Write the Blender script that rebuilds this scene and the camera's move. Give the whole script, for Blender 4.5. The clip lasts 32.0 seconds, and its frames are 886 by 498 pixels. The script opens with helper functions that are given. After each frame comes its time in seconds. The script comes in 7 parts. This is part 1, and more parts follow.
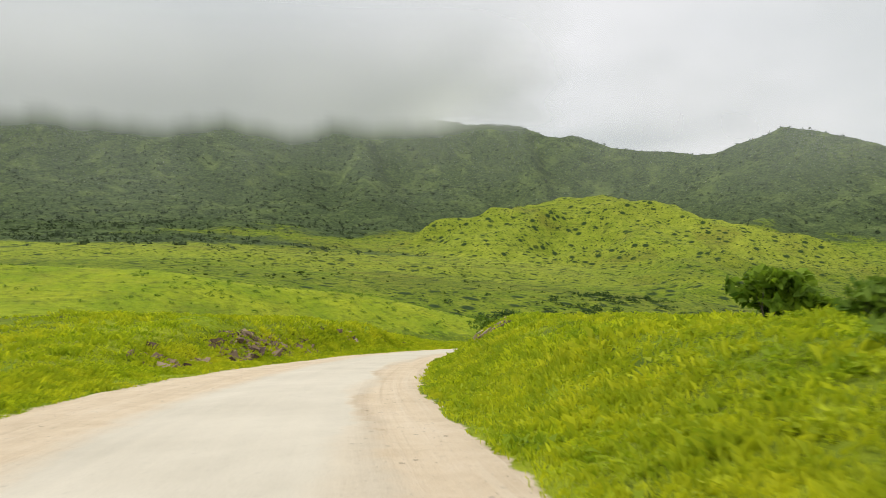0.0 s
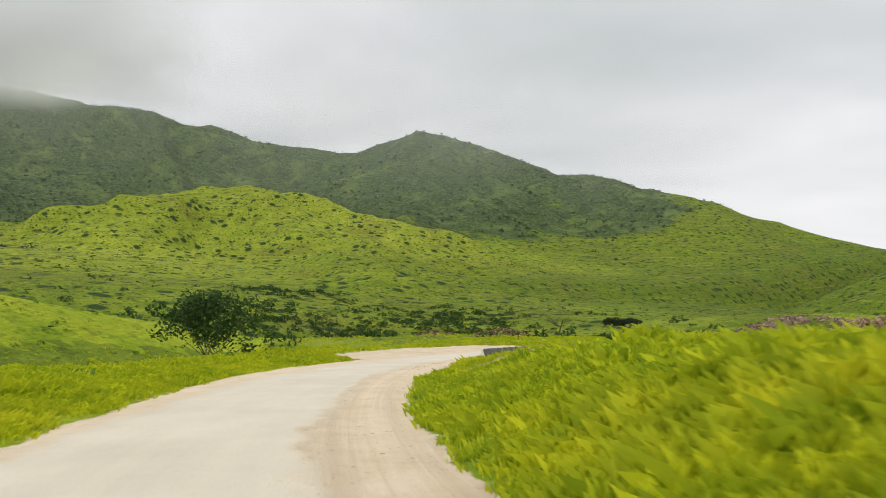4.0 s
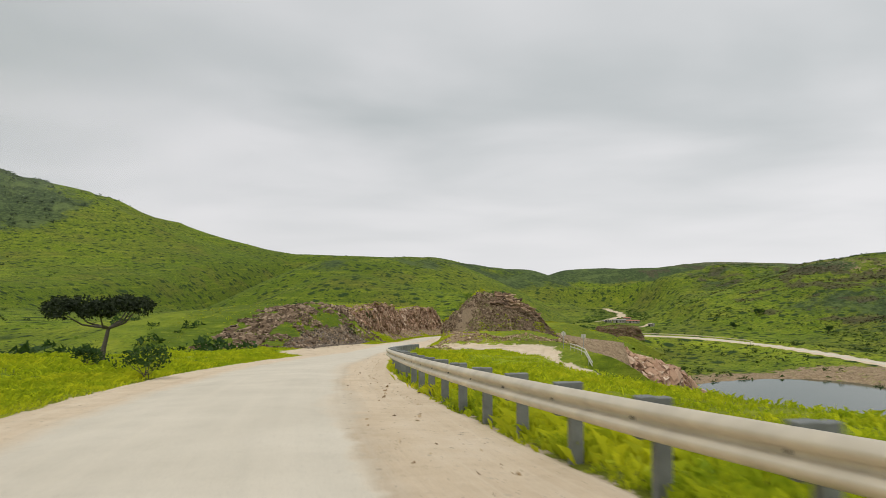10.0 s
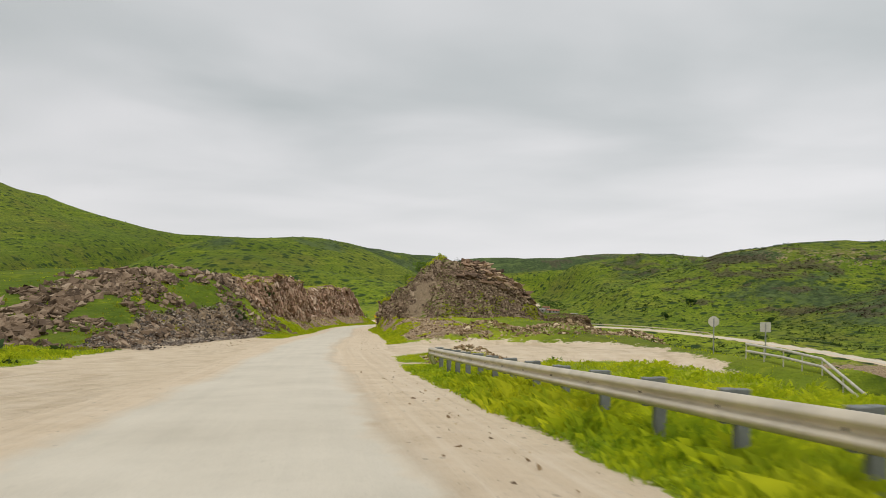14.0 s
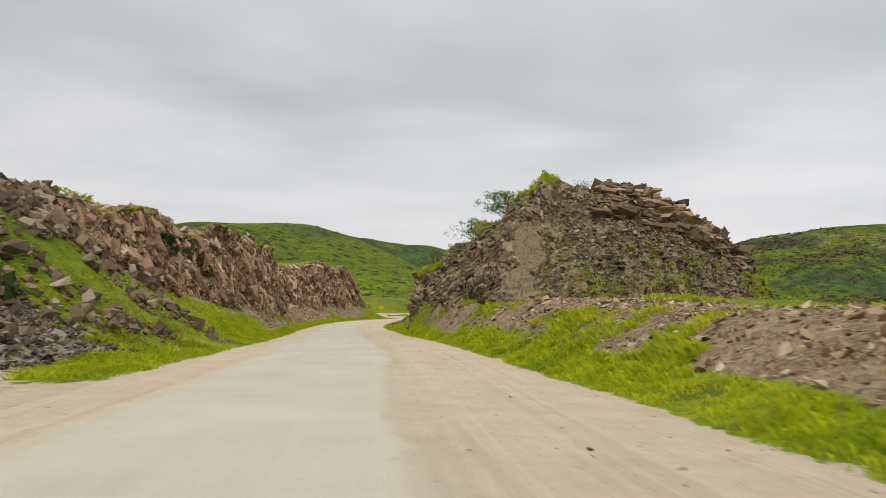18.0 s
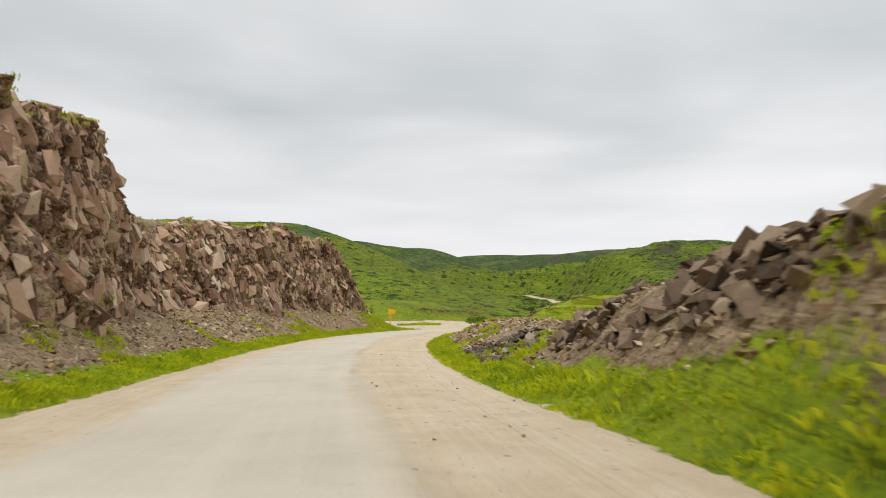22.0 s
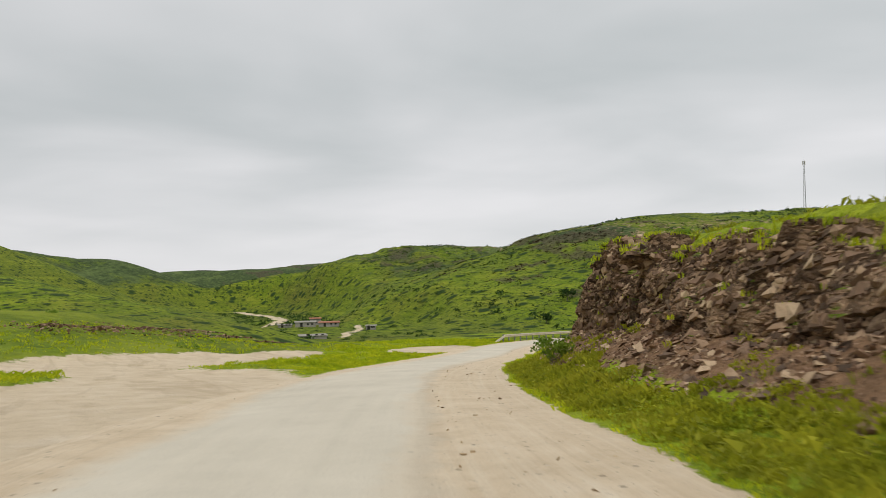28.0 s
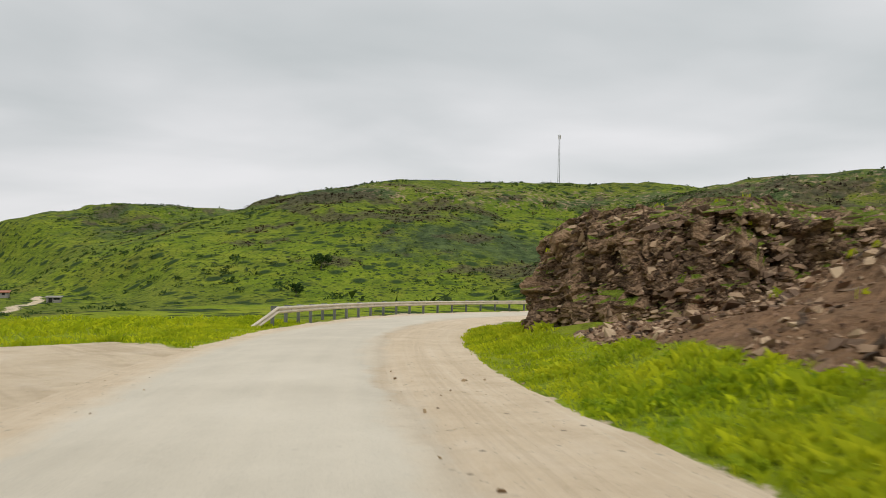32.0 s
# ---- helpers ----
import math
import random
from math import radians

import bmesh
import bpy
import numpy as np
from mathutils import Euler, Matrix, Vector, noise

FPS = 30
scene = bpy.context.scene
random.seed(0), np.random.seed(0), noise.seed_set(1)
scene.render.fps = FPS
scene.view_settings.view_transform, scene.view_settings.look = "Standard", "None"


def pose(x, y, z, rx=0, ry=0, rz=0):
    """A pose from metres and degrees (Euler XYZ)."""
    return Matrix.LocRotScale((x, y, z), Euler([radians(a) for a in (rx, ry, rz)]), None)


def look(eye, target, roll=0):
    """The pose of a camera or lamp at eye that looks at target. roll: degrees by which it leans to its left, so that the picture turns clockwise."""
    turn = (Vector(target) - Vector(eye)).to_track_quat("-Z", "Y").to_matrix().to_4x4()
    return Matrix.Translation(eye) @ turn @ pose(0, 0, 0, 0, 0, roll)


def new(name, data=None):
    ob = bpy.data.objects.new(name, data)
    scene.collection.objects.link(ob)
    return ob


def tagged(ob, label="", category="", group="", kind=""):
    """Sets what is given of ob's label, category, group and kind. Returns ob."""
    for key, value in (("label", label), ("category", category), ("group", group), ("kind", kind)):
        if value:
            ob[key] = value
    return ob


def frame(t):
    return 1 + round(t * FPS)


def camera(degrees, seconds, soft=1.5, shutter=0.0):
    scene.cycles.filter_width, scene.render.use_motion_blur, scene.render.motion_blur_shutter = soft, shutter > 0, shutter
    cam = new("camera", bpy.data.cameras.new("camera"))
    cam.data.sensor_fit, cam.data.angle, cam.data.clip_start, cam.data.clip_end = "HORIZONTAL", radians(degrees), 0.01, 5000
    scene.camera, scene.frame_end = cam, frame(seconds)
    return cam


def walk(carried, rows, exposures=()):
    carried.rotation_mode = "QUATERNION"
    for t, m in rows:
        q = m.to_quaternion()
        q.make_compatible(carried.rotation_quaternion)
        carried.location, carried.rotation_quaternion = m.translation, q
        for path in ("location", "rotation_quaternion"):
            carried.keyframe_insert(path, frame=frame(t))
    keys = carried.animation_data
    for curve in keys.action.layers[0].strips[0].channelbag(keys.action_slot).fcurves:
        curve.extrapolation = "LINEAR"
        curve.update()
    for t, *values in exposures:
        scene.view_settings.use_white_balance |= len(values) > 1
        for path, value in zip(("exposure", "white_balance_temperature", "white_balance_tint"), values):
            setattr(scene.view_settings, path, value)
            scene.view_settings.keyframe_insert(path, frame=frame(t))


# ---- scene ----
PATH = [
    (0, 115.167, -116.198, 19.192, 76.317, 0.809, -0.249),
    (0.5, 108.354, -115.564, 18.558, 72.545, 0.893, 0.167),
    (1, 101.587, -114.777, 17.921, 67.954, 0.974, 0.492),
    (1.5, 94.887, -113.736, 17.284, 63.877, 0.881, 0.429),
    (2, 88.259, -112.464, 16.65, 59.839, 0.525, 0.133),
    (2.5, 81.694, -111.03, 16.025, 57.27, 0.279, -0.213),
    (3, 75.274, -109.143, 15.413, 54.872, 0.396, -0.291),
    (3.5, 69.036, -106.83, 14.804, 52.43, 0.573, -0.295),
    (4, 63.017, -104.12, 14.192, 49.728, 0.727, -0.35),
    (4.5, 57.252, -101.045, 13.568, 46.554, 0.924, -0.505),
    (5, 51.778, -97.641, 12.921, 42.691, 1.304, -0.722),
    (5.5, 46.519, -93.986, 12.27, 38.727, 1.647, -0.842),
    (6, 41.488, -89.92, 11.619, 34.979, 1.87, -0.613),
    (6.5, 36.653, -85.43, 10.962, 31.289, 1.785, -0.22),
    (7, 32.088, -80.527, 10.299, 27.184, 1.564, -0.031),
    (7.5, 27.845, -75.241, 9.633, 22.978, 1.385, -0.305),
    (8, 23.78, -69.654, 8.971, 19.07, 1.166, -0.417),
    (8.5, 20.134, -63.534, 8.308, 15.07, 1.002, -0.596),
    (9, 16.851, -57.121, 7.642, 11.678, 0.884, -0.614),
    (9.5, 13.889, -50.456, 6.987, 8.857, 0.912, -0.523),
    (10, 11.189, -43.594, 6.334, 6.436, 0.996, -0.331),
    (10.5, 8.677, -36.614, 5.67, 4.737, 0.984, -0.111),
    (11, 6.458, -29.521, 4.99, 3.557, 0.776, 0.194),
    (11.5, 4.509, -22.346, 4.306, 2.752, 0.428, 0.511),
    (12, 2.781, -15.068, 3.615, 1.939, 0.092, 0.914),
    (12.5, 1.304, -7.616, 2.907, 1.004, -0.114, 1.02),
    (13, 0, 0, 2.16, 0, -0.054, 1.178),
    (13.5, -1.238, 7.748, 1.364, -0.786, 0.015, 1.235),
    (14, -2.442, 15.635, 0.53, -1.289, 0.271, 0.845),
    (14.5, -3.595, 23.6, -0.32, -1.54, 0.335, 0.397),
    (15, -4.686, 31.585, -1.167, -1.57, 0.104, 0.071),
    (15.5, -5.701, 39.533, -1.988, -1.408, -0.272, -0.055),
    (16, -6.625, 47.383, -2.76, -1.087, -0.289, 0.081),
    (16.5, -7.565, 55.047, -3.494, -0.848, -0.257, 0.148),
    (17, -8.535, 62.538, -4.179, -0.949, -0.19, 0.27),
    (17.5, -9.371, 69.936, -4.81, -1.313, -0.093, 0.476),
    (18, -10.041, 77.284, -5.434, -2.222, -0.074, 0.632),
    (18.5, -10.557, 84.731, -6.044, -3.149, -0.054, 0.771),
    (19, -11.056, 92.177, -6.688, -4.042, -0.291, 0.728),
    (19.5, -11.446, 99.724, -7.303, -4.579, -0.6, 0.609),
    (20, -11.843, 107.415, -7.956, -4.184, -0.745, 0.513),
    (20.5, -12.396, 115.285, -8.691, -3.593, -0.685, 0.339),
    (21, -13.032, 123.298, -9.469, -3.089, -0.465, 0.349),
    (21.5, -13.811, 131.378, -10.224, -2.802, 0.019, 0.229),
    (22, -14.498, 139.664, -10.948, -2.662, 0.552, -0.015),
    (22.5, -15.176, 148.07, -11.624, -3.058, 0.877, -0.43),
    (23, -15.924, 156.497, -12.283, -4.167, 0.99, -0.721),
    (23.5, -16.539, 164.831, -12.961, -6.282, 0.965, -0.699),
    (24, -16.864, 173.041, -13.634, -8.485, 0.893, -0.633),
    (24.5, -16.934, 180.912, -14.268, -11.083, 0.713, -0.508),
    (25, -16.656, 188.814, -14.9, -13.874, 0.597, -0.215),
    (25.5, -16.148, 196.594, -15.499, -16.213, 0.754, -0.178),
    (26, -15.186, 204.222, -16.083, -18.248, 0.836, -0.183),
    (26.5, -13.822, 211.703, -16.657, -20.036, 0.897, -0.288),
    (27, -12.111, 219.041, -17.227, -21.634, 1.022, -0.51),
    (27.5, -10.105, 226.238, -17.795, -23.099, 1.294, -0.791),
    (28, -7.862, 233.295, -18.366, -24.49, 1.744, -0.946),
    (28.5, -5.404, 240.269, -18.944, -26.377, 2.416, -1.053),
    (29, -2.716, 247.2, -19.538, -28.766, 3.052, -0.721),
    (29.5, 0.171, 254.116, -20.157, -31.697, 2.972, -0.051),
    (30, 3.386, 260.871, -20.809, -35.003, 2.457, 0.502),
    (30.5, 6.982, 267.338, -21.461, -38.185, 1.289, 1.101),
    (31, 10.852, 273.562, -22.095, -40.938, 0.565, 1.277),
    (31.5, 14.91, 279.597, -22.716, -42.91, 0.163, 1.284),
    (32, 18.97, 285.642, -23.326, -43.996, 0.048, 0.992),
]
cam = camera(59.62, 32.0, soft=0.55, shutter=0.22)
walk(cam, [(r[0], pose(r[1], r[2], r[3], 90 + r[5], 0, r[4]) @ pose(0, 0, 0, 0, 0, r[6])) for r in PATH],
     exposures=[(0, 0.36), (2.5, 0.34), (4.5, 0.22), (6.5, 0.05), (9, 0.0), (17.5, -0.03), (19, 0.05), (20, 0.14), (21, 0.2), (22, 0.16), (24, 0.05), (28, -0.03), (32, 0.0)])

# ---------------------------------------------------------------- light
world = bpy.data.worlds.new("world")
scene.world = world
world.use_nodes = True
SUN_EL, SUN_AZ = 60.0, -158.0


def sky_nodes():
    nt = world.node_tree
    nt.nodes.clear()
    N, L = nt.nodes.new, nt.links.new
    sky = N("ShaderNodeTexSky")
    sky.sky_type = "NISHITA"
    sky.sun_disc = False
    sky.sun_elevation, sky.sun_rotation = radians(SUN_EL), radians(SUN_AZ)
    co = N("ShaderNodeTexCoord")
    sep = N("ShaderNodeSeparateXYZ")
    L(co.outputs["Generated"], sep.inputs[0])
    # a flat cloud deck: directions are spread over a plane above
    up = N("ShaderNodeMath"); up.operation = "MAXIMUM"; up.inputs[1].default_value = 0.0
    L(sep.outputs["Z"], up.inputs[0])
    add = N("ShaderNodeMath"); add.operation = "ADD"; add.inputs[1].default_value = 0.13
    L(up.outputs[0], add.inputs[0])
    flat = N("ShaderNodeVectorMath"); flat.operation = "DIVIDE"
    comb = N("ShaderNodeCombineXYZ"); comb.inputs[2].default_value = 1.0
    L(add.outputs[0], comb.inputs[0]); L(add.outputs[0], comb.inputs[1])
    L(co.outputs["Generated"], flat.inputs[0]); L(comb.outputs[0], flat.inputs[1])
    n1 = N("ShaderNodeTexNoise"); n1.inputs["Scale"].default_value = 0.75; n1.inputs["Detail"].default_value = 5; n1.inputs["Roughness"].default_value = 0.42; n1.inputs["Distortion"].default_value = 0.25
    L(flat.outputs[0], n1.inputs["Vector"])
    r1 = N("ShaderNodeValToRGB")
    r1.color_ramp.elements[0].position = 0.30; r1.color_ramp.elements[0].color = (0.50, 0.535, 0.545, 1)
    r1.color_ramp.elements[1].position = 0.68; r1.color_ramp.elements[1].color = (0.77, 0.77, 0.785, 1)
    L(n1.outputs[0], r1.inputs[0])
    # paler towards the horizon
    hz = N("ShaderNodeMapRange"); hz.inputs["From Min"].default_value = 0.0; hz.inputs["From Max"].default_value = 0.16
    hz.inputs["To Min"].default_value = 0.85; hz.inputs["To Max"].default_value = 0.0
    L(sep.outputs["Z"], hz.inputs[0])
    mx = N("ShaderNodeMixRGB"); mx.inputs[2].default_value = (0.83, 0.825, 0.84, 1)
    L(hz.outputs[0], mx.inputs[0]); L(r1.outputs[0], mx.inputs[1])
    b1 = N("ShaderNodeBackground"); b1.inputs[1].default_value = 0.06
    b2 = N("ShaderNodeBackground"); b2.inputs[1].default_value = SKY
    # the deck is thinner towards the east
    ea = N("ShaderNodeMapRange"); ea.inputs["From Min"].default_value = -1.0; ea.inputs["To Min"].default_value = 0.93; ea.inputs["To Max"].default_value = 1.09
    L(sep.outputs["X"], ea.inputs[0])
    tn = N("ShaderNodeMixRGB"); tn.blend_type = "MULTIPLY"; tn.inputs[0].default_value = 1.0
    L(mx.outputs[0], tn.inputs[1]); L(ea.outputs[0], tn.inputs[2])
    L(sky.outputs[0], b1.inputs[0]); L(tn.outputs[0], b2.inputs[0])
    ms = N("ShaderNodeMixShader"); ms.inputs[0].default_value = 0.97
    out = N("ShaderNodeOutputWorld")
    L(b1.outputs[0], ms.inputs[1]); L(b2.outputs[0], ms.inputs[2]); L(ms.outputs[0], out.inputs[0])


SKY = 0.98
sky_nodes()
sun = new("sun", bpy.data.lights.new("sun", "SUN"))
sun.data.energy, sun.data.angle, sun.data.color = 1.6, radians(20), (1.0, 0.965, 0.9)
sun.matrix_world = look((0, 0, 300), (-300 * math.cos(radians(SUN_EL)) * math.sin(radians(SUN_AZ)), -300 * math.cos(radians(SUN_EL)) * math.cos(radians(SUN_AZ)), 300 - 300 * math.sin(radians(SUN_EL))))


# ---------------------------------------------------------------- numeric helpers
def smooth(a, b, v):
    t = np.clip((np.asarray(v, float) - a) / (b - a), 0, 1)
    return t * t * (3 - 2 * t)


def cell_rand(i, j, k=0):
    h = (i.astype(np.int64) * 374761393 + j.astype(np.int64) * 668265263 + k * 1274126177) & 0x7FFFFFFF
    h = ((h ^ (h >> 13)) * 1103515245 + 12345) & 0x7FFFFFFF
    h = ((h ^ (h >> 16)) * 2246822519) & 0x7FFFFFFF
    return (h ^ (h >> 15)) % 65536 / 65535.0


def vnoise(x, y, k=0):
    x, y = np.asarray(x, float), np.asarray(y, float)
    i, j = np.floor(x), np.floor(y)
    u, v = x - i, y - j
    u, v = u * u * (3 - 2 * u), v * v * (3 - 2 * v)
    a, b, c, d = cell_rand(i, j, k), cell_rand(i + 1, j, k), cell_rand(i, j + 1, k), cell_rand(i + 1, j + 1, k)
    return (a + (b - a) * u + (c - a) * v + (a - b - c + d) * u * v) * 2 - 1


def fbm(x, y, k=0, octaves=4, gain=0.5):
    out, amp = 0.0, 1.0
    for n in range(octaves):
        out = out + amp * vnoise(np.asarray(x) * 2**n * 1.03 + 17.3 * n, np.asarray(y) * 2**n * 0.97 - 9.1 * n, k + n)
        amp *= gain
    return out


def ridged(x, y, k=0, octaves=4):
    out, amp = 0.0, 1.0
    for n in range(octaves):
        out = out + amp * (1 - 2 * np.abs(vnoise(np.asarray(x) * 2**n + 5.7 * n, np.asarray(y) * 2**n + 3.1 * n, k + n)))
        amp *= 0.5
    return out


def blocks(x, y, k=0, tone=False):
    """Broken rock: cells of a jittered lattice, each pushed out by its own amount, 0 to 1."""
    i0, j0 = np.floor(x), np.floor(y)
    best, val = np.full(np.shape(x), 9e9), np.zeros(np.shape(x))
    for di in (-1, 0, 1):
        for dj in (-1, 0, 1):
            i, j = i0 + di, j0 + dj
            px, py = i + 0.15 + 0.7 * cell_rand(i, j, k), j + 0.15 + 0.7 * cell_rand(i, j, k + 51)
            dist = (x - px) ** 2 + (y - py) ** 2
            own = cell_rand(i, j, k + 99)
            tilt = own if tone else own + 1.3 * (x - px) * (cell_rand(i, j, k + 7) - 0.5) + 1.3 * (y - py) * (cell_rand(i, j, k + 8) - 0.5)
            near = dist < best
            best, val = np.where(near, dist, best), np.where(near, tilt, val)
    return val


def cracks(x, y, k=0):
    """Gaps between the cells of blocks(): 1 in a gap, 0 inside."""
    i0, j0 = np.floor(x), np.floor(y)
    one, two = np.full(np.shape(x), 9e9), np.full(np.shape(x), 9e9)
    for di in (-1, 0, 1):
        for dj in (-1, 0, 1):
            i, j = i0 + di, j0 + dj
            px, py = i + 0.15 + 0.7 * cell_rand(i, j, k), j + 0.15 + 0.7 * cell_rand(i, j, k + 51)
            dist = np.hypot(x - px, y - py)
            two = np.minimum(two, np.maximum(one, dist))
            one = np.minimum(one, dist)
    return smooth(0.22, 0.04, two - one)


def keyed(keys, v):
    ks = sorted(keys)
    return np.interp(v, [a for a, b in ks], [b for a, b in ks])


# ---------------------------------------------------------------- the road's line
# one point every two seconds of travel, from behind the start to the far bend
ROAD = [(168, -119.5, 21.8), (142, -118, 19.8),
    (115.2, -116.2, 17.7), (88.3, -112.5, 15.2), (63.0, -104.1, 12.7), (41.5, -89.9, 10.2), (23.8, -69.7, 7.5), (11.2, -43.6, 4.9), (2.8, -15.1, 2.2), (-2.4, 15.6, -0.9), (-6.6, 47.4, -4.2), (-10.0, 77.3, -6.9), (-11.8, 107.4, -9.4), (-14.5, 139.7, -12.4), (-16.9, 173.0, -15.1), (-15.2, 204.2, -17.5), (-7.9, 233.3, -19.8), (3.4, 260.9, -22.3), (19.0, 285.6, -24.8),
    (38.5, 309.5, -26.6), (60, 323, -28), (86, 322, -29), (109, 303, -29.8), (126, 274, -30.4), (138, 243, -31), (152, 205, -31.6), (172, 165, -32.2), (200, 125, -32.8)]
ROAD = np.array(ROAD, float)
U0 = -4.0  # travel time at the first point


def road_at(u):
    """Place on the road's middle line at travel time u, and the unit way to its right."""
    s = np.clip((np.asarray(u, float) - U0) / 2, 0, len(ROAD) - 1.001)
    i = np.floor(s).astype(int)
    f = (s - i)[..., None]
    p = [ROAD[np.clip(i + n, 0, len(ROAD) - 1)] for n in (-1, 0, 1, 2)]
    pos = 0.5 * (2 * p[1] + (p[2] - p[0]) * f + (2 * p[0] - 5 * p[1] + 4 * p[2] - p[3]) * f**2 + (-p[0] + 3 * p[1] - 3 * p[2] + p[3]) * f**3)
    vel = 0.5 * ((p[2] - p[0]) + 2 * (2 * p[0] - 5 * p[1] + 4 * p[2] - p[3]) * f + 3 * (-p[0] + 3 * p[1] - 3 * p[2] + p[3]) * f**2)
    vel = vel[..., :2] / np.linalg.norm(vel[..., :2], axis=-1, keepdims=True)
    return pos, np.stack([vel[..., 1], -vel[..., 0]], -1)


U_END = U0 + 2 * (len(ROAD) - 1)
US = np.arange(U0, U_END, 0.1)
UP, UR = road_at(US)


def nearest(x, y):
    """Travel time of the nearest point of the road, and the signed distance from it (right is plus)."""
    x, y = np.ravel(x), np.ravel(y)
    uu, dd = np.empty(len(x)), np.empty(len(x))
    for a in range(0, len(x), 4000):
        dx, dy = x[a:a + 4000, None] - UP[:, 0], y[a:a + 4000, None] - UP[:, 1]
        q = dx * dx + dy * dy
        k = q.argmin(1)
        r = np.arange(len(k))
        side = dx[r, k] * UR[k, 0] + dy[r, k] * UR[k, 1]
        along = -dx[r, k] * UR[k, 1] + dy[r, k] * UR[k, 0]
        uu[a:a + 4000] = US[k] + np.clip(along / 14.9, -0.05, 0.05)
        dd[a:a + 4000] = np.sign(side) * np.where(np.abs(along) < 1.5, np.abs(side), np.sqrt(q[r, k]))
    return uu, dd


# ---------------------------------------------------------------- the lie of the land
def polyline_near(x, y, pts):
    best, zz = np.full(np.shape(x), 1e9), np.zeros(np.shape(x))
    for a, b in zip(pts, pts[1:]):
        l = b[:2] - a[:2]
        f = np.clip(((x - a[0]) * l[0] + (y - a[1]) * l[1]) / (l @ l), 0, 1)
        dist = np.hypot(x - a[0] - f * l[0], y - a[1] - f * l[1])
        zz = np.where(dist < best, a[2] + f * (b[2] - a[2]), zz)
        best = np.minimum(best, dist)
    return best, zz


RIVER = np.array([(92, 830, -46), (101, 755, -46), (96, 690, -45), (80, 640, -43.5), (66, 606, -43)], float)


def ridge(x, y, pts, slope, top=12.0):
    """Height of a hill that falls from a crest line, with a rounded top."""
    best = np.full(np.shape(x), -1e3)
    for (ax, ay, az), (bx, by, bz) in zip(pts, pts[1:]):
        lx, ly = bx - ax, by - ay
        f = np.clip(((x - ax) * lx + (y - ay) * ly) / (lx * lx + ly * ly), 0, 1)
        dist = np.hypot(x - ax - f * lx, y - ay - f * ly)
        best = np.maximum(best, az + f * (bz - az) - slope * (np.sqrt(dist**2 + top**2) - top))
    return best


def soft_max(a, b, k):
    h = np.clip(0.5 + 0.5 * (a - b) / k, 0, 1)
    return b + (a - b) * h + k * h * (1 - h)


CREST = [(-1400, -900, 330), (-1420, -400, 322), (-1430, 100, 315.4), (-1330, 390, 275.8), (-1130, 560, 204), (-1045, 640, 187.5), (-985, 672, 205), (-932, 692, 219.6), (-850, 740, 189.1), (-760, 790, 152), (-591, 860, 108), (-498, 990, 64.3), (-373, 1037, 21.2)]
PLATEAU = [(-373, 1037, 19.6), (-119, 958, 12.7), (-101, 663, 11.5), (-139, 570, 9.0), (-121, 517, -2.3), (-47, 501, -15.3), (2, 425, -25.8), (37, 525, -41)]
EAST = [(95, 920, -42), (140, 860, -13.7), (200, 800, 1.8), (275, 712, -0.9), (272, 640, 5.1), (280, 590, 10.6), (385, 572, 15.8), (405, 480, 12.2), (365, 400, 12.3), (400, 290, 20.2), (450, 130, 24), (480, -150, 30)]


def mountain(x, y, foot):
    """The high ridge: steep at the crest, running out into a long concave foot."""
    best = np.full(np.shape(x), -1e3)
    for pts, reach in ((CREST, 230.0), ([(-932, 692, 205), (-800, 590, 110), (-690, 470, 66), (-600, 364, 45), (-500, 320, 20)], 90.0), ([(-1330, 390, 280), (-1050, 330, 120), (-880, 290, 70), (-760, 270, 40)], 100.0), ([(-1500, 100, 350), (-1150, 60, 150), (-900, 40, 70)], 130.0), ([(-760, 790, 150), (-690, 700, 80), (-640, 640, 45)], 70.0)):
        for (ax, ay, az), (bx, by, bz) in zip(pts, pts[1:]):
            lx, ly = bx - ax, by - ay
            f = np.clip(((x - ax) * lx + (y - ay) * ly) / (lx * lx + ly * ly), 0, 1)
            dist = np.hypot(x - ax - f * lx, y - ay - f * ly)
            dist = np.sqrt(dist**2 + 18**2) - 18
            best = np.maximum(best, foot + (az + f * (bz - az) - foot) * np.exp(-((dist / reach) ** 1.05)))
    return best - 150 * smooth(-330, -150, x)


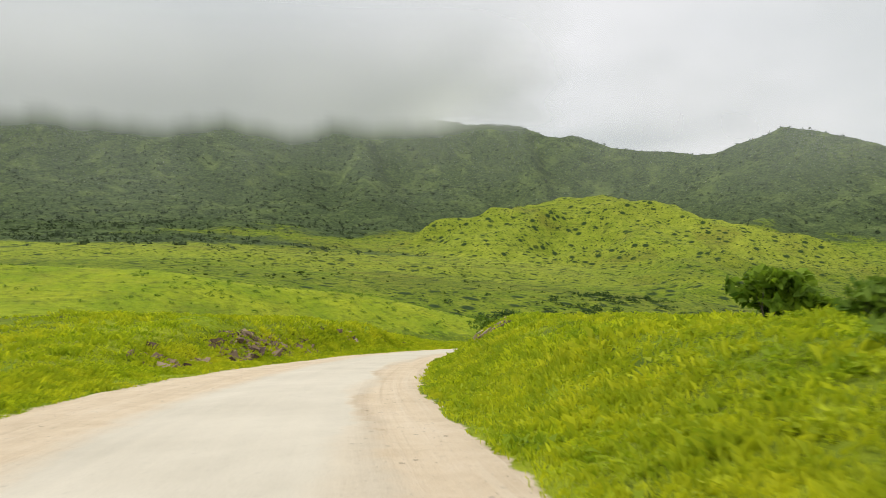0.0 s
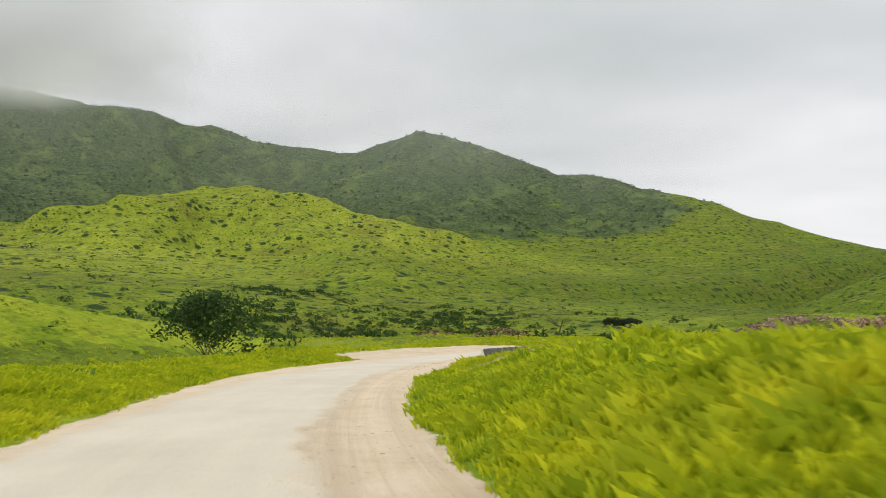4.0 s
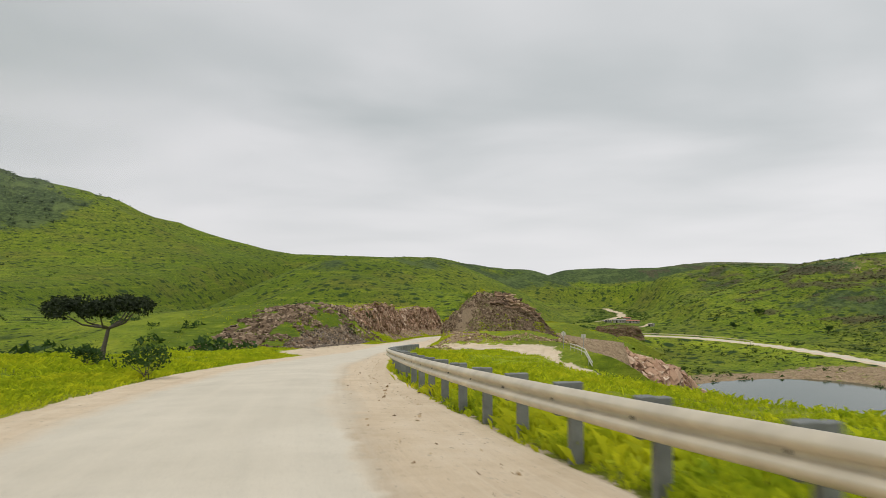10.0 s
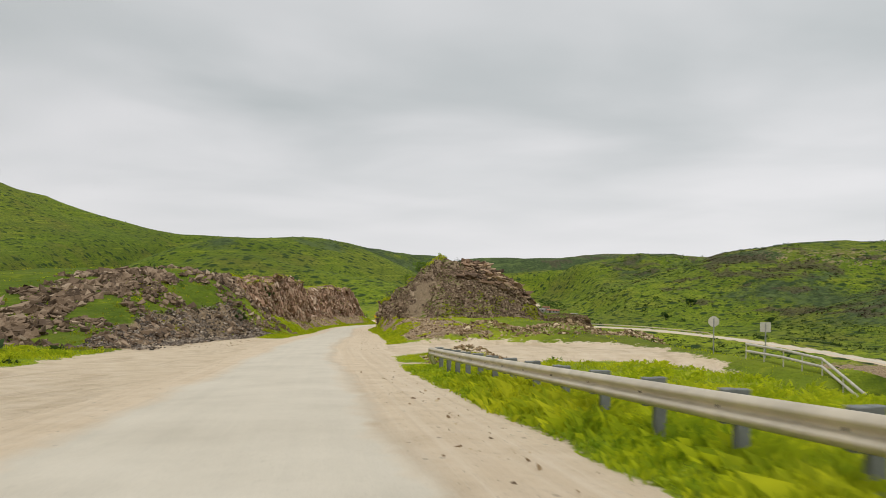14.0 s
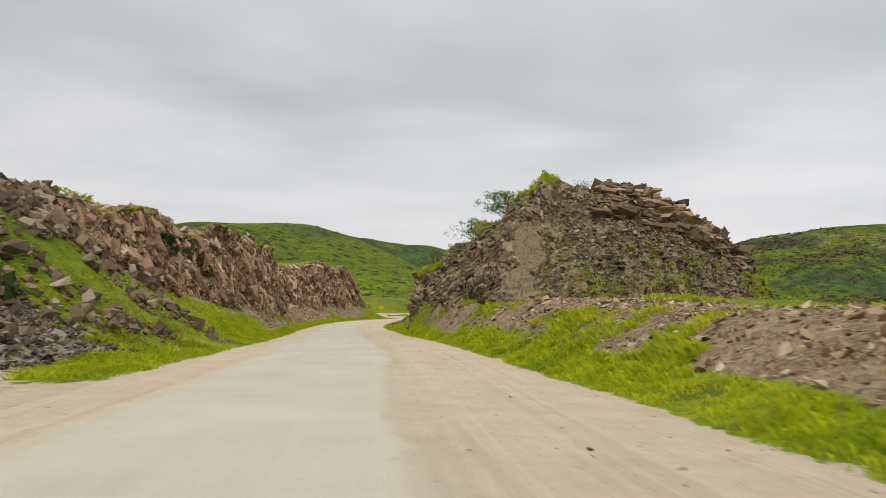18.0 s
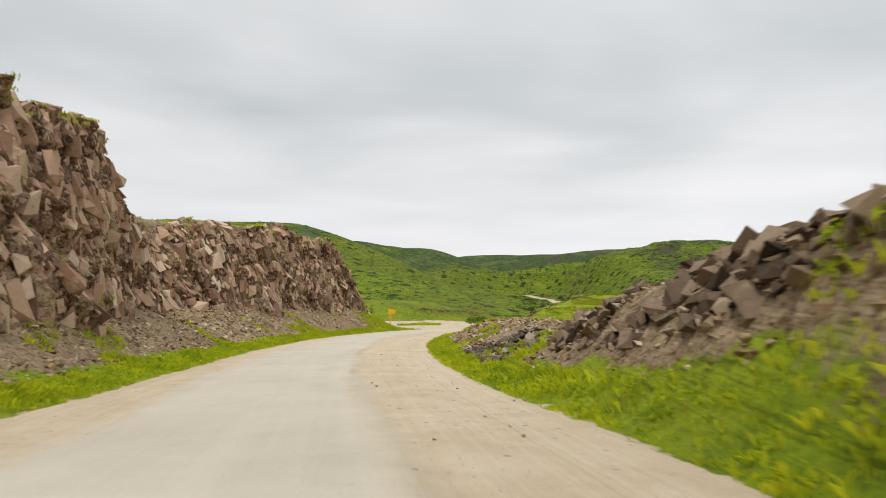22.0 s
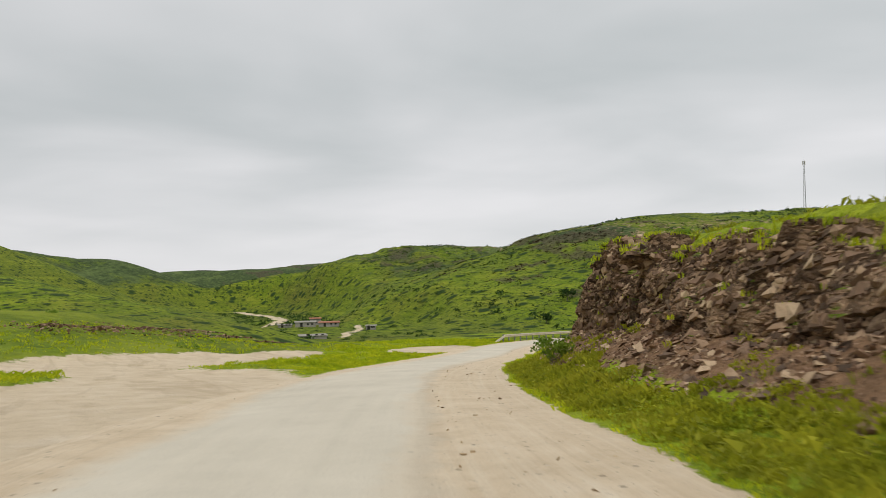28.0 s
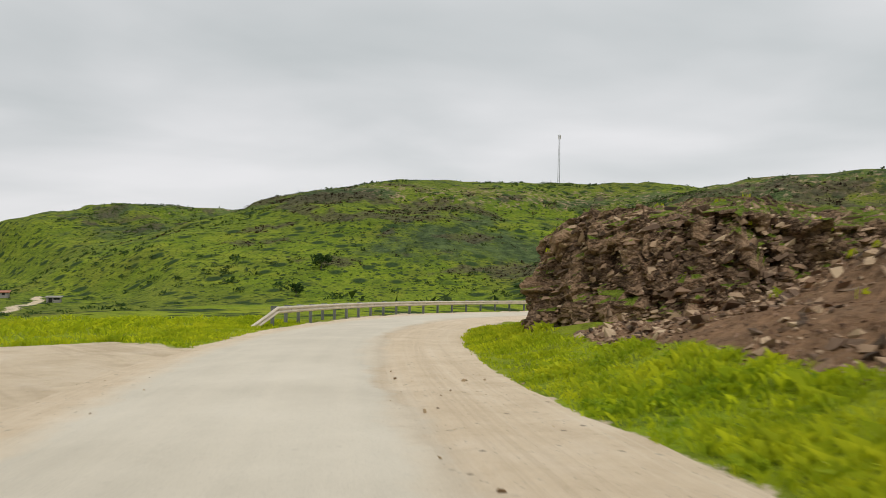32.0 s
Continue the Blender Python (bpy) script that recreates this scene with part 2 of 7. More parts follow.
def far_land(x, y, d):
    wob = fbm(x / 90, y / 90, 3, 4)
    west = 3 - 0.075 * np.clip(y, -150, 640) + 0.045 * np.maximum(0, -x - 140) - 15 * np.exp(-(((x + 85) / 55) ** 2)) * smooth(110, 20, y) * smooth(-130, -70, y)
    floor = -33.5 - 0.03 * np.clip(y - 250, 0, 500) + 0.10 * np.maximum(0, 60 - y) + 0.02 * np.maximum(0, x - 150)
    z = west + (floor - west) * smooth(8, 62, d)
    gully = ridged(x / 150, y / 150, 11, 4) - 0.35
    z = z + 0.9 * wob * smooth(20, 120, np.abs(d))
    main = mountain(x, y, west)
    main = main + 9 * gully * smooth(15, 110, main) * smooth(0, 25, 420 - main) + 2.0 * wob
    z = soft_max(main, z, 6)
    knoll = ridge(x, y, [(-612, 229, 80), (-640, 200, 83)], 0.33, 26)
    knoll = np.maximum(knoll, ridge(x, y, [(-610, 229, 82.6), (-520, 205, 53.1), (-430, 190, 26), (-290, 130, 12), (-150, 50, -6)], 0.30, 10))
    knoll = np.maximum(knoll, ridge(x, y, [(-620, 225, 87.6), (-640, 110, 52), (-600, 20, 30)], 0.36, 10)) + 6.0 * (ridged(x / 85, y / 85, 21, 4) - 0.55)
    turn, out = np.arctan2(y - 215, x + 615), np.hypot(x + 615, y - 215)
    knoll = knoll + 9.0 * (ridged(turn * 2.3 + 0.4, out / 300, 23, 3) - 0.55) * smooth(15, 110, out) * smooth(420, 220, out)
    z = soft_max(knoll, z, 8)
    z = soft_max(ridge(x, y, PLATEAU, 0.51, 40) + 1.2 * wob, z, 6)
    z = soft_max(ridge(x, y, [(-119, 958, 8.4), (-60, 900, 4.2), (-20, 925, -2.1), (5, 915, -2.2), (33, 918, -13.8), (60, 950, -31), (88, 990, -46)], 0.45, 16) + 1.2 * wob, z, 6)
    z = soft_max(ridge(x, y, [(60, 1600, -34), (105, 1620, -9.5), (266, 1560, -7.4), (400, 1700, 4), (700, 1700, -1.2), (900, 1400, -4)], 0.4, 40) + 1.5 * wob, z, 10)
    hill = ridge(x, y, EAST, 0.30, 34)
    hill = np.maximum(hill, ridge(x, y, [(365, 400, 14), (300, 420, -8), (230, 440, -26)], 0.30, 20))
    hill = hill + 2.4 * (ridged(x / 60, y / 60, 31, 4) - 0.5) * smooth(-36, -8, hill) * (1 - 0.5 * smooth(10, 20, hill))
    # a rock band near the rim
    hill = hill + 3.0 * smooth(-1.5, 1.5, hill - (1 + 5 * vnoise(x / 120, y / 120, 8))) - 3.0
    z = soft_max(hill, z, 8)
    z = soft_max(ridge(x, y, [(-10, -165, 19), (-13, -136, 18.5), (-16, -104, 14.5), (-10, -80, 8)], 0.26, 12) + 0.8 * wob, z, 4)
    z = soft_max(ridge(x, y, [(12, 152, -12.5), (34, 170, -15), (58, 196, -27)], 0.9, 5) + 1.0 * wob, z, 2)
    # the stream's flat bed and the farm's level ground
    rd, rz = polyline_near(x, y, RIVER)
    z = z + (np.minimum(z, rz) - z) * smooth(60, 22, rd)
    fd = np.hypot(x - 86, (y - 555) * 0.8)
    z = z + (-42.0 - z) * smooth(58, 26, fd)
    # the pond's bowl
    bowl = np.hypot((x - 108) / 58, (y - 178) / 52)
    z = np.where(bowl < 1.25, np.minimum(z, -38 + 5.5 * smooth(0.8, 1.2, bowl) + 60 * np.maximum(0, bowl - 1.12)), z)
    return z


LEFT_BANK = [(-4, 0.4), (0, 0.5), (2.2, 0.8), (3.0, 2.2), (4.6, 2.0), (5.4, 0.7), (6.8, 0.0), (10, 0.0), (11, 0.3), (13.2, 0.2), (14, 0), (17, 0.0), (34, 0)]
RIGHT_BANK = [(-4, 1.2), (0, 1.3), (1.5, 1.6), (2.4, 2.05), (3.4, 2.2), (4.2, 1.5), (4.8, 1.1), (6.0, 0.9), (6.9, 1.2), (7.6, 0.95), (8.3, -0.1), (15.4, -0.4), (15.9, 0), (17, 0.2), (18.5, 1.0), (19.6, 1.8), (20.8, 2.1), (21.4, 2.3), (22.3, 3.0), (22.8, 2.8), (23.1, 2.0), (23.4, 1.35), (25.5, 1.45), (26.4, 1.25), (27.0, 0.95), (27.4, 0.6), (30, 0.4), (30.8, 0.9), (32.5, 0.9), (34, 0.6), (36, 0)]
LEFT_CUT = [(17.5, 0), (18.2, 3.0), (19.0, 6.0), (20.0, 7.6), (20.5, 7.4), (21.2, 7.9), (22.0, 8.0), (22.7, 9.4), (23.2, 9.7), (23.7, 9.2), (24.1, 8.9), (24.34, 8.7), (24.44, 7.0), (24.9, 7.6), (25.6, 8.8), (26.4, 9.5), (27.0, 9.4), (27.3, 8.5), (27.55, 6.4), (27.75, 3.0), (27.9, 0)]
RIGHT_CUT = [(27.0, 0), (27.7, 2.0), (28.8, 3.1), (29.6, 4.2), (30.3, 5.3), (30.62, 5.1), (30.75, 2.4), (31.0, 1.9), (31.3, 1.5), (31.8, 1.6), (32.2, 2.3), (32.7, 2.3), (33.1, 0.9), (33.6, 0)]


SETBACK = [(17, 13.0), (18.6, 12.0), (19.5, 9.5), (20.5, 6.0), (21.5, 5.0), (23, 4.4), (24.34, 4.1), (24.46, 5.7), (26, 5.1), (28, 4.6)]


def road_half(u):
    """How far the bare road reaches to the left and to the right."""
    left = keyed([(-4, 5.2), (0, 5.6), (1.5, 6.8), (2.3, 6.4), (3.2, 5.0), (4, 4.5), (5, 4.4), (7, 5.2), (9, 4.6), (11, 5.2), (13.5, 5.4), (15, 5.2), (18, 5.5), (21, 5.4), (24, 5.1), (27, 4.9), (34, 4.7)], u) + 0.3 * vnoise(u * 1.1, 0 * u, 41) + 0.12 * vnoise(u * 7, 0 * u, 42)
    right = keyed([(-4, 2.0), (4.6, 1.85), (6.3, 2.2), (8, 2.95), (13, 3.35), (16, 3.4), (17.6, 4.6), (18.5, 5.0), (19.2, 4.5), (21, 4.1), (23, 3.6), (34, 3.3)], u) + 0.22 * vnoise(u * 0.9, 0 * u, 43) + 0.12 * vnoise(u * 6, 0 * u, 44)
    return left, right


def bare(x, y, u, d):
    """Bare trodden earth: the road and the places where one can pull out; 1 inside."""
    left, right = road_half(u)
    m = smooth(0.35, -0.35, np.where(d < 0, -d - left, d - right)) * (u < U_END - 0.2)
    edge = 0.9 * fbm(x / 4.5, y / 4.5, 61, 3)

    def lot(u0, d0, ru, rd, p=2.0):
        return smooth(1.12, 0.9, (np.abs((u - u0) / ru) ** p + np.abs((d - d0) / rd) ** p) ** (1 / p) + 0.08 * edge)
    for v in (lot(9.0, -6, 1.35, 4.6), lot(16.95, -7.0, 2.35, 6.2, 2.8), lot(17.15, 9, 0.98, 14, 3), lot(29.0, -12, 1.45, 9.5, 2.4), lot(30.5, -18, 2.1, 5, 2.4), lot(33.0, -7.5, 0.5, 4.0), lot(27.4, 5, 0.3, 3)):
        m = np.maximum(m, v)
    # grass islands in the lots
    for v in (lot(31.55, -8.8, 1.15, 4.6), lot(27.5, -10, 0.25, 2.2), lot(16.55, 5.6, 0.3, 3.0), lot(29.75, -15.8, 0.4, 2.6)):
        m = m * (1 - v)
    return m


# the side track that leaves the junction and drops to the quarry
TRACK = np.array([(-2, 66, -6.15), (6, 64, -6.15), (11.5, 57, -6.2), (15.5, 47, -6.3), (18.5, 34, -6.7), (21.5, 20, -7.8), (27, 4, -9.5), (38, -12, -12)], float)


def land(x, y, u=None, d=None):
    """Height of the ground."""
    shape = np.shape(x)
    x, y = np.ravel(np.asarray(x, float)), np.ravel(np.asarray(y, float))
    if u is None:
        u, d = nearest(x, y)
    else:
        u, d = np.ravel(u), np.ravel(d)
    z0 = road_at(u)[0][:, 2]
    a = np.abs(d)
    left, right = road_half(u)
    over = np.maximum(0, np.where(d < 0, a - left, a - right))
    b = bare(x, y, u, d)
    lb, rb = keyed(LEFT_BANK, u), keyed(RIGHT_BANK, u)
    bank = np.where(d < 0, lb * smooth(keyed([(4.8, 1.0), (6, 3.0)], u), keyed([(4.8, 4.6), (6, 8.5)], u), over), rb * smooth(0.2, keyed([(19, 4.5), (20.8, 3.6), (21.7, 2.0), (22.4, 2.2), (22.8, 4.0), (23.2, 4.5)], u), over))
    lc, rc = keyed(LEFT_CUT, u), keyed(RIGHT_CUT, u)
    setb = keyed(SETBACK, u)
    frac = keyed([(17.5, 0.66), (20.2, 0.62), (20.7, 0.45), (21.3, 0.36), (22.5, 0.26)], u)
    talus = np.where(d < 0, frac * lc * smooth(np.maximum(0.8, setb - 7.0), setb + 1.0, over), 0.25 * rc * smooth(1.0, 4.5, over))
    wall = np.where(d < 0, (1 - frac) * lc * smooth(setb + keyed([(20.2, -3.5), (20.6, 0.9)], u), setb + keyed([(20.2, 6.2), (20.6, 3.8)], u), over), 0.75 * rc * smooth(4.8, 7.0, over))
    crown = -0.012 * np.minimum(a, 4) ** 1.5
    rough = (0.10 * fbm(x / 2.2, y / 2.2, 71, 3) + 0.25 * fbm(x / 9, y / 9, 72, 3)) * smooth(0, 3, over) * (1 - 0.85 * b)
    near = z0 + crown + (bank + talus) * (1 - 0.9 * b) + wall + rough + 0.06 * smooth(0, 0.8, over) * (1 - b)
    near = near - np.where(d > 0, 0.11 * np.maximum(0, over - 2.5), 0) * smooth(6.3, 7.2, u) * smooth(15.2, 13.8, u)
    near = near - np.where(d < 0, 0.30 * np.maximum(0, over - 8.5), 0) * smooth(4.6, 5.6, u) * smooth(10.5, 9.5, u)
    far = far_land(x, y, np.where(u > 32, np.maximum(d, x + 20), d))
    reach = np.where(d < 0, np.where(lc > 0.2, 30.0, 16.0), np.where(rc > 0.2, 13.0, np.where(u > 34, 9.0, np.where((u > 7) & (u < 16.2), 11.0, 20.0))))
    w = smooth(reach, reach + np.where(d < 0, 40, np.where((u > 7) & (u < 16.2), 24, 34)), a)
    w = np.where(u < -3.9, smooth(2, 60, a), w)
    z = near + (far - near) * w
    # the side track's bench
    td, tz = polyline_near(x, y, TRACK)
    z = z + (tz - z) * smooth(7.0, 2.8, td) * (d > 3)
    return z.reshape(shape)


# ---------------------------------------------------------------- materials
def material(name, build):
    m = bpy.data.materials.new(name)
    m.use_nodes = True
    nt = m.node_tree
    nt.nodes.clear()
    out = nt.nodes.new("ShaderNodeOutputMaterial")
    bsdf = nt.nodes.new("ShaderNodeBsdfPrincipled")
    nt.links.new(bsdf.outputs[0], out.inputs[0])
    build(nt, bsdf)
    return m


class Kit:
    """Short hands for nodes of one tree."""

    def __init__(self, nt, bsdf):
        self.nt, self.bsdf = nt, bsdf
        self.co = nt.nodes.new("ShaderNodeNewGeometry").outputs["Position"]

    def node(self, kind, **ins):
        n = self.nt.nodes.new(kind)
        for k, v in ins.items():
            self.put(n.inputs[k], v)
        return n

    def put(self, socket, v):
        if isinstance(v, bpy.types.NodeSocket):
            self.nt.links.new(v, socket)
        else:
            socket.default_value = v

    def noise(self, scale, detail=4, rough=0.55, co=None, stretch=None, distort=0.0):
        co = co or self.co
        if stretch:
            mp = self.node("ShaderNodeMapping", Vector=co, Scale=stretch)
            co = mp.outputs[0]
        n = self.node("ShaderNodeTexNoise", Vector=co, Scale=scale, Detail=detail, Roughness=rough, Distortion=distort)
        return n.outputs[0]

    def ramp(self, v, *stops):
        n = self.node("ShaderNodeValToRGB", Fac=v)
        el = n.color_ramp.elements
        while len(el) < len(stops):
            el.new(0.5)
        for e, (p, c) in zip(el, stops):
            e.position = p
            e.color = (*c, 1) if not isinstance(c, (int, float)) else (c, c, c, 1)
        return n.outputs[0]

    def mix(self, f, a, b, kind="MIX"):
        n = self.nt.nodes.new("ShaderNodeMixRGB")
        n.blend_type = kind
        for s, v in zip(n.inputs, (f, a, b)):
            self.put(s, (*v, 1) if isinstance(v, tuple) and len(v) == 3 else v)
        return n.outputs[0]

    def math(self, op, a, b=0.5):
        n = self.nt.nodes.new("ShaderNodeMath")
        n.operation = op
        self.put(n.inputs[0], a)
        self.put(n.inputs[1], b)
        return n.outputs[0]

    def span(self, v, a, b, c=0.0, d=1.0):
        n = self.node("ShaderNodeMapRange", Value=v)
        for k, x in zip(("From Min", "From Max", "To Min", "To Max"), (a, b, c, d)):
            n.inputs[k].default_value = x
        return n.outputs[0]

    def attr(self, name):
        n = self.nt.nodes.new("ShaderNodeAttribute")
        n.attribute_name = name
        return n.outputs["Fac"]

    def random(self):
        return self.nt.nodes.new("ShaderNodeObjectInfo").outputs["Random"]

    def island(self):
        return self.nt.nodes.new("ShaderNodeNewGeometry").outputs["Random Per Island"]

    def bump(self, h, strength=0.5, dist=0.05, base=None):
        n = self.node("ShaderNodeBump", Height=h, Strength=strength, Distance=dist)
        if base is not None:
            self.nt.links.new(base, n.inputs["Normal"])
        return n.outputs[0]

    def done(self, color, rough=0.9, normal=None, spec=0.2, metal=0.0):
        b = self.bsdf
        self.put(b.inputs["Base Color"], (*color, 1) if isinstance(color, tuple) and len(color) == 3 else color)
        self.put(b.inputs["Roughness"], rough)
        self.put(b.inputs["Metallic"], metal)
        b.inputs["Specular IOR Level"].default_value = spec
        if normal is not None:
            self.nt.links.new(normal, b.inputs["Normal"])


DUST = (0.66, 0.535, 0.38)
PALE = (0.74, 0.63, 0.49)


def m_ground(nt, bsdf):
    k = Kit(nt, bsdf)
    big, mid, fine = k.noise(0.011, 5), k.noise(0.12, 5), k.noise(1.4, 5, 0.65)
    grass = k.ramp(mid, (0.28, (0.112, 0.172, 0.012)), (0.5, (0.182, 0.252, 0.017)), (0.72, (0.28, 0.32, 0.028)))
    grass = k.mix(k.span(big, 0.42, 0.62), grass, k.mix(0.55, grass, (0.17, 0.18, 0.03)))
    grass = k.mix(k.math("MULTIPLY", k.attr("lush"), 0.85), grass, k.ramp(mid, (0.3, (0.24, 0.35, 0.014)), (0.7, (0.45, 0.50, 0.025))))
    grass = k.mix(k.span(fine, 0.35, 0.75, 0.0, 0.4), grass, (0.07, 0.12, 0.012))
    # pale also carries the knoll's sunlit tone, put into its grass colour
    grass = k.mix(k.attr("pale"), grass, k.ramp(mid, (0.3, (0.25, 0.31, 0.03)), (0.7, (0.43, 0.47, 0.055))))
    grass = k.mix(k.math("MULTIPLY", k.attr("deep"), 0.5), grass, (0.07, 0.115, 0.012))
    wood = k.attr("wood")
    blade = k.noise(7.5, 6, 0.8)
    grass = k.mix(k.span(blade, 0.36, 0.5, 0.55, 0.0), grass, (0.06, 0.10, 0.01))
    tuft = k.noise(0.55, 9, 0.78, None, (1, 1, 2.2))
    grass = k.mix(k.span(tuft, 0.38, 0.49, 0.68, 0.0), grass, (0.07, 0.105, 0.013))
    grass = k.mix(k.span(tuft, 0.54, 0.66, 0.0, 0.5), grass, (0.33, 0.36, 0.03))
    olive = k.noise(0.018, 6, 0.7)
    grass = k.mix(k.span(olive, 0.52, 0.66, 0.0, 0.5), grass, (0.16, 0.135, 0.035))
    streak = k.noise(1.0, 5, 0.65, None, (0.022, 0.022, 0.55), 0.5)
    grass = k.mix(k.math("MULTIPLY", k.span(streak, 0.36, 0.46, 0.5, 0.0), k.span(k.noise(0.03, 4), 0.4, 0.6, 0.15, 1.0)), grass, (0.075, 0.11, 0.016))
    grass = k.mix(k.span(streak, 0.54, 0.64, 0.0, 0.35), grass, (0.30, 0.34, 0.03))
    cover = k.math("ADD", k.noise(0.035, 5, 0.65), k.span(wood, 0, 1, -0.42, 0.5))
    spots = None
    for size, near, far in ((0.13, 0.25, 0.42), (0.33, 0.22, 0.40), (0.8, 0.2, 0.38)):
        vor = k.node("ShaderNodeTexVoronoi", Vector=k.co, Scale=size)
        pick = k.node("ShaderNodeSeparateColor", Color=vor.outputs["Color"]).outputs[0]
        one = k.math("MULTIPLY", k.span(vor.outputs["Distance"], near, far, 1, 0), k.span(k.math("SUBTRACT", cover, pick), -0.28, -0.12))
        spots = one if spots is None else k.math("MAXIMUM", spots, one)
    grass = k.mix(k.math("MULTIPLY", spots, k.span(wood, 0, 0.1)), grass, k.ramp(fine, (0.3, (0.018, 0.036, 0.012)), (0.7, (0.045, 0.08, 0.02))))
    forest = k.ramp(k.noise(0.22, 6, 0.75), (0.3, (0.024, 0.038, 0.015)), (0.5, (0.062, 0.092, 0.034)), (0.72, (0.14, 0.19, 0.06)))
    forest = k.mix(k.span(k.noise(0.02, 7, 0.7, None, (1, 1, 0.6), 0.6), 0.5, 0.64, 0.0, 0.6), forest, (0.155, 0.205, 0.062))
    forest = k.mix(k.span(k.noise(0.05, 6, 0.7), 0.36, 0.46, 0.6, 0.0), forest, (0.026, 0.04, 0.017))
    grass = k.mix(k.span(k.math("ADD", k.attr("forest"), k.span(k.noise(0.022, 9, 0.78), 0.3, 0.7, -0.45, 0.45)), 0.38, 0.62), grass, forest)
    stone = k.ramp(k.noise(0.9, 8, 0.7), (0.3, (0.14, 0.095, 0.055)), (0.5, (0.31, 0.22, 0.13)), (0.72, (0.48, 0.37, 0.24)))
    pebble = k.node("ShaderNodeTexVoronoi", Vector=k.co, Scale=12.0)
    shade = k.node("ShaderNodeSeparateColor", Color=pebble.outputs["Color"]).outputs[0]
    stone = k.mix(k.span(shade, 0.5, 1.0, 0.0, 0.55), stone, (0.50, 0.40, 0.28))
    stone = k.mix(k.span(shade, 0.0, 0.35, 0.6, 0.0), stone, (0.06, 0.042, 0.028))
    stone = k.mix(k.math("MULTIPLY", k.attr("earth"), 0.85), stone, k.ramp(k.noise(2.5, 7, 0.75), (0.3, (0.085, 0.044, 0.023)), (0.7, (0.34, 0.195, 0.108))))
    rock = k.math("ADD", k.attr("rock"), k.span(k.noise(0.35, 6, 0.7), 0.3, 0.7, -0.5, 0.3))
    col = k.mix(k.span(rock, 0.35, 0.55), grass, stone)
    crag = k.ramp(k.noise(0.4, 8, 0.75), (0.3, (0.03, 0.026, 0.018)), (0.5, (0.085, 0.07, 0.045)), (0.75, (0.19, 0.165, 0.10)))
    col = k.mix(k.span(k.math("ADD", k.attr("crag"), k.span(k.noise(0.11, 8, 0.75), 0.3, 0.7, -0.45, 0.35)), 0.4, 0.8, 0.0, 0.75), col, crag)
    soil = k.ramp(k.noise(0.8, 7, 0.65), (0.28, (0.56, 0.445, 0.305)), (0.5, (0.67, 0.55, 0.395)), (0.78, (0.75, 0.645, 0.505)))
    ruts = k.noise(0.5, 5, 0.65, None, (1.0, 0.16, 1.0), 1.2)
    soil = k.mix(k.span(ruts, 0.36, 0.47, 0.45, 0.0), soil, (0.45, 0.345, 0.225))
    soil = k.mix(k.attr("earth"), soil, k.ramp(k.noise(1.7, 8, 0.75), (0.3, (0.21, 0.15, 0.092)), (0.52, (0.37, 0.28, 0.18)), (0.75, (0.52, 0.42, 0.29))))
    bare_f = k.math("ADD", k.attr("bare"), k.span(k.noise(1.3, 6, 0.7), 0.3, 0.7, -0.32, 0.32))
    col = k.mix(k.span(bare_f, 0.44, 0.56), col, soil)
    n = k.bump(k.noise(6, 8, 0.7), 0.8, 0.1, k.bump(k.math("ADD", k.math("ADD", k.noise(0.5, 6, 0.65), k.math("MULTIPLY", streak, 1.2)), k.math("MULTIPLY", spots, k.span(wood, 0, 0.1))), 0.8, 0.7))
    k.done(col, 0.95, n, 0.1)


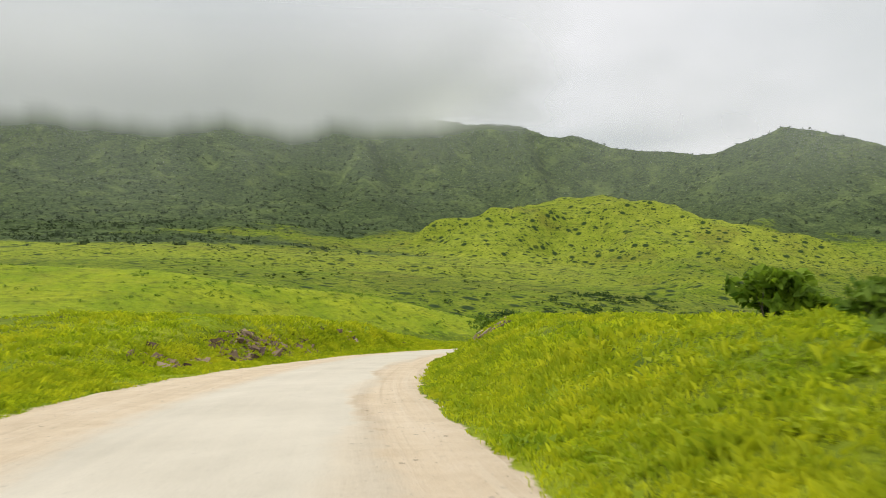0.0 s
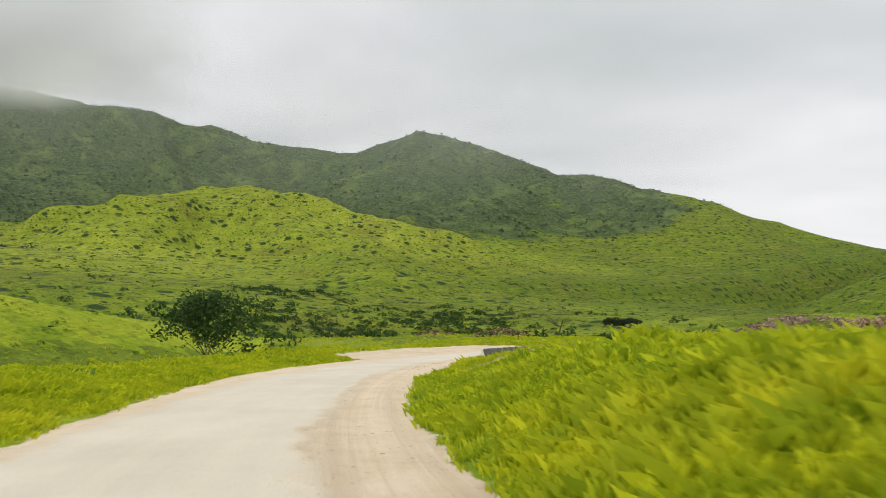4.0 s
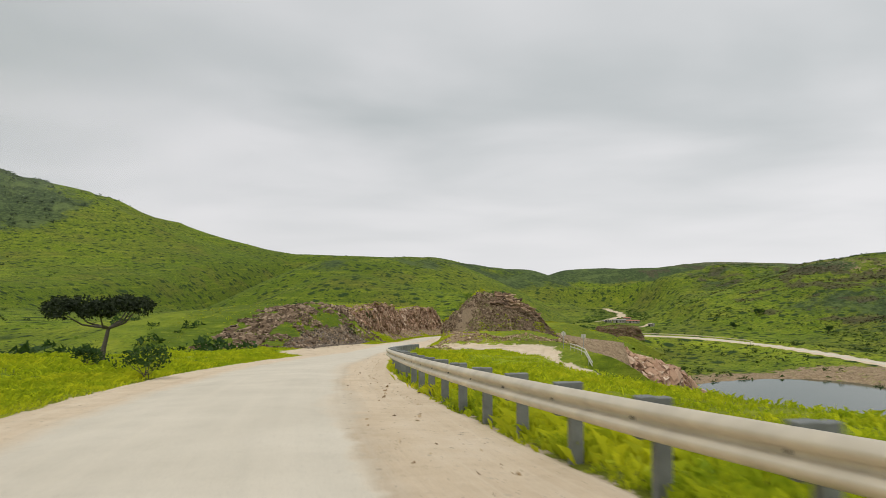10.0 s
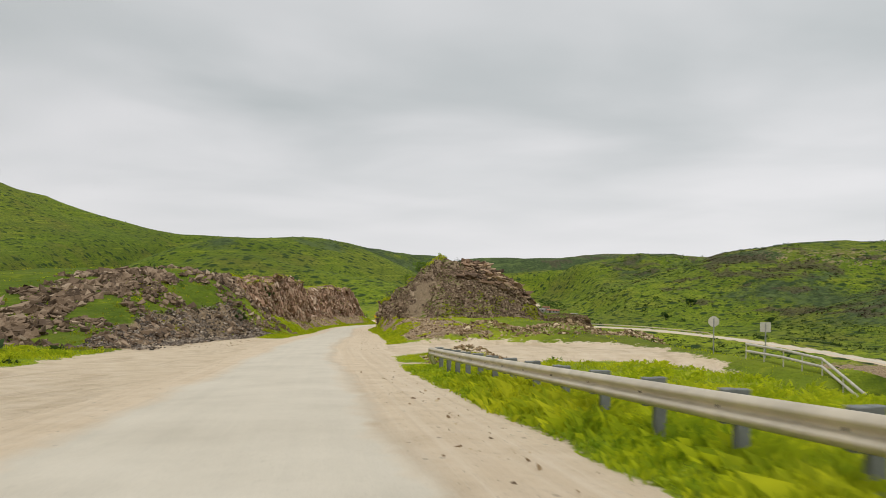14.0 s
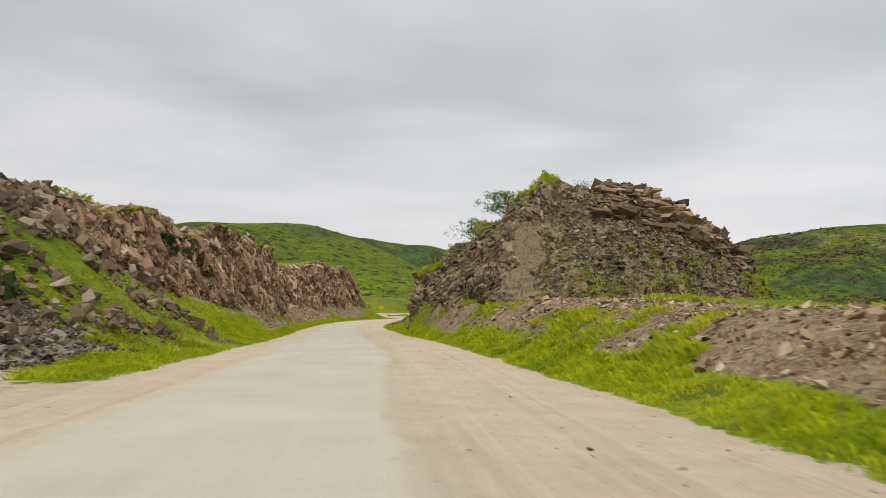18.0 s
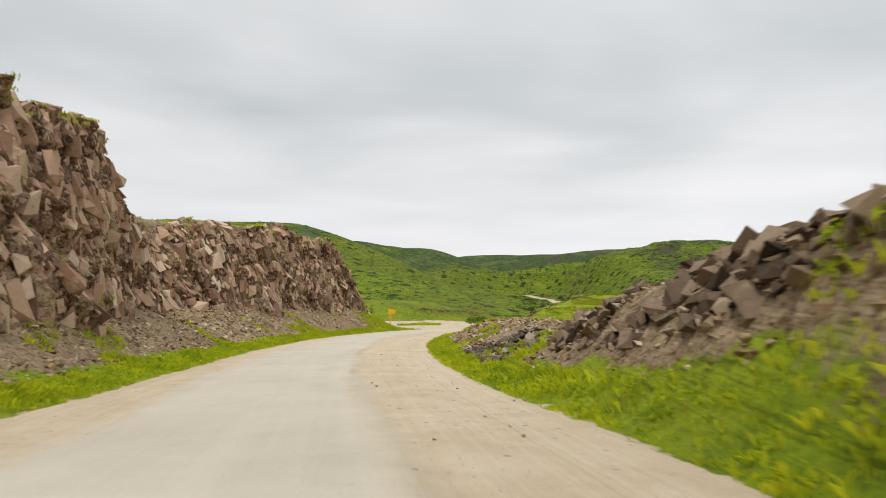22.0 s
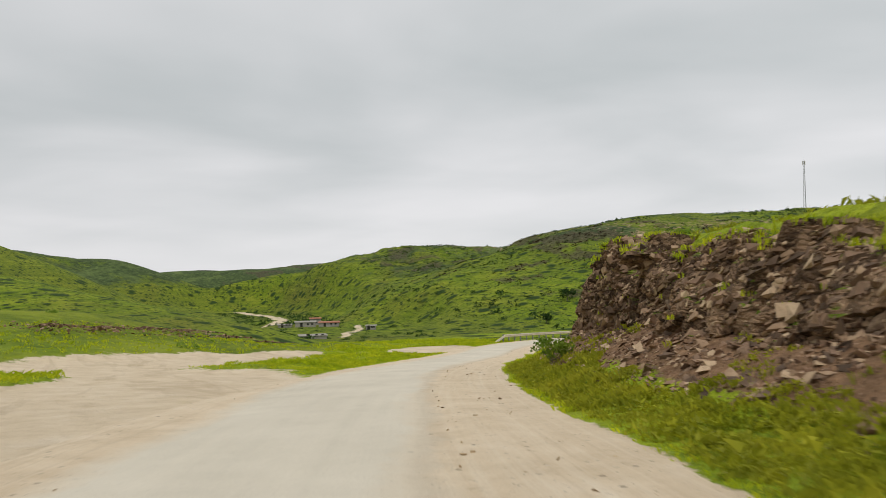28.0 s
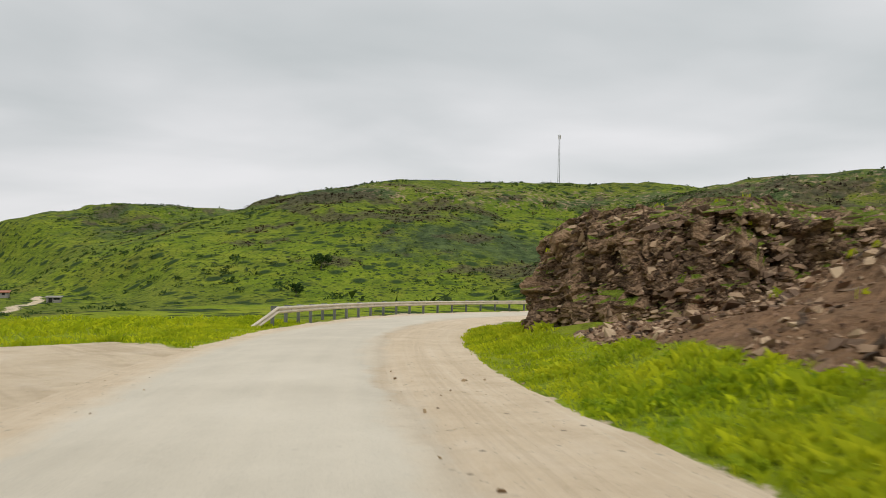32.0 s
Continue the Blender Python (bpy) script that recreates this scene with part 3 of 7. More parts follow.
def m_road(nt, bsdf):
    k = Kit(nt, bsdf)
    lat = k.attr("lat")
    along = k.attr("along")
    uv = k.node("ShaderNodeCombineXYZ", X=lat, Y=along).outputs[0]
    wob = k.noise(0.07, 4, 0.6)
    wob2 = k.noise(1.1, 5, 0.65)
    shift = k.math("ADD", k.span(wob, 0.3, 0.7, -0.35, 0.35), k.span(wob2, 0.3, 0.7, -0.16, 0.16))
    x = k.math("ADD", lat, shift)
    edge = k.math("ADD", k.attr("fray"), shift)
    soft = k.span(k.noise(0.21, 3), 0.4, 0.6, 0.1, 0.55)
    pave = k.math("MULTIPLY", k.span(x, -4.0, -3.35), k.span(k.math("DIVIDE", edge, soft), -1.0, 1.0, 1.0, 0.0))
    streak = k.noise(1.0, 6, 0.6, uv, (2.2, 0.05, 1))
    asphalt = k.ramp(k.noise(0.35, 6, 0.6), (0.3, (0.53, 0.48, 0.385)), (0.6, (0.63, 0.575, 0.47)), (0.8, (0.69, 0.635, 0.53)))
    asphalt = k.mix(k.span(streak, 0.35, 0.7, 0.0, 0.4), asphalt, (0.70, 0.63, 0.51))
    asphalt = k.mix(k.span(k.noise(14, 4, 0.7), 0.55, 0.8, 0, 0.25), asphalt, (0.27, 0.26, 0.24))
    crack = k.node("ShaderNodeTexVoronoi", Vector=k.co, Scale=0.45)
    crack.feature = "DISTANCE_TO_EDGE"
    cr = k.math("MULTIPLY", k.span(crack.outputs[0], 0.0, 0.012, 1, 0), k.span(k.noise(0.05, 3), 0.55, 0.65, 0, 0.12))
    asphalt = k.mix(cr, asphalt, (0.24, 0.22, 0.19))
    dirt = k.ramp(k.noise(0.9, 7, 0.7), (0.28, (0.56, 0.44, 0.30)), (0.5, DUST), (0.78, PALE))
    dirt = k.mix(k.span(streak, 0.42, 0.7, 0, 0.35), dirt, (0.55, 0.43, 0.295))
    track = k.noise(1.0, 4, 0.6, uv, (4.5, 0.03, 1))
    dirt = k.mix(k.span(track, 0.52, 0.7, 0, 0.4), dirt, (0.73, 0.63, 0.49))
    rut = k.noise(1.0, 4, 0.6, uv, (3.6, 0.05, 1), 0.8)
    dirt = k.mix(k.span(rut, 0.34, 0.46, 0.35, 0.0), dirt, (0.50, 0.39, 0.265))
    dirt = k.mix(k.span(rut, 0.56, 0.64, 0.0, 0.25), dirt, (0.74, 0.65, 0.51))
    # a worn damp strip where the paving frays out
    dirt = k.mix(k.math("MULTIPLY", k.span(edge, -0.1, 0.05), k.span(edge, 0.45, 0.15, 0.0, 0.35)), dirt, (0.42, 0.35, 0.26))
    col = k.mix(pave, dirt, asphalt)
    for scale, share in ((5.0, 0.86), (13.0, 0.80)):
        chip = k.node("ShaderNodeTexVoronoi", Vector=k.co, Scale=scale)
        pick = k.node("ShaderNodeSeparateColor", Color=chip.outputs["Color"])
        spot = k.math("MULTIPLY", k.span(chip.outputs["Distance"], 0.16, 0.24, 1, 0), k.math("GREATER_THAN", pick.outputs[0], share))
        col = k.mix(k.math("MULTIPLY", spot, k.span(pave, 0, 1, 0.75, 0.12)), col, k.ramp(pick.outputs[1], (0.2, (0.11, 0.085, 0.06)), (0.8, (0.62, 0.53, 0.41))))
    grit = k.noise(38, 4, 0.85)
    col = k.mix(k.span(grit, 0.30, 0.45, 0.42, 0.0), col, (0.30, 0.25, 0.185))
    col = k.mix(k.span(grit, 0.56, 0.7, 0.0, 0.45), col, (0.80, 0.74, 0.63))
    clod = k.noise(4.5, 8, 0.8)
    col = k.mix(k.math("MULTIPLY", k.span(clod, 0.34, 0.42, 0.5, 0.0), k.span(pave, 0, 1, 1, 0.15)), col, (0.33, 0.25, 0.165))
    pits = k.noise(3.2, 8, 0.75)
    hgt = k.math("ADD", k.math("MULTIPLY", k.math("MULTIPLY", k.math("SUBTRACT", 1.0, pave), 0.8), pits), k.math("MULTIPLY", k.noise(30, 4, 0.7), 0.15))
    hgt = k.math("ADD", hgt, k.math("MULTIPLY", track, k.span(pave, 0, 1, 0.5, 0.05)))
    k.done(col, k.span(pave, 0, 1, 0.95, 0.8), k.bump(hgt, 0.75, 0.09), 0.2)


def rock_shader(tones, green=0.0, scale=1.0, layers=6.0):
    def build(nt, bsdf):
        k = Kit(nt, bsdf)
        blotch = k.noise(0.35 * scale, 6, 0.65)
        col = k.ramp(blotch, (0.3, tones[0]), (0.5, tones[1]), (0.7, tones[2]))
        beds = k.noise(1.0, 5, 0.7, None, (0.5 * scale, 0.5 * scale, layers * scale), 0.6)
        col = k.mix(k.span(beds, 0.35, 0.7, 0.0, 0.6), col, tones[3])
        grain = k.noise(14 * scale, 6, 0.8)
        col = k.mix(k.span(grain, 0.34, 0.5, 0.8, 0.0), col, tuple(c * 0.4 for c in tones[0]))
        speck = k.noise(5 * scale, 8, 0.75)
        col = k.mix(k.span(speck, 0.5, 0.75, 0, 0.7), col, tones[4])
        # angular facets, each with its own height and a random lit or shaded tone
        warp = k.node("ShaderNodeVectorMath", **{})
        warp.operation = "MULTIPLY_ADD"
        k.put(warp.inputs[0], k.node("ShaderNodeTexNoise", Vector=k.co, Scale=1.5, Detail=4).outputs["Color"])
        warp.inputs[1].default_value = (0.5, 0.5, 0.5)
        k.put(warp.inputs[2], k.co)
        facets = None
        for size, amount in ((1.9, 1.0), (4.6, 0.6), (10.0, 0.3)):
            mp = k.node("ShaderNodeMapping", Vector=warp.outputs[0], Scale=(1.0, 1.0, 0.75 if layers < 2 else 1.8))
            vor = k.node("ShaderNodeTexVoronoi", Vector=mp.outputs[0], Scale=size * scale)
            pick = k.node("ShaderNodeSeparateColor", Color=vor.outputs["Color"])
            step = k.math("MULTIPLY", k.math("ADD", pick.outputs[0], k.math("MULTIPLY", vor.outputs["Distance"], -0.7)), amount)
            facets = step if facets is None else k.math("ADD", facets, step)
            col = k.mix(k.span(pick.outputs[1], 0.68, 0.9, 0.0, 0.55), col, tones[4])
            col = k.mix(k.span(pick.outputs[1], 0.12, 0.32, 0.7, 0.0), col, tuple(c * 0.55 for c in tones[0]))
        # random tones of the blocks, darkened and lightened in place of shadow and highlights
        tone = k.attr("tone")
        col = k.mix(k.span(tone, 0.6, 0.9, 0.0, 0.85), col, tones[4])
        col = k.mix(k.span(tone, 0.05, 0.45, 0.9, 0.0), col, tones[0])
        if green:
            up = k.nt.nodes.new("ShaderNodeNewGeometry")
            z = k.node("ShaderNodeSeparateXYZ", Vector=up.outputs["Normal"]).outputs["Z"]
            moss = k.math("ADD", k.span(z, 0.5, 1.0), k.span(k.noise(1.6, 7, 0.8), 0.3, 0.7, -0.75, 0.25 * green))
            col = k.mix(k.span(moss, 0.35, 0.5), col, k.ramp(k.noise(3, 4), (0.3, (0.09, 0.14, 0.015)), (0.7, (0.2, 0.25, 0.03))))
        # colour-only crevices: dark spots that stand in for their shade
        crevice_shade = k.noise(1.6 * scale, 7, 0.8, None, (1, 1, 0.6))
        col = k.mix(k.span(crevice_shade, 0.30, 0.42, 0.8, 0.0), col, tuple(c * 0.25 for c in tones[0]))
        h = k.math("ADD", k.noise(2.2 * scale, 9, 0.75), k.math("MULTIPLY", beds, 0.8))
        k.done(col, 0.9, k.bump(k.noise(11 * scale, 6, 0.8), 0.6, 0.05, k.bump(facets, 0.9, 0.28, k.bump(h, 0.7, 0.15 / scale))), 0.08)
    return build


BROWN = [(0.09, 0.056, 0.036), (0.19, 0.12, 0.075), (0.28, 0.18, 0.11), (0.16, 0.095, 0.06), (0.46, 0.35, 0.23)]
RED = [(0.16, 0.088, 0.056), (0.35, 0.205, 0.125), (0.47, 0.30, 0.19), (0.27, 0.15, 0.092), (0.56, 0.41, 0.28)]
DARK = [(0.10, 0.066, 0.044), (0.23, 0.145, 0.09), (0.316, 0.196, 0.121), (0.137, 0.084, 0.055), (0.422, 0.278, 0.171)]

M_GROUND = material("ground", m_ground)
M_ROAD = material("road", m_road)
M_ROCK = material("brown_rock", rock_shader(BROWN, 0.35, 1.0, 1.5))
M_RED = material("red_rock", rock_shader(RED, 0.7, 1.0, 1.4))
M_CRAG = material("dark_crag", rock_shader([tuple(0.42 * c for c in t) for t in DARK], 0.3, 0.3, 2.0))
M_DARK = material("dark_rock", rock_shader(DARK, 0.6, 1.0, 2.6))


def m_stone(nt, bsdf):
    k = Kit(nt, bsdf)
    r = k.island()
    col = k.ramp(r, (0.0, (0.075, 0.046, 0.025)), (0.25, (0.25, 0.165, 0.09)), (0.6, (0.46, 0.335, 0.195)), (1.0, (0.74, 0.60, 0.41)))
    col = k.mix(k.span(k.noise(3, 6, 0.7), 0.35, 0.7, 0, 0.5), col, (0.22, 0.15, 0.095))
    k.done(col, 0.92, k.bump(k.noise(9, 8, 0.75), 0.7, 0.05), 0.08)


def m_stone_piece(nt, bsdf):
    k = Kit(nt, bsdf)
    col = k.ramp(k.random(), (0.0, (0.075, 0.046, 0.025)), (0.25, (0.25, 0.165, 0.09)), (0.6, (0.46, 0.335, 0.195)), (1.0, (0.74, 0.60, 0.41)))
    col = k.mix(k.span(k.noise(3, 6, 0.7), 0.35, 0.7, 0, 0.5), col, (0.22, 0.15, 0.095))
    k.done(col, 0.92, k.bump(k.noise(9, 8, 0.75), 0.7, 0.05), 0.08)


def umber(source):
    def build(nt, bsdf):
        k = Kit(nt, bsdf)
        col = k.ramp(k.island() if source else k.random(), (0.0, (0.05, 0.03, 0.02)), (0.5, (0.19, 0.11, 0.07)), (1.0, (0.40, 0.27, 0.185)))
        k.done(col, 0.92, k.bump(k.noise(9, 8, 0.75), 0.7, 0.05), 0.1)
    return build


def slate(source):
    def build(nt, bsdf):
        k = Kit(nt, bsdf)
        col = k.ramp(k.island() if source else k.random(), (0.0, (0.055, 0.044, 0.036)), (0.5, (0.165, 0.133, 0.104)), (1.0, (0.42, 0.35, 0.275)))
        k.done(col, 0.85, k.bump(k.noise(9, 8, 0.75), 0.7, 0.05), 0.3)
    return build


M_SLATE, M_SLATE_PIECE = material("dark_rubble", slate(True)), material("dark_stone", slate(False))
M_UMBER, M_UMBER_PIECE = material("umber_rubble", umber(True)), material("umber_stone", umber(False))
M_STONE = material("rubble", m_stone)
M_PIECE = material("stone", m_stone_piece)


def leaf_shader(low, high, tip=None, thin=0.35):
    def build(nt, bsdf):
        k = Kit(nt, bsdf)
        col = k.ramp(k.island(), (0.0, low), (1.0, high))
        col = k.mix(k.span(k.noise(0.22, 4, 0.6), 0.35, 0.68, 0, 0.75), col, tip or high)
        col = k.mix(k.span(k.noise(1.1, 4, 0.6), 0.40, 0.60, 0.6, 0.0), col, tuple(1.1 * c for c in low))
        k.done(col, 0.65, None, 0.25)
        tr = nt.nodes.new("ShaderNodeBsdfTranslucent")
        nt.links.new(col, tr.inputs[0])
        ms = nt.nodes.new("ShaderNodeMixShader")
        ms.inputs[0].default_value = thin
        nt.links.new(bsdf.outputs[0], ms.inputs[1])
        nt.links.new(tr.outputs[0], ms.inputs[2])
        out = [n for n in nt.nodes if n.type == "OUTPUT_MATERIAL"][0]
        nt.links.new(ms.outputs[0], out.inputs[0])
    return build


M_GRASS = material("grass", leaf_shader((0.22, 0.32, 0.010), (0.74, 0.79, 0.022), (0.75, 0.71, 0.03), 0.48))
M_HERB = material("herb", leaf_shader((0.16, 0.27, 0.01), (0.58, 0.68, 0.025), (0.66, 0.66, 0.025), 0.5))
M_WEED = material("weed", leaf_shader((0.08, 0.16, 0.016), (0.21, 0.32, 0.035), (0.27, 0.36, 0.035)))
M_OLIVE = material("olive_grass", leaf_shader((0.17, 0.20, 0.010), (0.50, 0.50, 0.025), (0.52, 0.47, 0.04), 0.45))
M_LEAF = material("leaf", leaf_shader((0.02, 0.05, 0.012), (0.06, 0.115, 0.02), (0.08, 0.14, 0.022)))
M_BROAD = material("broad_leaf", leaf_shader((0.06, 0.13, 0.012), (0.30, 0.44, 0.025), (0.36, 0.48, 0.035), 0.45))
M_THORN = material("thorn_leaf", leaf_shader((0.012, 0.02, 0.008), (0.03, 0.045, 0.014), (0.035, 0.05, 0.015), 0.2))
M_FOREST = material("forest_leaf", leaf_shader((0.042, 0.062, 0.028), (0.10, 0.145, 0.054), (0.066, 0.096, 0.041), 0.2))
M_SHRUB = material("far_shrub", leaf_shader((0.028, 0.052, 0.012), (0.09, 0.135, 0.022), (0.06, 0.095, 0.016)))


def plain(name, color, rough=0.7, metal=0.0, vary=0.25, scale=4.0, bump=0.2):
    def build(nt, bsdf):
        k = Kit(nt, bsdf)
        n = k.noise(scale, 7, 0.65)
        lo = tuple(c * (1 - vary) for c in color)
        hi = tuple(min(1, c * (1 + vary)) for c in color)
        k.done(k.ramp(n, (0.3, lo), (0.7, hi)), k.span(k.noise(scale * 3, 4), 0.3, 0.7, rough - 0.08, min(1, rough + 0.1)), k.bump(k.noise(scale * 5, 6, 0.7), bump, 0.02), 0.4, metal)
    return material(name, build)


# ---------------------------------------------------------------- mesh helpers
def mesh_from(name, verts, faces, mat=None, smooth_faces=False, attrs=None):
    """A mesh from numpy arrays; faces is an (n, 3) or (n, 4) array."""
    verts, faces = np.asarray(verts, np.float32), np.asarray(faces, np.int32)
    me = bpy.data.meshes.new(name)
    me.vertices.add(len(verts))
    me.vertices.foreach_set("co", verts.ravel())
    n, w = faces.shape
    me.loops.add(n * w)
    me.loops.foreach_set("vertex_index", faces.ravel())
    me.polygons.add(n)
    me.polygons.foreach_set("loop_start", np.arange(0, n * w, w, dtype=np.int32))
    me.polygons.foreach_set("loop_total", np.full(n, w, np.int32))
    me.polygons.foreach_set("use_smooth", np.full(n, smooth_faces, bool))
    for key, val in (attrs or {}).items():
        me.attributes.new(key, "FLOAT", "POINT").data.foreach_set("value", np.asarray(val, np.float32).ravel())
    me.update(calc_edges=True)
    if mat:
        me.materials.append(mat)
    return me


def grid_faces(rows, cols, keep=None):
    i = np.arange(rows * cols).reshape(rows, cols)
    f = np.stack([i[:-1, :-1], i[:-1, 1:], i[1:, 1:], i[1:, :-1]], -1)
    return f[keep] if keep is not None else f.reshape(-1, 4)


def part(name, data, mat, parent, label=""):
    """Links a bmesh or a mesh as one object under a thing or a part."""
    if isinstance(data, bmesh.types.BMesh):
        me = bpy.data.meshes.new(name)
        data.to_mesh(me)
        data.free()
        data = me
    if mat and not data.materials:
        data.materials.append(mat)
    ob = new(name, data)
    ob.parent = parent
    if label:
        tagged(ob, label)
    return ob


def empty(name, at, label, category, group="", turn=0.0):
    ob = new(name)
    ob.matrix_world = pose(*at, 0, 0, turn)
    ob.empty_display_size = 0.2
    return tagged(ob, label, category, group)


# ---------------------------------------------------------------- ground
# side, from and to along the road, from and to outside its edge
RUBBLE_ZONES = [(1, 22.2, 27.0, 1.3, 8.8), (1, 18.2, 20.9, 1.6, 9.0), (1, 20.9, 22.4, 0.8, 9.0), (-1, 22.3, 27.2, 1.8, 5.8), (1, 27.3, 30.8, 2.2, 5.6), (1, 30.7, 33.4, 2.6, 9.5)]


def basalt(x, y, z):
    """Share of dark rock in the bands below the far hill's rim."""
    b = 0.0
    for cx, cy, cz, r, h, a in ((217, 578, -1, 34, 7, 1.0), (236, 550, -4, 30, 6, 1.0), (262, 535, -3, 30, 5, 0.8), (262, 448, -15, 30, 6, 1.0), (264, 426, -12, 26, 7, 0.9), (190, 640, -12, 40, 7, 0.6), (250, 480, -6, 40, 4, 0.6)):
        b = np.maximum(b, a * np.exp(-((x - cx) ** 2 + (y - cy) ** 2) / r**2 - ((z - cz) / h) ** 2))
    b = np.maximum(b, 0.3 * smooth(150, 200, x) * smooth(-34, -24, z) * smooth(8, 0, z))
    return np.clip(0.9 * smooth(0.22, 0.72, 0.75 * b + 0.75 * fbm(x / 16, y / 16 + z / 6, 95, 4)) * (b > 0.02), 0, 1)


def masks(x, y, z, u, d):
    """bare earth, rock and wood at each place."""
    b = bare(x, y, u, d)
    td, tz = polyline_near(x, y, TRACK)
    b = np.maximum(b, smooth(3.1, 2.4, td) * (d > 3))
    left, right = road_half(u)
    b = np.maximum(b, 1.1 * smooth(5.8, 6.05, u) * smooth(8.1, 7.8, u) * smooth(0.9, 1.6, d - right - keyed([(6.2, 0.3), (7.0, 1.2), (8, 2.0)], u) + 0.5 * fbm(x / 2.5, y / 2.5, 62, 3)) * smooth(12, 9, d - right))
    # the valley track and the paths round the farm
    vt, vz = polyline_near(x, y, VALLEY_TRACK)
    b = np.maximum(b, smooth(1.9, 1.1, vt))
    rd = polyline_near(x, y, RIVER)[0]
    b = np.maximum(b, smooth(4.5, 2.6, rd + 2.0 * vnoise(x / 9, y / 9, 17)))
    sb = keyed(SETBACK, u) + 4.4
    rock = 0.75 * smooth(0.4, 2.0, keyed(LEFT_CUT, u)) * smooth(20.2, 20.6, u) * (d < 0) * smooth(sb - 1, sb + 1, -d) * smooth(sb + 7, sb + 4, -d)
    rock = np.maximum(rock, 0.8 * smooth(0.4, 2.0, keyed(RIGHT_CUT, u)) * (d > 0) * smooth(5.5, 7.5, d) * smooth(11, 8.5, d))
    left, right = road_half(u)
    over = np.where(d < 0, -d - left, d - right)
    for side, u0, u1, o0, o1 in RUBBLE_ZONES:
        rock = np.maximum(rock, 1.0 * (side * d > 0) * smooth(u0 - 0.15, u0 + 0.1, u) * smooth(u1 + 0.15, u1 - 0.1, u) * smooth(o0 - 0.3, o0 + 0.5, over) * smooth(o1 + 0.6, o1 - 0.6, over))
    rock = np.maximum(rock, 0.45 * (d < 0) * smooth(17.7, 18.1, u) * smooth(20.8, 20.2, u) * smooth(keyed(SETBACK, u) + 1.5, keyed(SETBACK, u) + 3.5, over) * smooth(keyed(SETBACK, u) + 9, keyed(SETBACK, u) + 6, over))
    sb2 = keyed(SETBACK, u)
    rock = np.maximum(rock, (d < 0) * smooth(17.3, 17.5, u) * smooth(19.85, 19.6, u) * smooth(sb2 - 7.3, sb2 - 6.6, over) * smooth(sb2 - 1.4, sb2 - 2.2, over))
    bowl = np.hypot((x - 108) / 58, (y - 178) / 52)
    spur = polyline_near(x, y, np.array([(12, 152, 0), (34, 170, 0), (58, 196, 0)], float))[0]
    rock = np.maximum(rock, 0.9 * smooth(18, 11, spur))
    rock = np.maximum(rock, 0.8 * smooth(1.5, 1.2, bowl))
    east = smooth(170, 260, x) * smooth(-12, -2, z) * smooth(14, 6, z)
    rock = np.maximum(rock, 0.42 * east)
    line = np.interp(y, [60, 520], [-4, 38])
    forest = smooth(line - 30, line + 80, z + 42 * fbm(x / 95, y / 95, 5, 4)) * smooth(-290, -560, x + 0.45 * np.maximum(0, y - 690))
    forest = forest * smooth(150, 330, np.hypot(x + 610, y - 215)) * smooth(60, 190, np.hypot(x + 640, (y - 60) * 0.8))
    wood = forest
    wood = np.maximum(wood, (0.34 + 0.3 * smooth(0.0, 0.5, fbm(x / 60, y / 80 + z / 16, 93, 3) + 0.35 * np.exp(-((z - 2) / 7) ** 2))) * smooth(120, 200, x) * smooth(26, 14, z))
    wood = np.maximum(wood, 0.62 * smooth(-14, -6, z) * smooth(760, 860, y) * smooth(8, 3, z) * (x > -150))
    wood = np.maximum(wood, 0.7 * smooth(0.15, 0.5, fbm(x / 50, y / 40, 94, 3)) * np.exp(-((z - 6) / 7) ** 2) * (x > -260) * (x < 60) * (y > 420))
    wood = np.maximum(wood, 0.22 * (x < -60))
    band = (0.2 + 0.36 * smooth(0.0, 0.4, fbm(x / 60, y / 80 + z / 16, 93, 3) + 0.4 * np.exp(-((z - 3) / 6) ** 2))) * smooth(120, 200, x) * smooth(22, 12, z) * smooth(-40, -25, z)
    forest = np.maximum(forest, band)
    forest = np.maximum(forest, 0.72 * smooth(-30, -18, z) * smooth(760, 860, y) * smooth(10, 4, z) * (x > -150) * (x < 75))
    # the far mesa's forest tone stands in for the haze that sets it apart
    forest = np.maximum(forest, 0.85 * smooth(1250, 1380, y) * smooth(-44, -30, z) * (x > -300))
    forest = np.maximum(forest, 0.6 * smooth(0.1, 0.5, fbm(x / 50, y / 40, 94, 3)) * np.exp(-((z - 6) / 7) ** 2) * (x > -260) * (x < 60) * (y > 420))
    wood = np.maximum(wood, 0.34 * (u > 33))
    return b, rock, wood, forest


VALLEY_TRACK = np.array([(76, 508, -41), (84, 528, -42), (97, 552, -42), (104, 575, -42)], float)


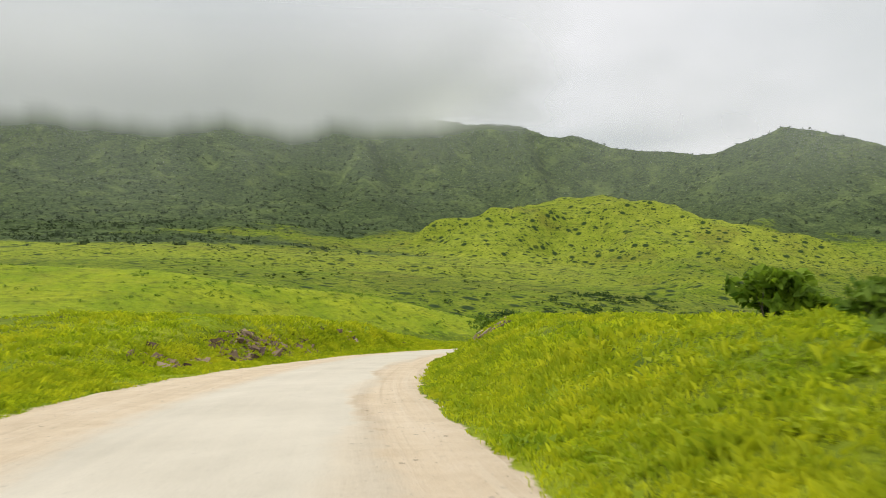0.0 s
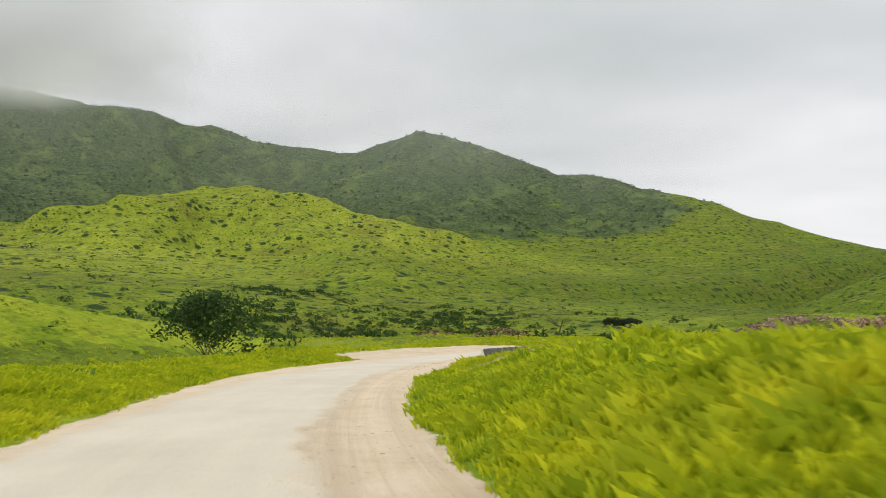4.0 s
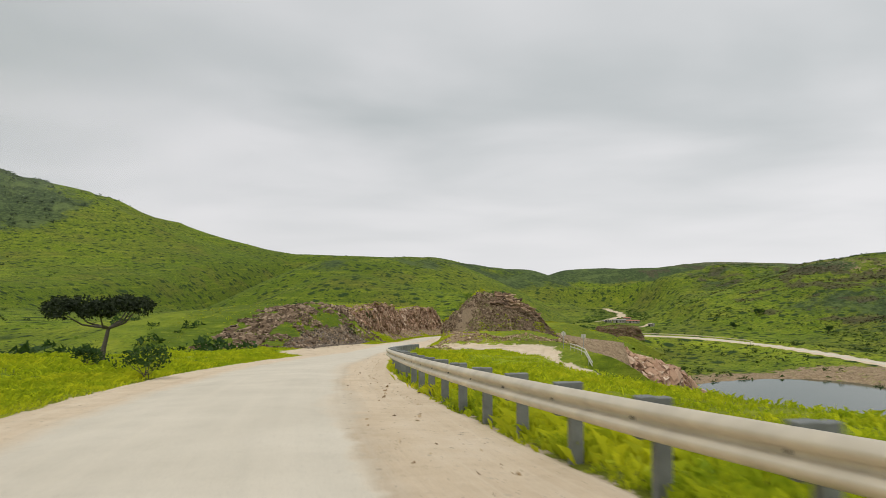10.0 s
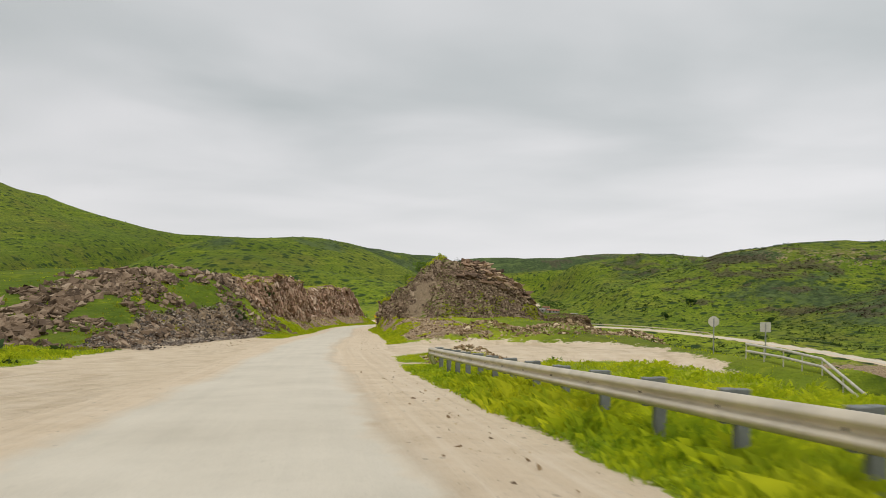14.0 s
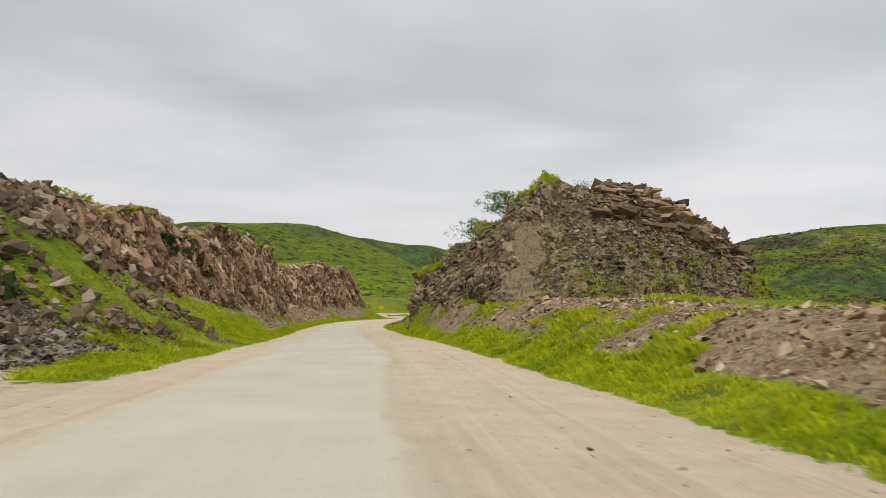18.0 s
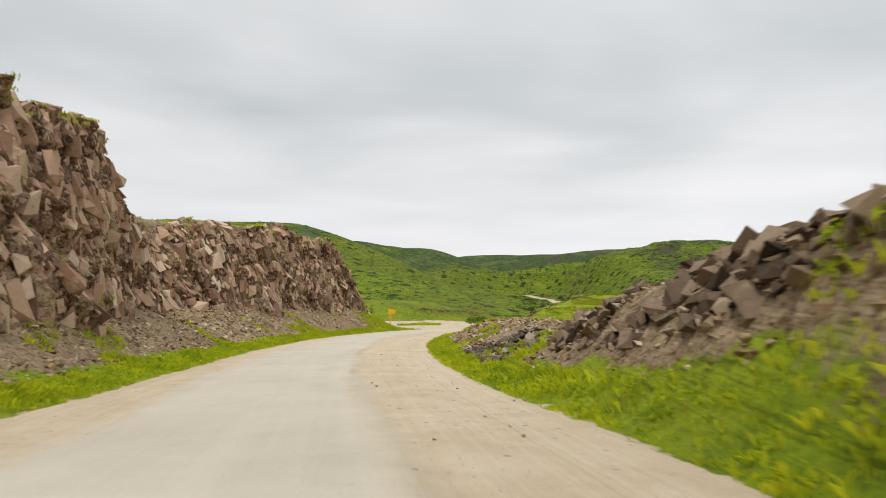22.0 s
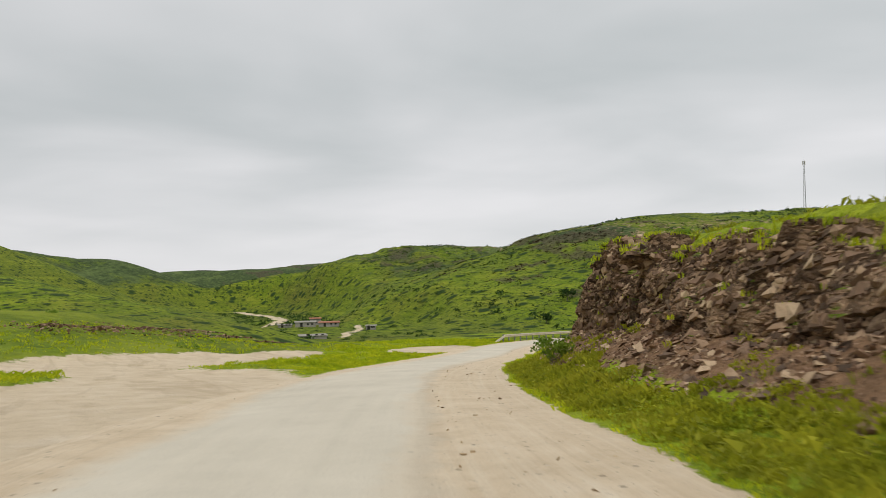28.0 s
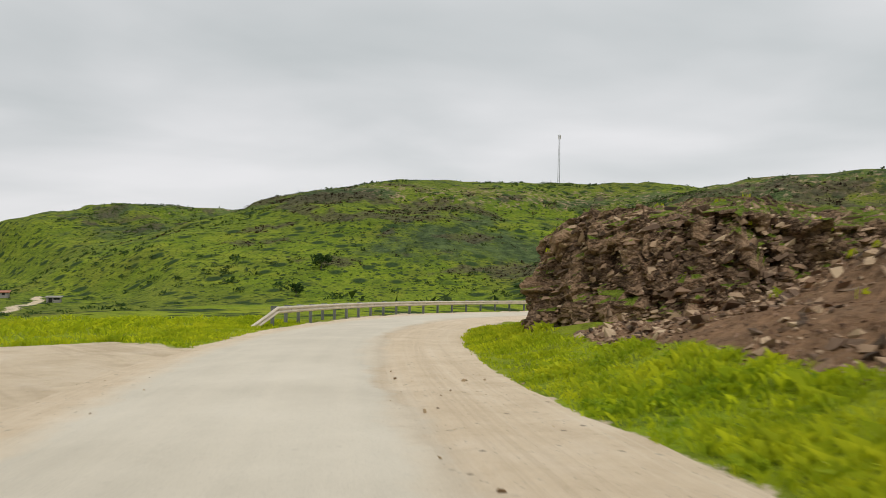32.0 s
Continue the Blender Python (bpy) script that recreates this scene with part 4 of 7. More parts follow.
def build_ground():
    # near the road: a strip that follows it
    u = np.arange(-3.0, 34.6, 0.045)
    k = np.linspace(-1, 1, 121)
    d = np.sign(k) * (7.0 * np.abs(k) + 33.0 * np.abs(k) ** 3.2)
    U, D = np.meshgrid(u, d, indexing="ij")
    P, R = road_at(U)
    x, y = P[..., 0] + R[..., 0] * D, P[..., 1] + R[..., 1] * D
    z = land(x, y, U.ravel(), D.ravel())
    left, right = road_half(U)
    inside = np.where(D < 0, left + D, right - D)
    z = z - 0.07 * smooth(0.0, 0.5, inside)
    b, rock, wood, forest = masks(x.ravel(), y.ravel(), z.ravel(), U.ravel(), D.ravel())
    hill = smooth(17.0, 17.4, U) * smooth(20.8, 20.5, U) * smooth(-11, -14, D)
    earth = (D > 1) * (0.9 * smooth(5.7, 6.0, U) * smooth(8.3, 8.0, U) * (D > right + 0.6) + smooth(27.2, 27.5, U) * (D > right + 1.0))
    me = mesh_from("ground", np.stack([x, y, z], -1).reshape(-1, 3), grid_faces(*U.shape), M_GROUND, True, {"bare": b, "rock": rock, "wood": wood * 0, "lush": smooth(22, 12, np.abs(D)) * (1 - 0.7 * hill), "deep": hill, "earth": earth})
    tagged(new("ground_roadside", me), "grassy roadside ground with bare tan earth lots", "ground", "", "structure")

    # the open land out to the hills and the horizon
    def axis(lo, hi, fine, a, b2, grow, grow_low):
        out = list(np.arange(a, b2, fine))
        step, v = fine, b2
        while v < hi:
            out.append(v)
            step = min(step * grow, 160)
            v += step
        out.append(hi)
        step, v = fine, a - fine
        while v > lo:
            out.insert(0, v)
            step = min(step * grow_low, 160)
            v -= step
        out.insert(0, lo)
        return np.array(out)
    X = axis(-2600, 2600, 3.2, -60, 290, 1.035, 1.012)
    Y = axis(-1500, 3200, 3.2, -160, 420, 1.028, 1.03)
    gx, gy = np.meshgrid(X, Y, indexing="ij")
    uu, dd = nearest(gx, gy)
    gz = land(gx, gy, uu, dd)
    b, rock, wood, forest = masks(gx.ravel(), gy.ravel(), gz.ravel(), uu, dd)
    UU, DD = uu.reshape(gx.shape), dd.reshape(gx.shape)
    under = smooth(38, 30, np.abs(DD)) * (UU > -2.8) * (UU < 34.4)
    gz = gz - 2.5 * under
    gz = gz - 0.12 * smooth(4.5, 2.5, np.abs(DD)) * (UU >= 34.4)
    # pale: sunlit tone painted on the knoll, and the paler slopes around it
    me = mesh_from("ground", np.stack([gx, gy, gz], -1).reshape(-1, 3), grid_faces(*gx.shape), M_GROUND, True, {"bare": b, "rock": rock, "wood": wood, "forest": forest, "crag": basalt(gx, gy, gz), "lush": np.maximum(0.6 * smooth(26, 16, np.abs(DD)), 0.95 * smooth(50, 20, np.hypot(gx + 12, gy + 120) - 45)),
        "pale": 0.5 * smooth(300, 120, np.hypot(gx + 590, gy - 190)) + 0.6 * smooth(40, 160, -gx - 180) * smooth(160, 60, gy) * smooth(-560, -420, gx) + 0.35 * smooth(-300, -400, gx) * smooth(-660, -540, gx) * smooth(200, 300, gy) * smooth(580, 460, gy), "deep": smooth(180, 320, gy) * smooth(-40, -120, gx) * smooth(-440, -320, gx) + 0.45 * smooth(130, 220, gx) * smooth(260, 380, gy) * smooth(900, 760, gy)})
    tagged(new("ground", me), "wide green valley and hills with dark scrub under low cloud", "ground", "", "structure")

    # the road itself
    u = np.arange(-3.0, U_END - 0.6, 0.03)
    k = np.linspace(0, 1, 27)
    left, right = road_half(u)
    D = -left[:, None] - 0.25 + (left + right + 0.5)[:, None] * k[None]
    U = np.repeat(u[:, None], len(k), 1)
    P, R = road_at(U)
    x, y = P[..., 0] + R[..., 0] * D, P[..., 1] + R[..., 1] * D
    base = P[..., 2] - 0.012 * np.minimum(np.abs(D), 4) ** 1.5
    lip = np.minimum(k, 1 - k)[None] * (left + right)[:, None]
    shoulder = smooth(-0.4, 0.2, D) + smooth(-2.8, -3.2, D)
    z = base + 0.012 * fbm(x / 0.9, y / 0.9, 81, 3) * (0.25 + shoulder) - 0.03 * np.exp(-((D - 0.9) / 0.35) ** 2) - 0.03 * np.exp(-((D - 2.4) / 0.3) ** 2) - 0.03 * np.exp(-((D + 3.3) / 0.4) ** 2)
    z = z - 0.10 * smooth(0.35, 0.0, lip) + 0.01
    me = mesh_from("road", np.stack([x, y, z], -1).reshape(-1, 3), grid_faces(*U.shape), M_ROAD, True, {"lat": D, "along": U * 14.9, "fray": D - keyed([(-4, 0.2), (3, 0.3), (6, 0.4), (9, 1.0), (12, 1.3), (14, 1.3), (16, 0.5), (18, 0.3), (20, 0.5), (22, 0.45), (24, 0.3), (28, 0.4), (32, 0.6)], U)})
    tagged(new("road", me), "dusty pale paved road with tan dirt shoulders", "road", "", "structure")


build_ground()


def m_water(nt, bsdf):
    k = Kit(nt, bsdf)
    k.done((0.025, 0.05, 0.03), 0.08, k.bump(k.noise(1.5, 4), 0.05, 0.1), 0.5)


M_WATER = material("pond_water", m_water)
def build_pond():
    a = np.linspace(0, 2 * math.pi, 80, endpoint=False)
    v = [(108, 178, -34)] + [(108 + 64 * math.cos(t), 178 + 58 * math.sin(t), -34) for t in a]
    f = [(0, i + 1, (i + 1) % 80 + 1) for i in range(80)]
    tagged(new("pond", mesh_from("pond", v, f, M_WATER)), "still green quarry pond", "pond", "", "structure")


build_pond()


# ---------------------------------------------------------------- rock walls
def m_block(tones, single):
    """Fractured rock: each block has its own tone; grain, lichen and rust over it."""
    def build(nt, bsdf):
        k = Kit(nt, bsdf)
        col = k.ramp(k.random() if single else k.island(), *zip((0.0, 0.22, 0.5, 0.78, 1.0), tones))
        col = k.mix(k.span(k.noise(0.3, 5, 0.65), 0.42, 0.66, 0.0, 0.5), col, tones[2])
        col = k.mix(k.span(k.noise(5.5, 8, 0.75), 0.30, 0.46, 0.6, 0.0), col, tuple(0.45 * c for c in tones[1]))
        col = k.mix(k.span(k.noise(2.4, 7, 0.75), 0.54, 0.7, 0.0, 0.5), col, tones[4])
        k.done(col, 0.88, k.bump(k.noise(4.0, 8, 0.7), 0.5, 0.06), 0.1)
    return build


T_RED = [(0.12, 0.075, 0.052), (0.30, 0.18, 0.118), (0.45, 0.285, 0.19), (0.52, 0.365, 0.255), (0.68, 0.545, 0.42)]
T_BROWN = [(0.045, 0.032, 0.024), (0.12, 0.083, 0.056), (0.20, 0.14, 0.092), (0.28, 0.20, 0.135), (0.46, 0.355, 0.25)]
T_PALE = [(0.16, 0.12, 0.085), (0.27, 0.20, 0.145), (0.34, 0.26, 0.19), (0.40, 0.31, 0.23), (0.52, 0.42, 0.32)]
T_DARK = [(0.055, 0.04, 0.03), (0.15, 0.10, 0.07), (0.27, 0.175, 0.115), (0.40, 0.275, 0.175), (0.58, 0.44, 0.29)]
BLOCK_MATS = {n: (material(n + "_block", m_block(t, True)), material(n + "_broken_rock", m_block(t, False))) for n, t in (("red", T_RED), ("brown", T_BROWN), ("dark", T_DARK), ("pale", T_PALE))}


def block_mesh(seed):
    """A jointed rock block, one metre across: a cube with knocked corners."""
    rng = np.random.default_rng(seed)
    v = np.array([(x, y, z) for x in (-0.5, 0.5) for y in (-0.5, 0.5) for z in (-0.5, 0.5)]) + rng.uniform(-0.23, 0.23, (8, 3))
    v[rng.integers(0, 8)] *= 0.5
    v[:, 0] += v[:, 2] * rng.uniform(-0.4, 0.4)
    bm = bmesh.new()
    for c in v:
        bm.verts.new(c)
    bmesh.ops.convex_hull(bm, input=bm.verts)
    bmesh.ops.delete(bm, geom=[q for q in bm.verts if not q.link_faces], context="VERTS")
    me = bpy.data.meshes.new("rock_block")
    bm.to_mesh(me)
    bm.free()
    return me


BLOCKS = [block_mesh(i) for i in range(16)]
BLOCK_DATA = [(np.array([tuple(p.co) for p in me.vertices]), np.array([list(p.vertices) for p in me.polygons])) for me in BLOCKS]
BLOCK_SETS = {}
for n, (one, many) in BLOCK_MATS.items():
    BLOCK_SETS[n] = [me.copy() for me in BLOCKS]
    for me in BLOCK_SETS[n]:
        me.materials.append(one)


def blur(a, n):
    for _ in range(n):
        for ax in (0, 1):
            q = np.concatenate([a.take([0], ax), a, a.take([-1], ax)], ax)
            m = a.shape[ax]
            a = (q.take(range(0, m), ax) + q.take(range(1, m + 1), ax) + q.take(range(2, m + 2), ax)) / 3
    return a


def add_blocks(root, p, nrm, size, shape, tone, seed, dip=0.0, wild=0.18, proud=0.35, singles=120):
    """Sets jointed blocks into a rock surface. shape: along, up the face and into it; dip: degrees by which the joints lean."""
    rng = np.random.default_rng(seed)
    n = len(p)
    nrm = nrm / (np.linalg.norm(nrm, axis=1, keepdims=True) + 1e-9)
    tan = np.cross(np.array((0.0, 0.0, 1.0)) + 0 * nrm, nrm) + np.array((1e-4, 2e-4, 0))
    tan /= np.linalg.norm(tan, axis=1, keepdims=True)
    up = np.cross(nrm, tan)
    a = radians(dip) + rng.normal(0, wild, n)
    ca, sa = np.cos(a)[:, None], np.sin(a)[:, None]
    t2, u2 = ca * tan + sa * up, ca * up - sa * tan
    n2 = nrm + wild * 1.4 * (rng.normal(0, 1, (n, 1)) * t2 + rng.normal(0, 1, (n, 1)) * u2)
    n2 /= np.linalg.norm(n2, axis=1, keepdims=True)
    t2 = t2 - (t2 * n2).sum(1, keepdims=True) * n2
    t2 /= np.linalg.norm(t2, axis=1, keepdims=True)
    u2 = np.cross(n2, t2)
    dim = size[:, None] * np.array(shape)[None] * np.exp(rng.normal(0, 0.25, (n, 3)))
    c = p + nrm * (dim[:, 2] * (rng.uniform(-0.35, 0.25, n) + proud - 0.35))[:, None] - np.array(root.matrix_world.translation if root.matrix_world.translation.length else root.location)
    M = np.stack([t2 * dim[:, :1], u2 * dim[:, 1:2], n2 * dim[:, 2:3]], -1)
    kind = rng.integers(0, len(BLOCKS), n)
    order = np.argsort(-dim.prod(1))
    for i in order[:singles]:
        ob = new("rock_block", BLOCK_SETS[tone][kind[i]])
        ob.parent = root
        m = Matrix([list(r) for r in M[i]]).to_4x4()
        m.translation = Vector(c[i])
        ob.matrix_basis = m
    V, F, base = [], [], 0
    for i in order[singles:]:
        v, f = BLOCK_DATA[kind[i]]
        V.append(v @ M[i].T + c[i])
        F.append(f + base)
        base += len(v)
    if V:
        tagged(part("broken_rock", mesh_from("broken_rock", np.concatenate(V), np.concatenate(F), BLOCK_MATS[tone][1]), None, root), "", "", "", "stuff")


def face_samples(pts, count, rng, ok):
    """Random places on a grid of surface points, spread by area, with the surface's broad outward way."""
    sm = blur(pts, 6)
    e1, e2 = np.gradient(sm, axis=0), np.gradient(sm, axis=1)
    nv = np.cross(e1, e2)
    area = np.linalg.norm(nv, axis=-1) * ok
    i = rng.choice(area.size, count, p=area.ravel() / area.sum())
    return sm.reshape(-1, 3)[i] * 0.5 + pts.reshape(-1, 3)[i] * 0.5, nv.reshape(-1, 3)[i], i


def sizes(rng, n, s0, s1, power=2.2):
    return s0 * (s1 / s0) ** (rng.uniform(0, 1, n) ** power)


RIM = []  # places on rock where grass has taken root, and how thickly


def rock_wall(name, keys, side, d_foot, d_top, mat, seed, label, u_step=0.0095, rows=60, crest=0.6, blocky=None):
    """A broken rock face along the road, with a rim that leans back into the bank."""
    u = np.arange(keys[0][0], keys[-1][0], u_step)
    v = np.linspace(0, 1, rows)
    U, V = np.meshgrid(u, v, indexing="ij")
    h = keyed(keys, U) * (1 + 0.06 * vnoise(U * 3, 0 * U, seed))
    left, right = road_half(U)
    foot = np.where(side < 0, left, right)
    along, up = U * 14.9, V * h
    rise = np.minimum(V / 0.82, 1.0)
    back = np.maximum(0, (V - 0.82) / 0.18)
    lean = 0.55 * np.sin(U * 2.1 + seed) + 0.5 * fbm(U * 1.6, V * 1.2, seed + 5, 3)
    d_set = keyed(SETBACK, U) if side < 0 else d_foot
    over = d_set + (d_top - d_foot) * rise**1.5 + lean * (0.4 + 0.6 * V) + 4.0 * back
    out = 1.1 * blocks(along / 2.6 + 0.3 * up, up / 4.2, seed) + 0.5 * blocks(along / 0.95 + 0.25 * up, up / 1.5, seed + 1) + 0.25 * blocks(along / 0.45, up / 0.5, seed + 2)
    out = out - 0.3 * cracks(along / 2.6 + 0.3 * up, up / 3.4, seed) - 0.2 * cracks(along / 0.95 + 0.25 * up, up / 1.2, seed + 1)
    out = out * np.minimum(1, h / 4) * (1 - 0.75 * back)
    tone = 0.55 * blocks(along / 0.95 + 0.25 * up, up / 1.2, seed + 1, True) + 0.45 * blocks(along / 0.42, up / 0.4, seed + 2, True)
    D = side * (foot + over - out + 0.6)
    P, R = road_at(U)
    x, y = P[..., 0] + R[..., 0] * D, P[..., 1] + R[..., 1] * D
    z = P[..., 2] - 0.4 + h * np.minimum(1.0, V / 0.82) * 1.0 + 0.2 * blocks(along / 0.9, up / 0.6, seed + 3) * np.minimum(1, h) - 0.7 * back
    z = z + crest * blocks(along / 1.6, 0 * up, seed + 9) * smooth(0.6, 0.85, V) * np.minimum(1, h / 3)
    pts = np.stack([x, y, z], -1)
    mid = pts[len(u) // 2, 0]
    root = empty(name, tuple(float(c) for c in mid), label, "rock face")
    # lengths of about twenty metres, cut at a joint
    cuts = list(range(0, len(u) - 40, 140)) + [len(u) - 1]
    for a, b in zip(cuts, cuts[1:]):
        q = pts[a:b + 1] - mid
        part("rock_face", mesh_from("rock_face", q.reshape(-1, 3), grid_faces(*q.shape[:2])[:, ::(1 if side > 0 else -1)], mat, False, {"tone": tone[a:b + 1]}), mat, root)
    count, s0, s1, shape, tone_set, dip = blocky
    rng = np.random.default_rng(seed + 40)
    q, nv, i = face_samples(pts, count, rng, (V < 0.86) & (h > 0.8))
    nv = nv * np.sign((nv[:, :2] * (-side * R.reshape(-1, 2)[i])).sum(1) + 1e-9)[:, None]
    add_blocks(root, q, nv, sizes(rng, count, s0, s1), shape, tone_set, seed + 41, dip, 0.13, 0.22, singles=130)
    RIM.append((pts[(V > 0.79) & (V < 0.93) & (h > 2)], 0.5, 0.17))
    RIM.append((pts[(V > 0.1) & (V < 0.7) & (h > 2)], 0.004, 0.18))
    return root


rock_wall("rock_cut", [(20.35, 0.5), (20.5, 6.6)] + [k for k in LEFT_CUT if k[0] > 20.6], -1, 5.0, 7.2, M_RED, 100, "long reddish-brown blasted rock face beside the road", blocky=(19000, 0.13, 0.85, (0.6, 1.0, 0.5), "red", 8))
rock_wall("rock_cut", [k for k in RIGHT_CUT if k[0] < 30.8], 1, 3.9, 5.4, M_DARK, 200, "dark broken rock face above grassy rubble", blocky=(14000, 0.08, 0.36, (1.0, 0.55, 0.6), "dark", 18))
rock_wall("rock_cut", [(30.8, 1.0), (30.95, 3.6), (31.25, 3.9), (31.6, 3.0), (31.9, 2.0), (32.3, 1.2)], 1, 6.2, 7.8, M_ROCK, 250, "reddish-brown rock knob above a shattered bank", blocky=(5000, 0.06, 0.26, (1.1, 0.6, 0.5), "brown", 10))


def rock_hill(name, at, size, height, mat, seed, label, cliff, turn=0.0, peak=(0, 0), lump=None, square=2.6, grassy=0.25, brow=0.52, blocky=None):
    """A free-standing rock hill: cliff(angle) gives how steep each side is; the top is moved by peak."""
    a = np.linspace(0, 2 * math.pi, 210)
    v = np.linspace(0, 1, 60)
    A, V = np.meshgrid(a, v, indexing="ij")
    st = cliff(A)
    wob = 1 + 0.08 * vnoise(np.cos(A) * 2.2 + 7, np.sin(A) * 2.2, seed) + 0.04 * vnoise(np.cos(A) * 6 + 7, np.sin(A) * 6, seed + 3)
    wob = wob * (np.abs(np.cos(A)) ** square + np.abs(np.sin(A)) ** square) ** (-1 / square)
    steep = np.where(V < brow, 1 - 0.10 * V / brow, 0.90 * (1 - V) / (1 - brow))
    r = wob * (st * steep + (1 - st) * (1 - V**1.15))
    arc = A * (size[0] + size[1]) / 2
    up = V * height
    out = 0.9 * blocks(arc / 2.6 + 0.3 * up, up / 2.6, seed) + 0.6 * blocks(arc / 1.0, up / 1.0, seed + 1) + 0.3 * blocks(arc / 0.45, up / 0.4, seed + 2) + 0.12 * blocks(arc / 0.3, up / 0.25, seed + 6) - 0.9
    out = out - 0.25 * cracks(arc / 2.6 + 0.3 * up, up / 2.6, seed) - 0.2 * cracks(arc / 1.0, up / 1.0, seed + 1)
    out = out * smooth(0, 0.2, r) * min(1, height / 7)
    tone = 0.55 * blocks(arc / 1.0, up / 1.0, seed + 1, True) + 0.45 * blocks(arc / 0.45, up / 0.4, seed + 2, True)
    lx = np.cos(A) * (r * size[0] + out) + peak[0] * V**1.5
    ly = np.sin(A) * (r * size[1] + out) + peak[1] * V**1.5
    if lump:
        up = up + lump(lx, ly)
    up = up + 0.45 * blocks(lx / 1.4, ly / 1.4, seed + 5) * smooth(0.3, 0.7, V)
    c, s = math.cos(radians(turn)), math.sin(radians(turn))
    x, y = at[0] + c * lx - s * ly, at[1] + s * lx + c * ly
    pts = np.stack([x, y, at[2] + up], -1)
    root = empty(name, at, label, "rock hill")
    for a in range(0, 210 - 1, 42):
        q = pts[a:min(a + 43, 210)] - np.array(at)
        part("rock_face", mesh_from("rock_face", q.reshape(-1, 3), grid_faces(*q.shape[:2]), mat, False, {"tone": tone[a:min(a + 43, 210)]}), mat, root)
    rng = np.random.default_rng(seed + 40)
    q, nv, i = face_samples(pts, blocky[0], rng, (V < 0.9) * 1.0)
    nv = nv * np.sign(((q - np.array((at[0], at[1], at[2] + height * 0.3))) * nv).sum(1))[:, None]
    add_blocks(root, q, nv, sizes(rng, len(q), blocky[1], blocky[2]), blocky[3], blocky[4], seed + 41, 12, 0.16, 0.22, singles=60)
    e1, e2 = np.gradient(pts, axis=0), np.gradient(pts, axis=1)
    nz = np.cross(e1, e2)
    nz = np.abs(nz[..., 2]) / (np.linalg.norm(nz, axis=-1) + 1e-9)
    RIM.append((pts[nz > 0.72], grassy, 0.2))
    return root


def rock_knob():
    """The rock hill between two roads: a west face above the road, a bedded south slope, a grassy back."""
    foot = np.array([(-3, 150, -14.5), (-9.4, 146, -13.6), (-10.2, 142.6, -12.6), (-9.8, 138.5, -11.8), (-8.3, 130, -11.3), (-5.6, 120.8, -10.4), (-1.5, 119.6, -9.8), (3.5, 121, -9.8), (9, 124, -9.8), (15.5, 127.5, -10.5), (19, 133, -12)], float)
    rim = np.array([(-5.5, 143.6, -8.6), (-8.4, 143.4, -8.2), (-9.8, 141.6, -7.5), (-8.0, 140.2, -6.2), (-4.6, 138.2, -3.2), (-0.2, 134.8, 0.2), (2.4, 133.8, -0.9), (5.2, 132.9, -0.6), (8.5, 131.6, -2.4), (11.8, 130.6, -4.4), (15, 133, -8)], float)
    back = np.array([(-1, 150, -14.5), (-2, 149, -14), (0, 148, -13.5), (1, 147, -12), (3, 146, -11), (6, 144, -11), (7, 143, -11), (9, 142, -11), (12, 140, -11), (15, 138, -11.5), (18, 136, -12)], float)
    n, rows = 330, 96
    key = np.array([0, 4, 7, 11, 20, 31, 35, 40, 46, 53, 60]) / 60.0
    s = np.linspace(0, 1, n)
    F, T, B = (np.stack([np.interp(s, key, q[:, c]) for c in range(3)], -1) for q in (foot, rim, back))
    v = np.linspace(0, 1, rows)
    S, V = np.meshgrid(s, v, indexing="ij")
    w = np.clip(V / 0.72, 0, 1)[..., None]
    k = np.clip((V - 0.72) / 0.28, 0, 1)[..., None]
    face = smooth(5, 9, S * 60) * smooth(33, 29, S * 60)
    lean = np.stack([w[..., 0] ** (1 + 1.5 * face)] * 2 + [w[..., 0]], -1)
    P = F[:, None] + (T - F)[:, None] * lean
    P = P + (B - T)[:, None] * k
    # upright lower part of the west face, bulging towards the road
    west = smooth(5, 9, S * 60) * smooth(33, 27, S * 60)
    out = np.stack([-0.96 + 0 * S + 1.0 * smooth(26, 40, S * 60), -0.25 - 0.7 * smooth(26, 40, S * 60), 0.1 + 0.25 * smooth(26, 40, S * 60)], -1)
    north = smooth(12, 5, S * 60)
    out[..., 1] += 1.1 * north
    W = w[..., 0]
    bulge = 0.35 * np.sin(np.pi * np.minimum(1, W)) * west - 0.9 * west
    arc = S * 66
    up = W * (T - F)[:, 2][:, None]
    big = blocks(arc / 2.4 + 0.35 * up, up / 2.2, 401)
    mid = blocks(arc / 1.0 + 0.3 * up, up / 0.9, 402)
    small = blocks(arc / 0.42, up / 0.36, 403)
    rough = 0.35 + 0.65 * np.maximum(west, north)
    side = 1 - smooth(0.0, 0.5, k[..., 0])
    gap = 0.25 * cracks(arc / 2.4 + 0.35 * up, up / 2.2, 401) + 0.2 * cracks(arc / 1.0 + 0.3 * up, up / 0.9, 402)
    disp = bulge + rough * (0.95 * (big - 0.5) + 0.62 * (mid - 0.5) - gap) * side + 0.3 * (small - 0.5) * side + 0.25 * fbm(arc / 4, up / 3, 404, 3)
    # slabs of the second top stand proud
    slab = np.exp(-(((S * 60 - 44) / 5) ** 2) - (((W - 0.86) / 0.12) ** 2))
    disp = disp + 0.9 * slab
    P = P + out * disp[..., None]
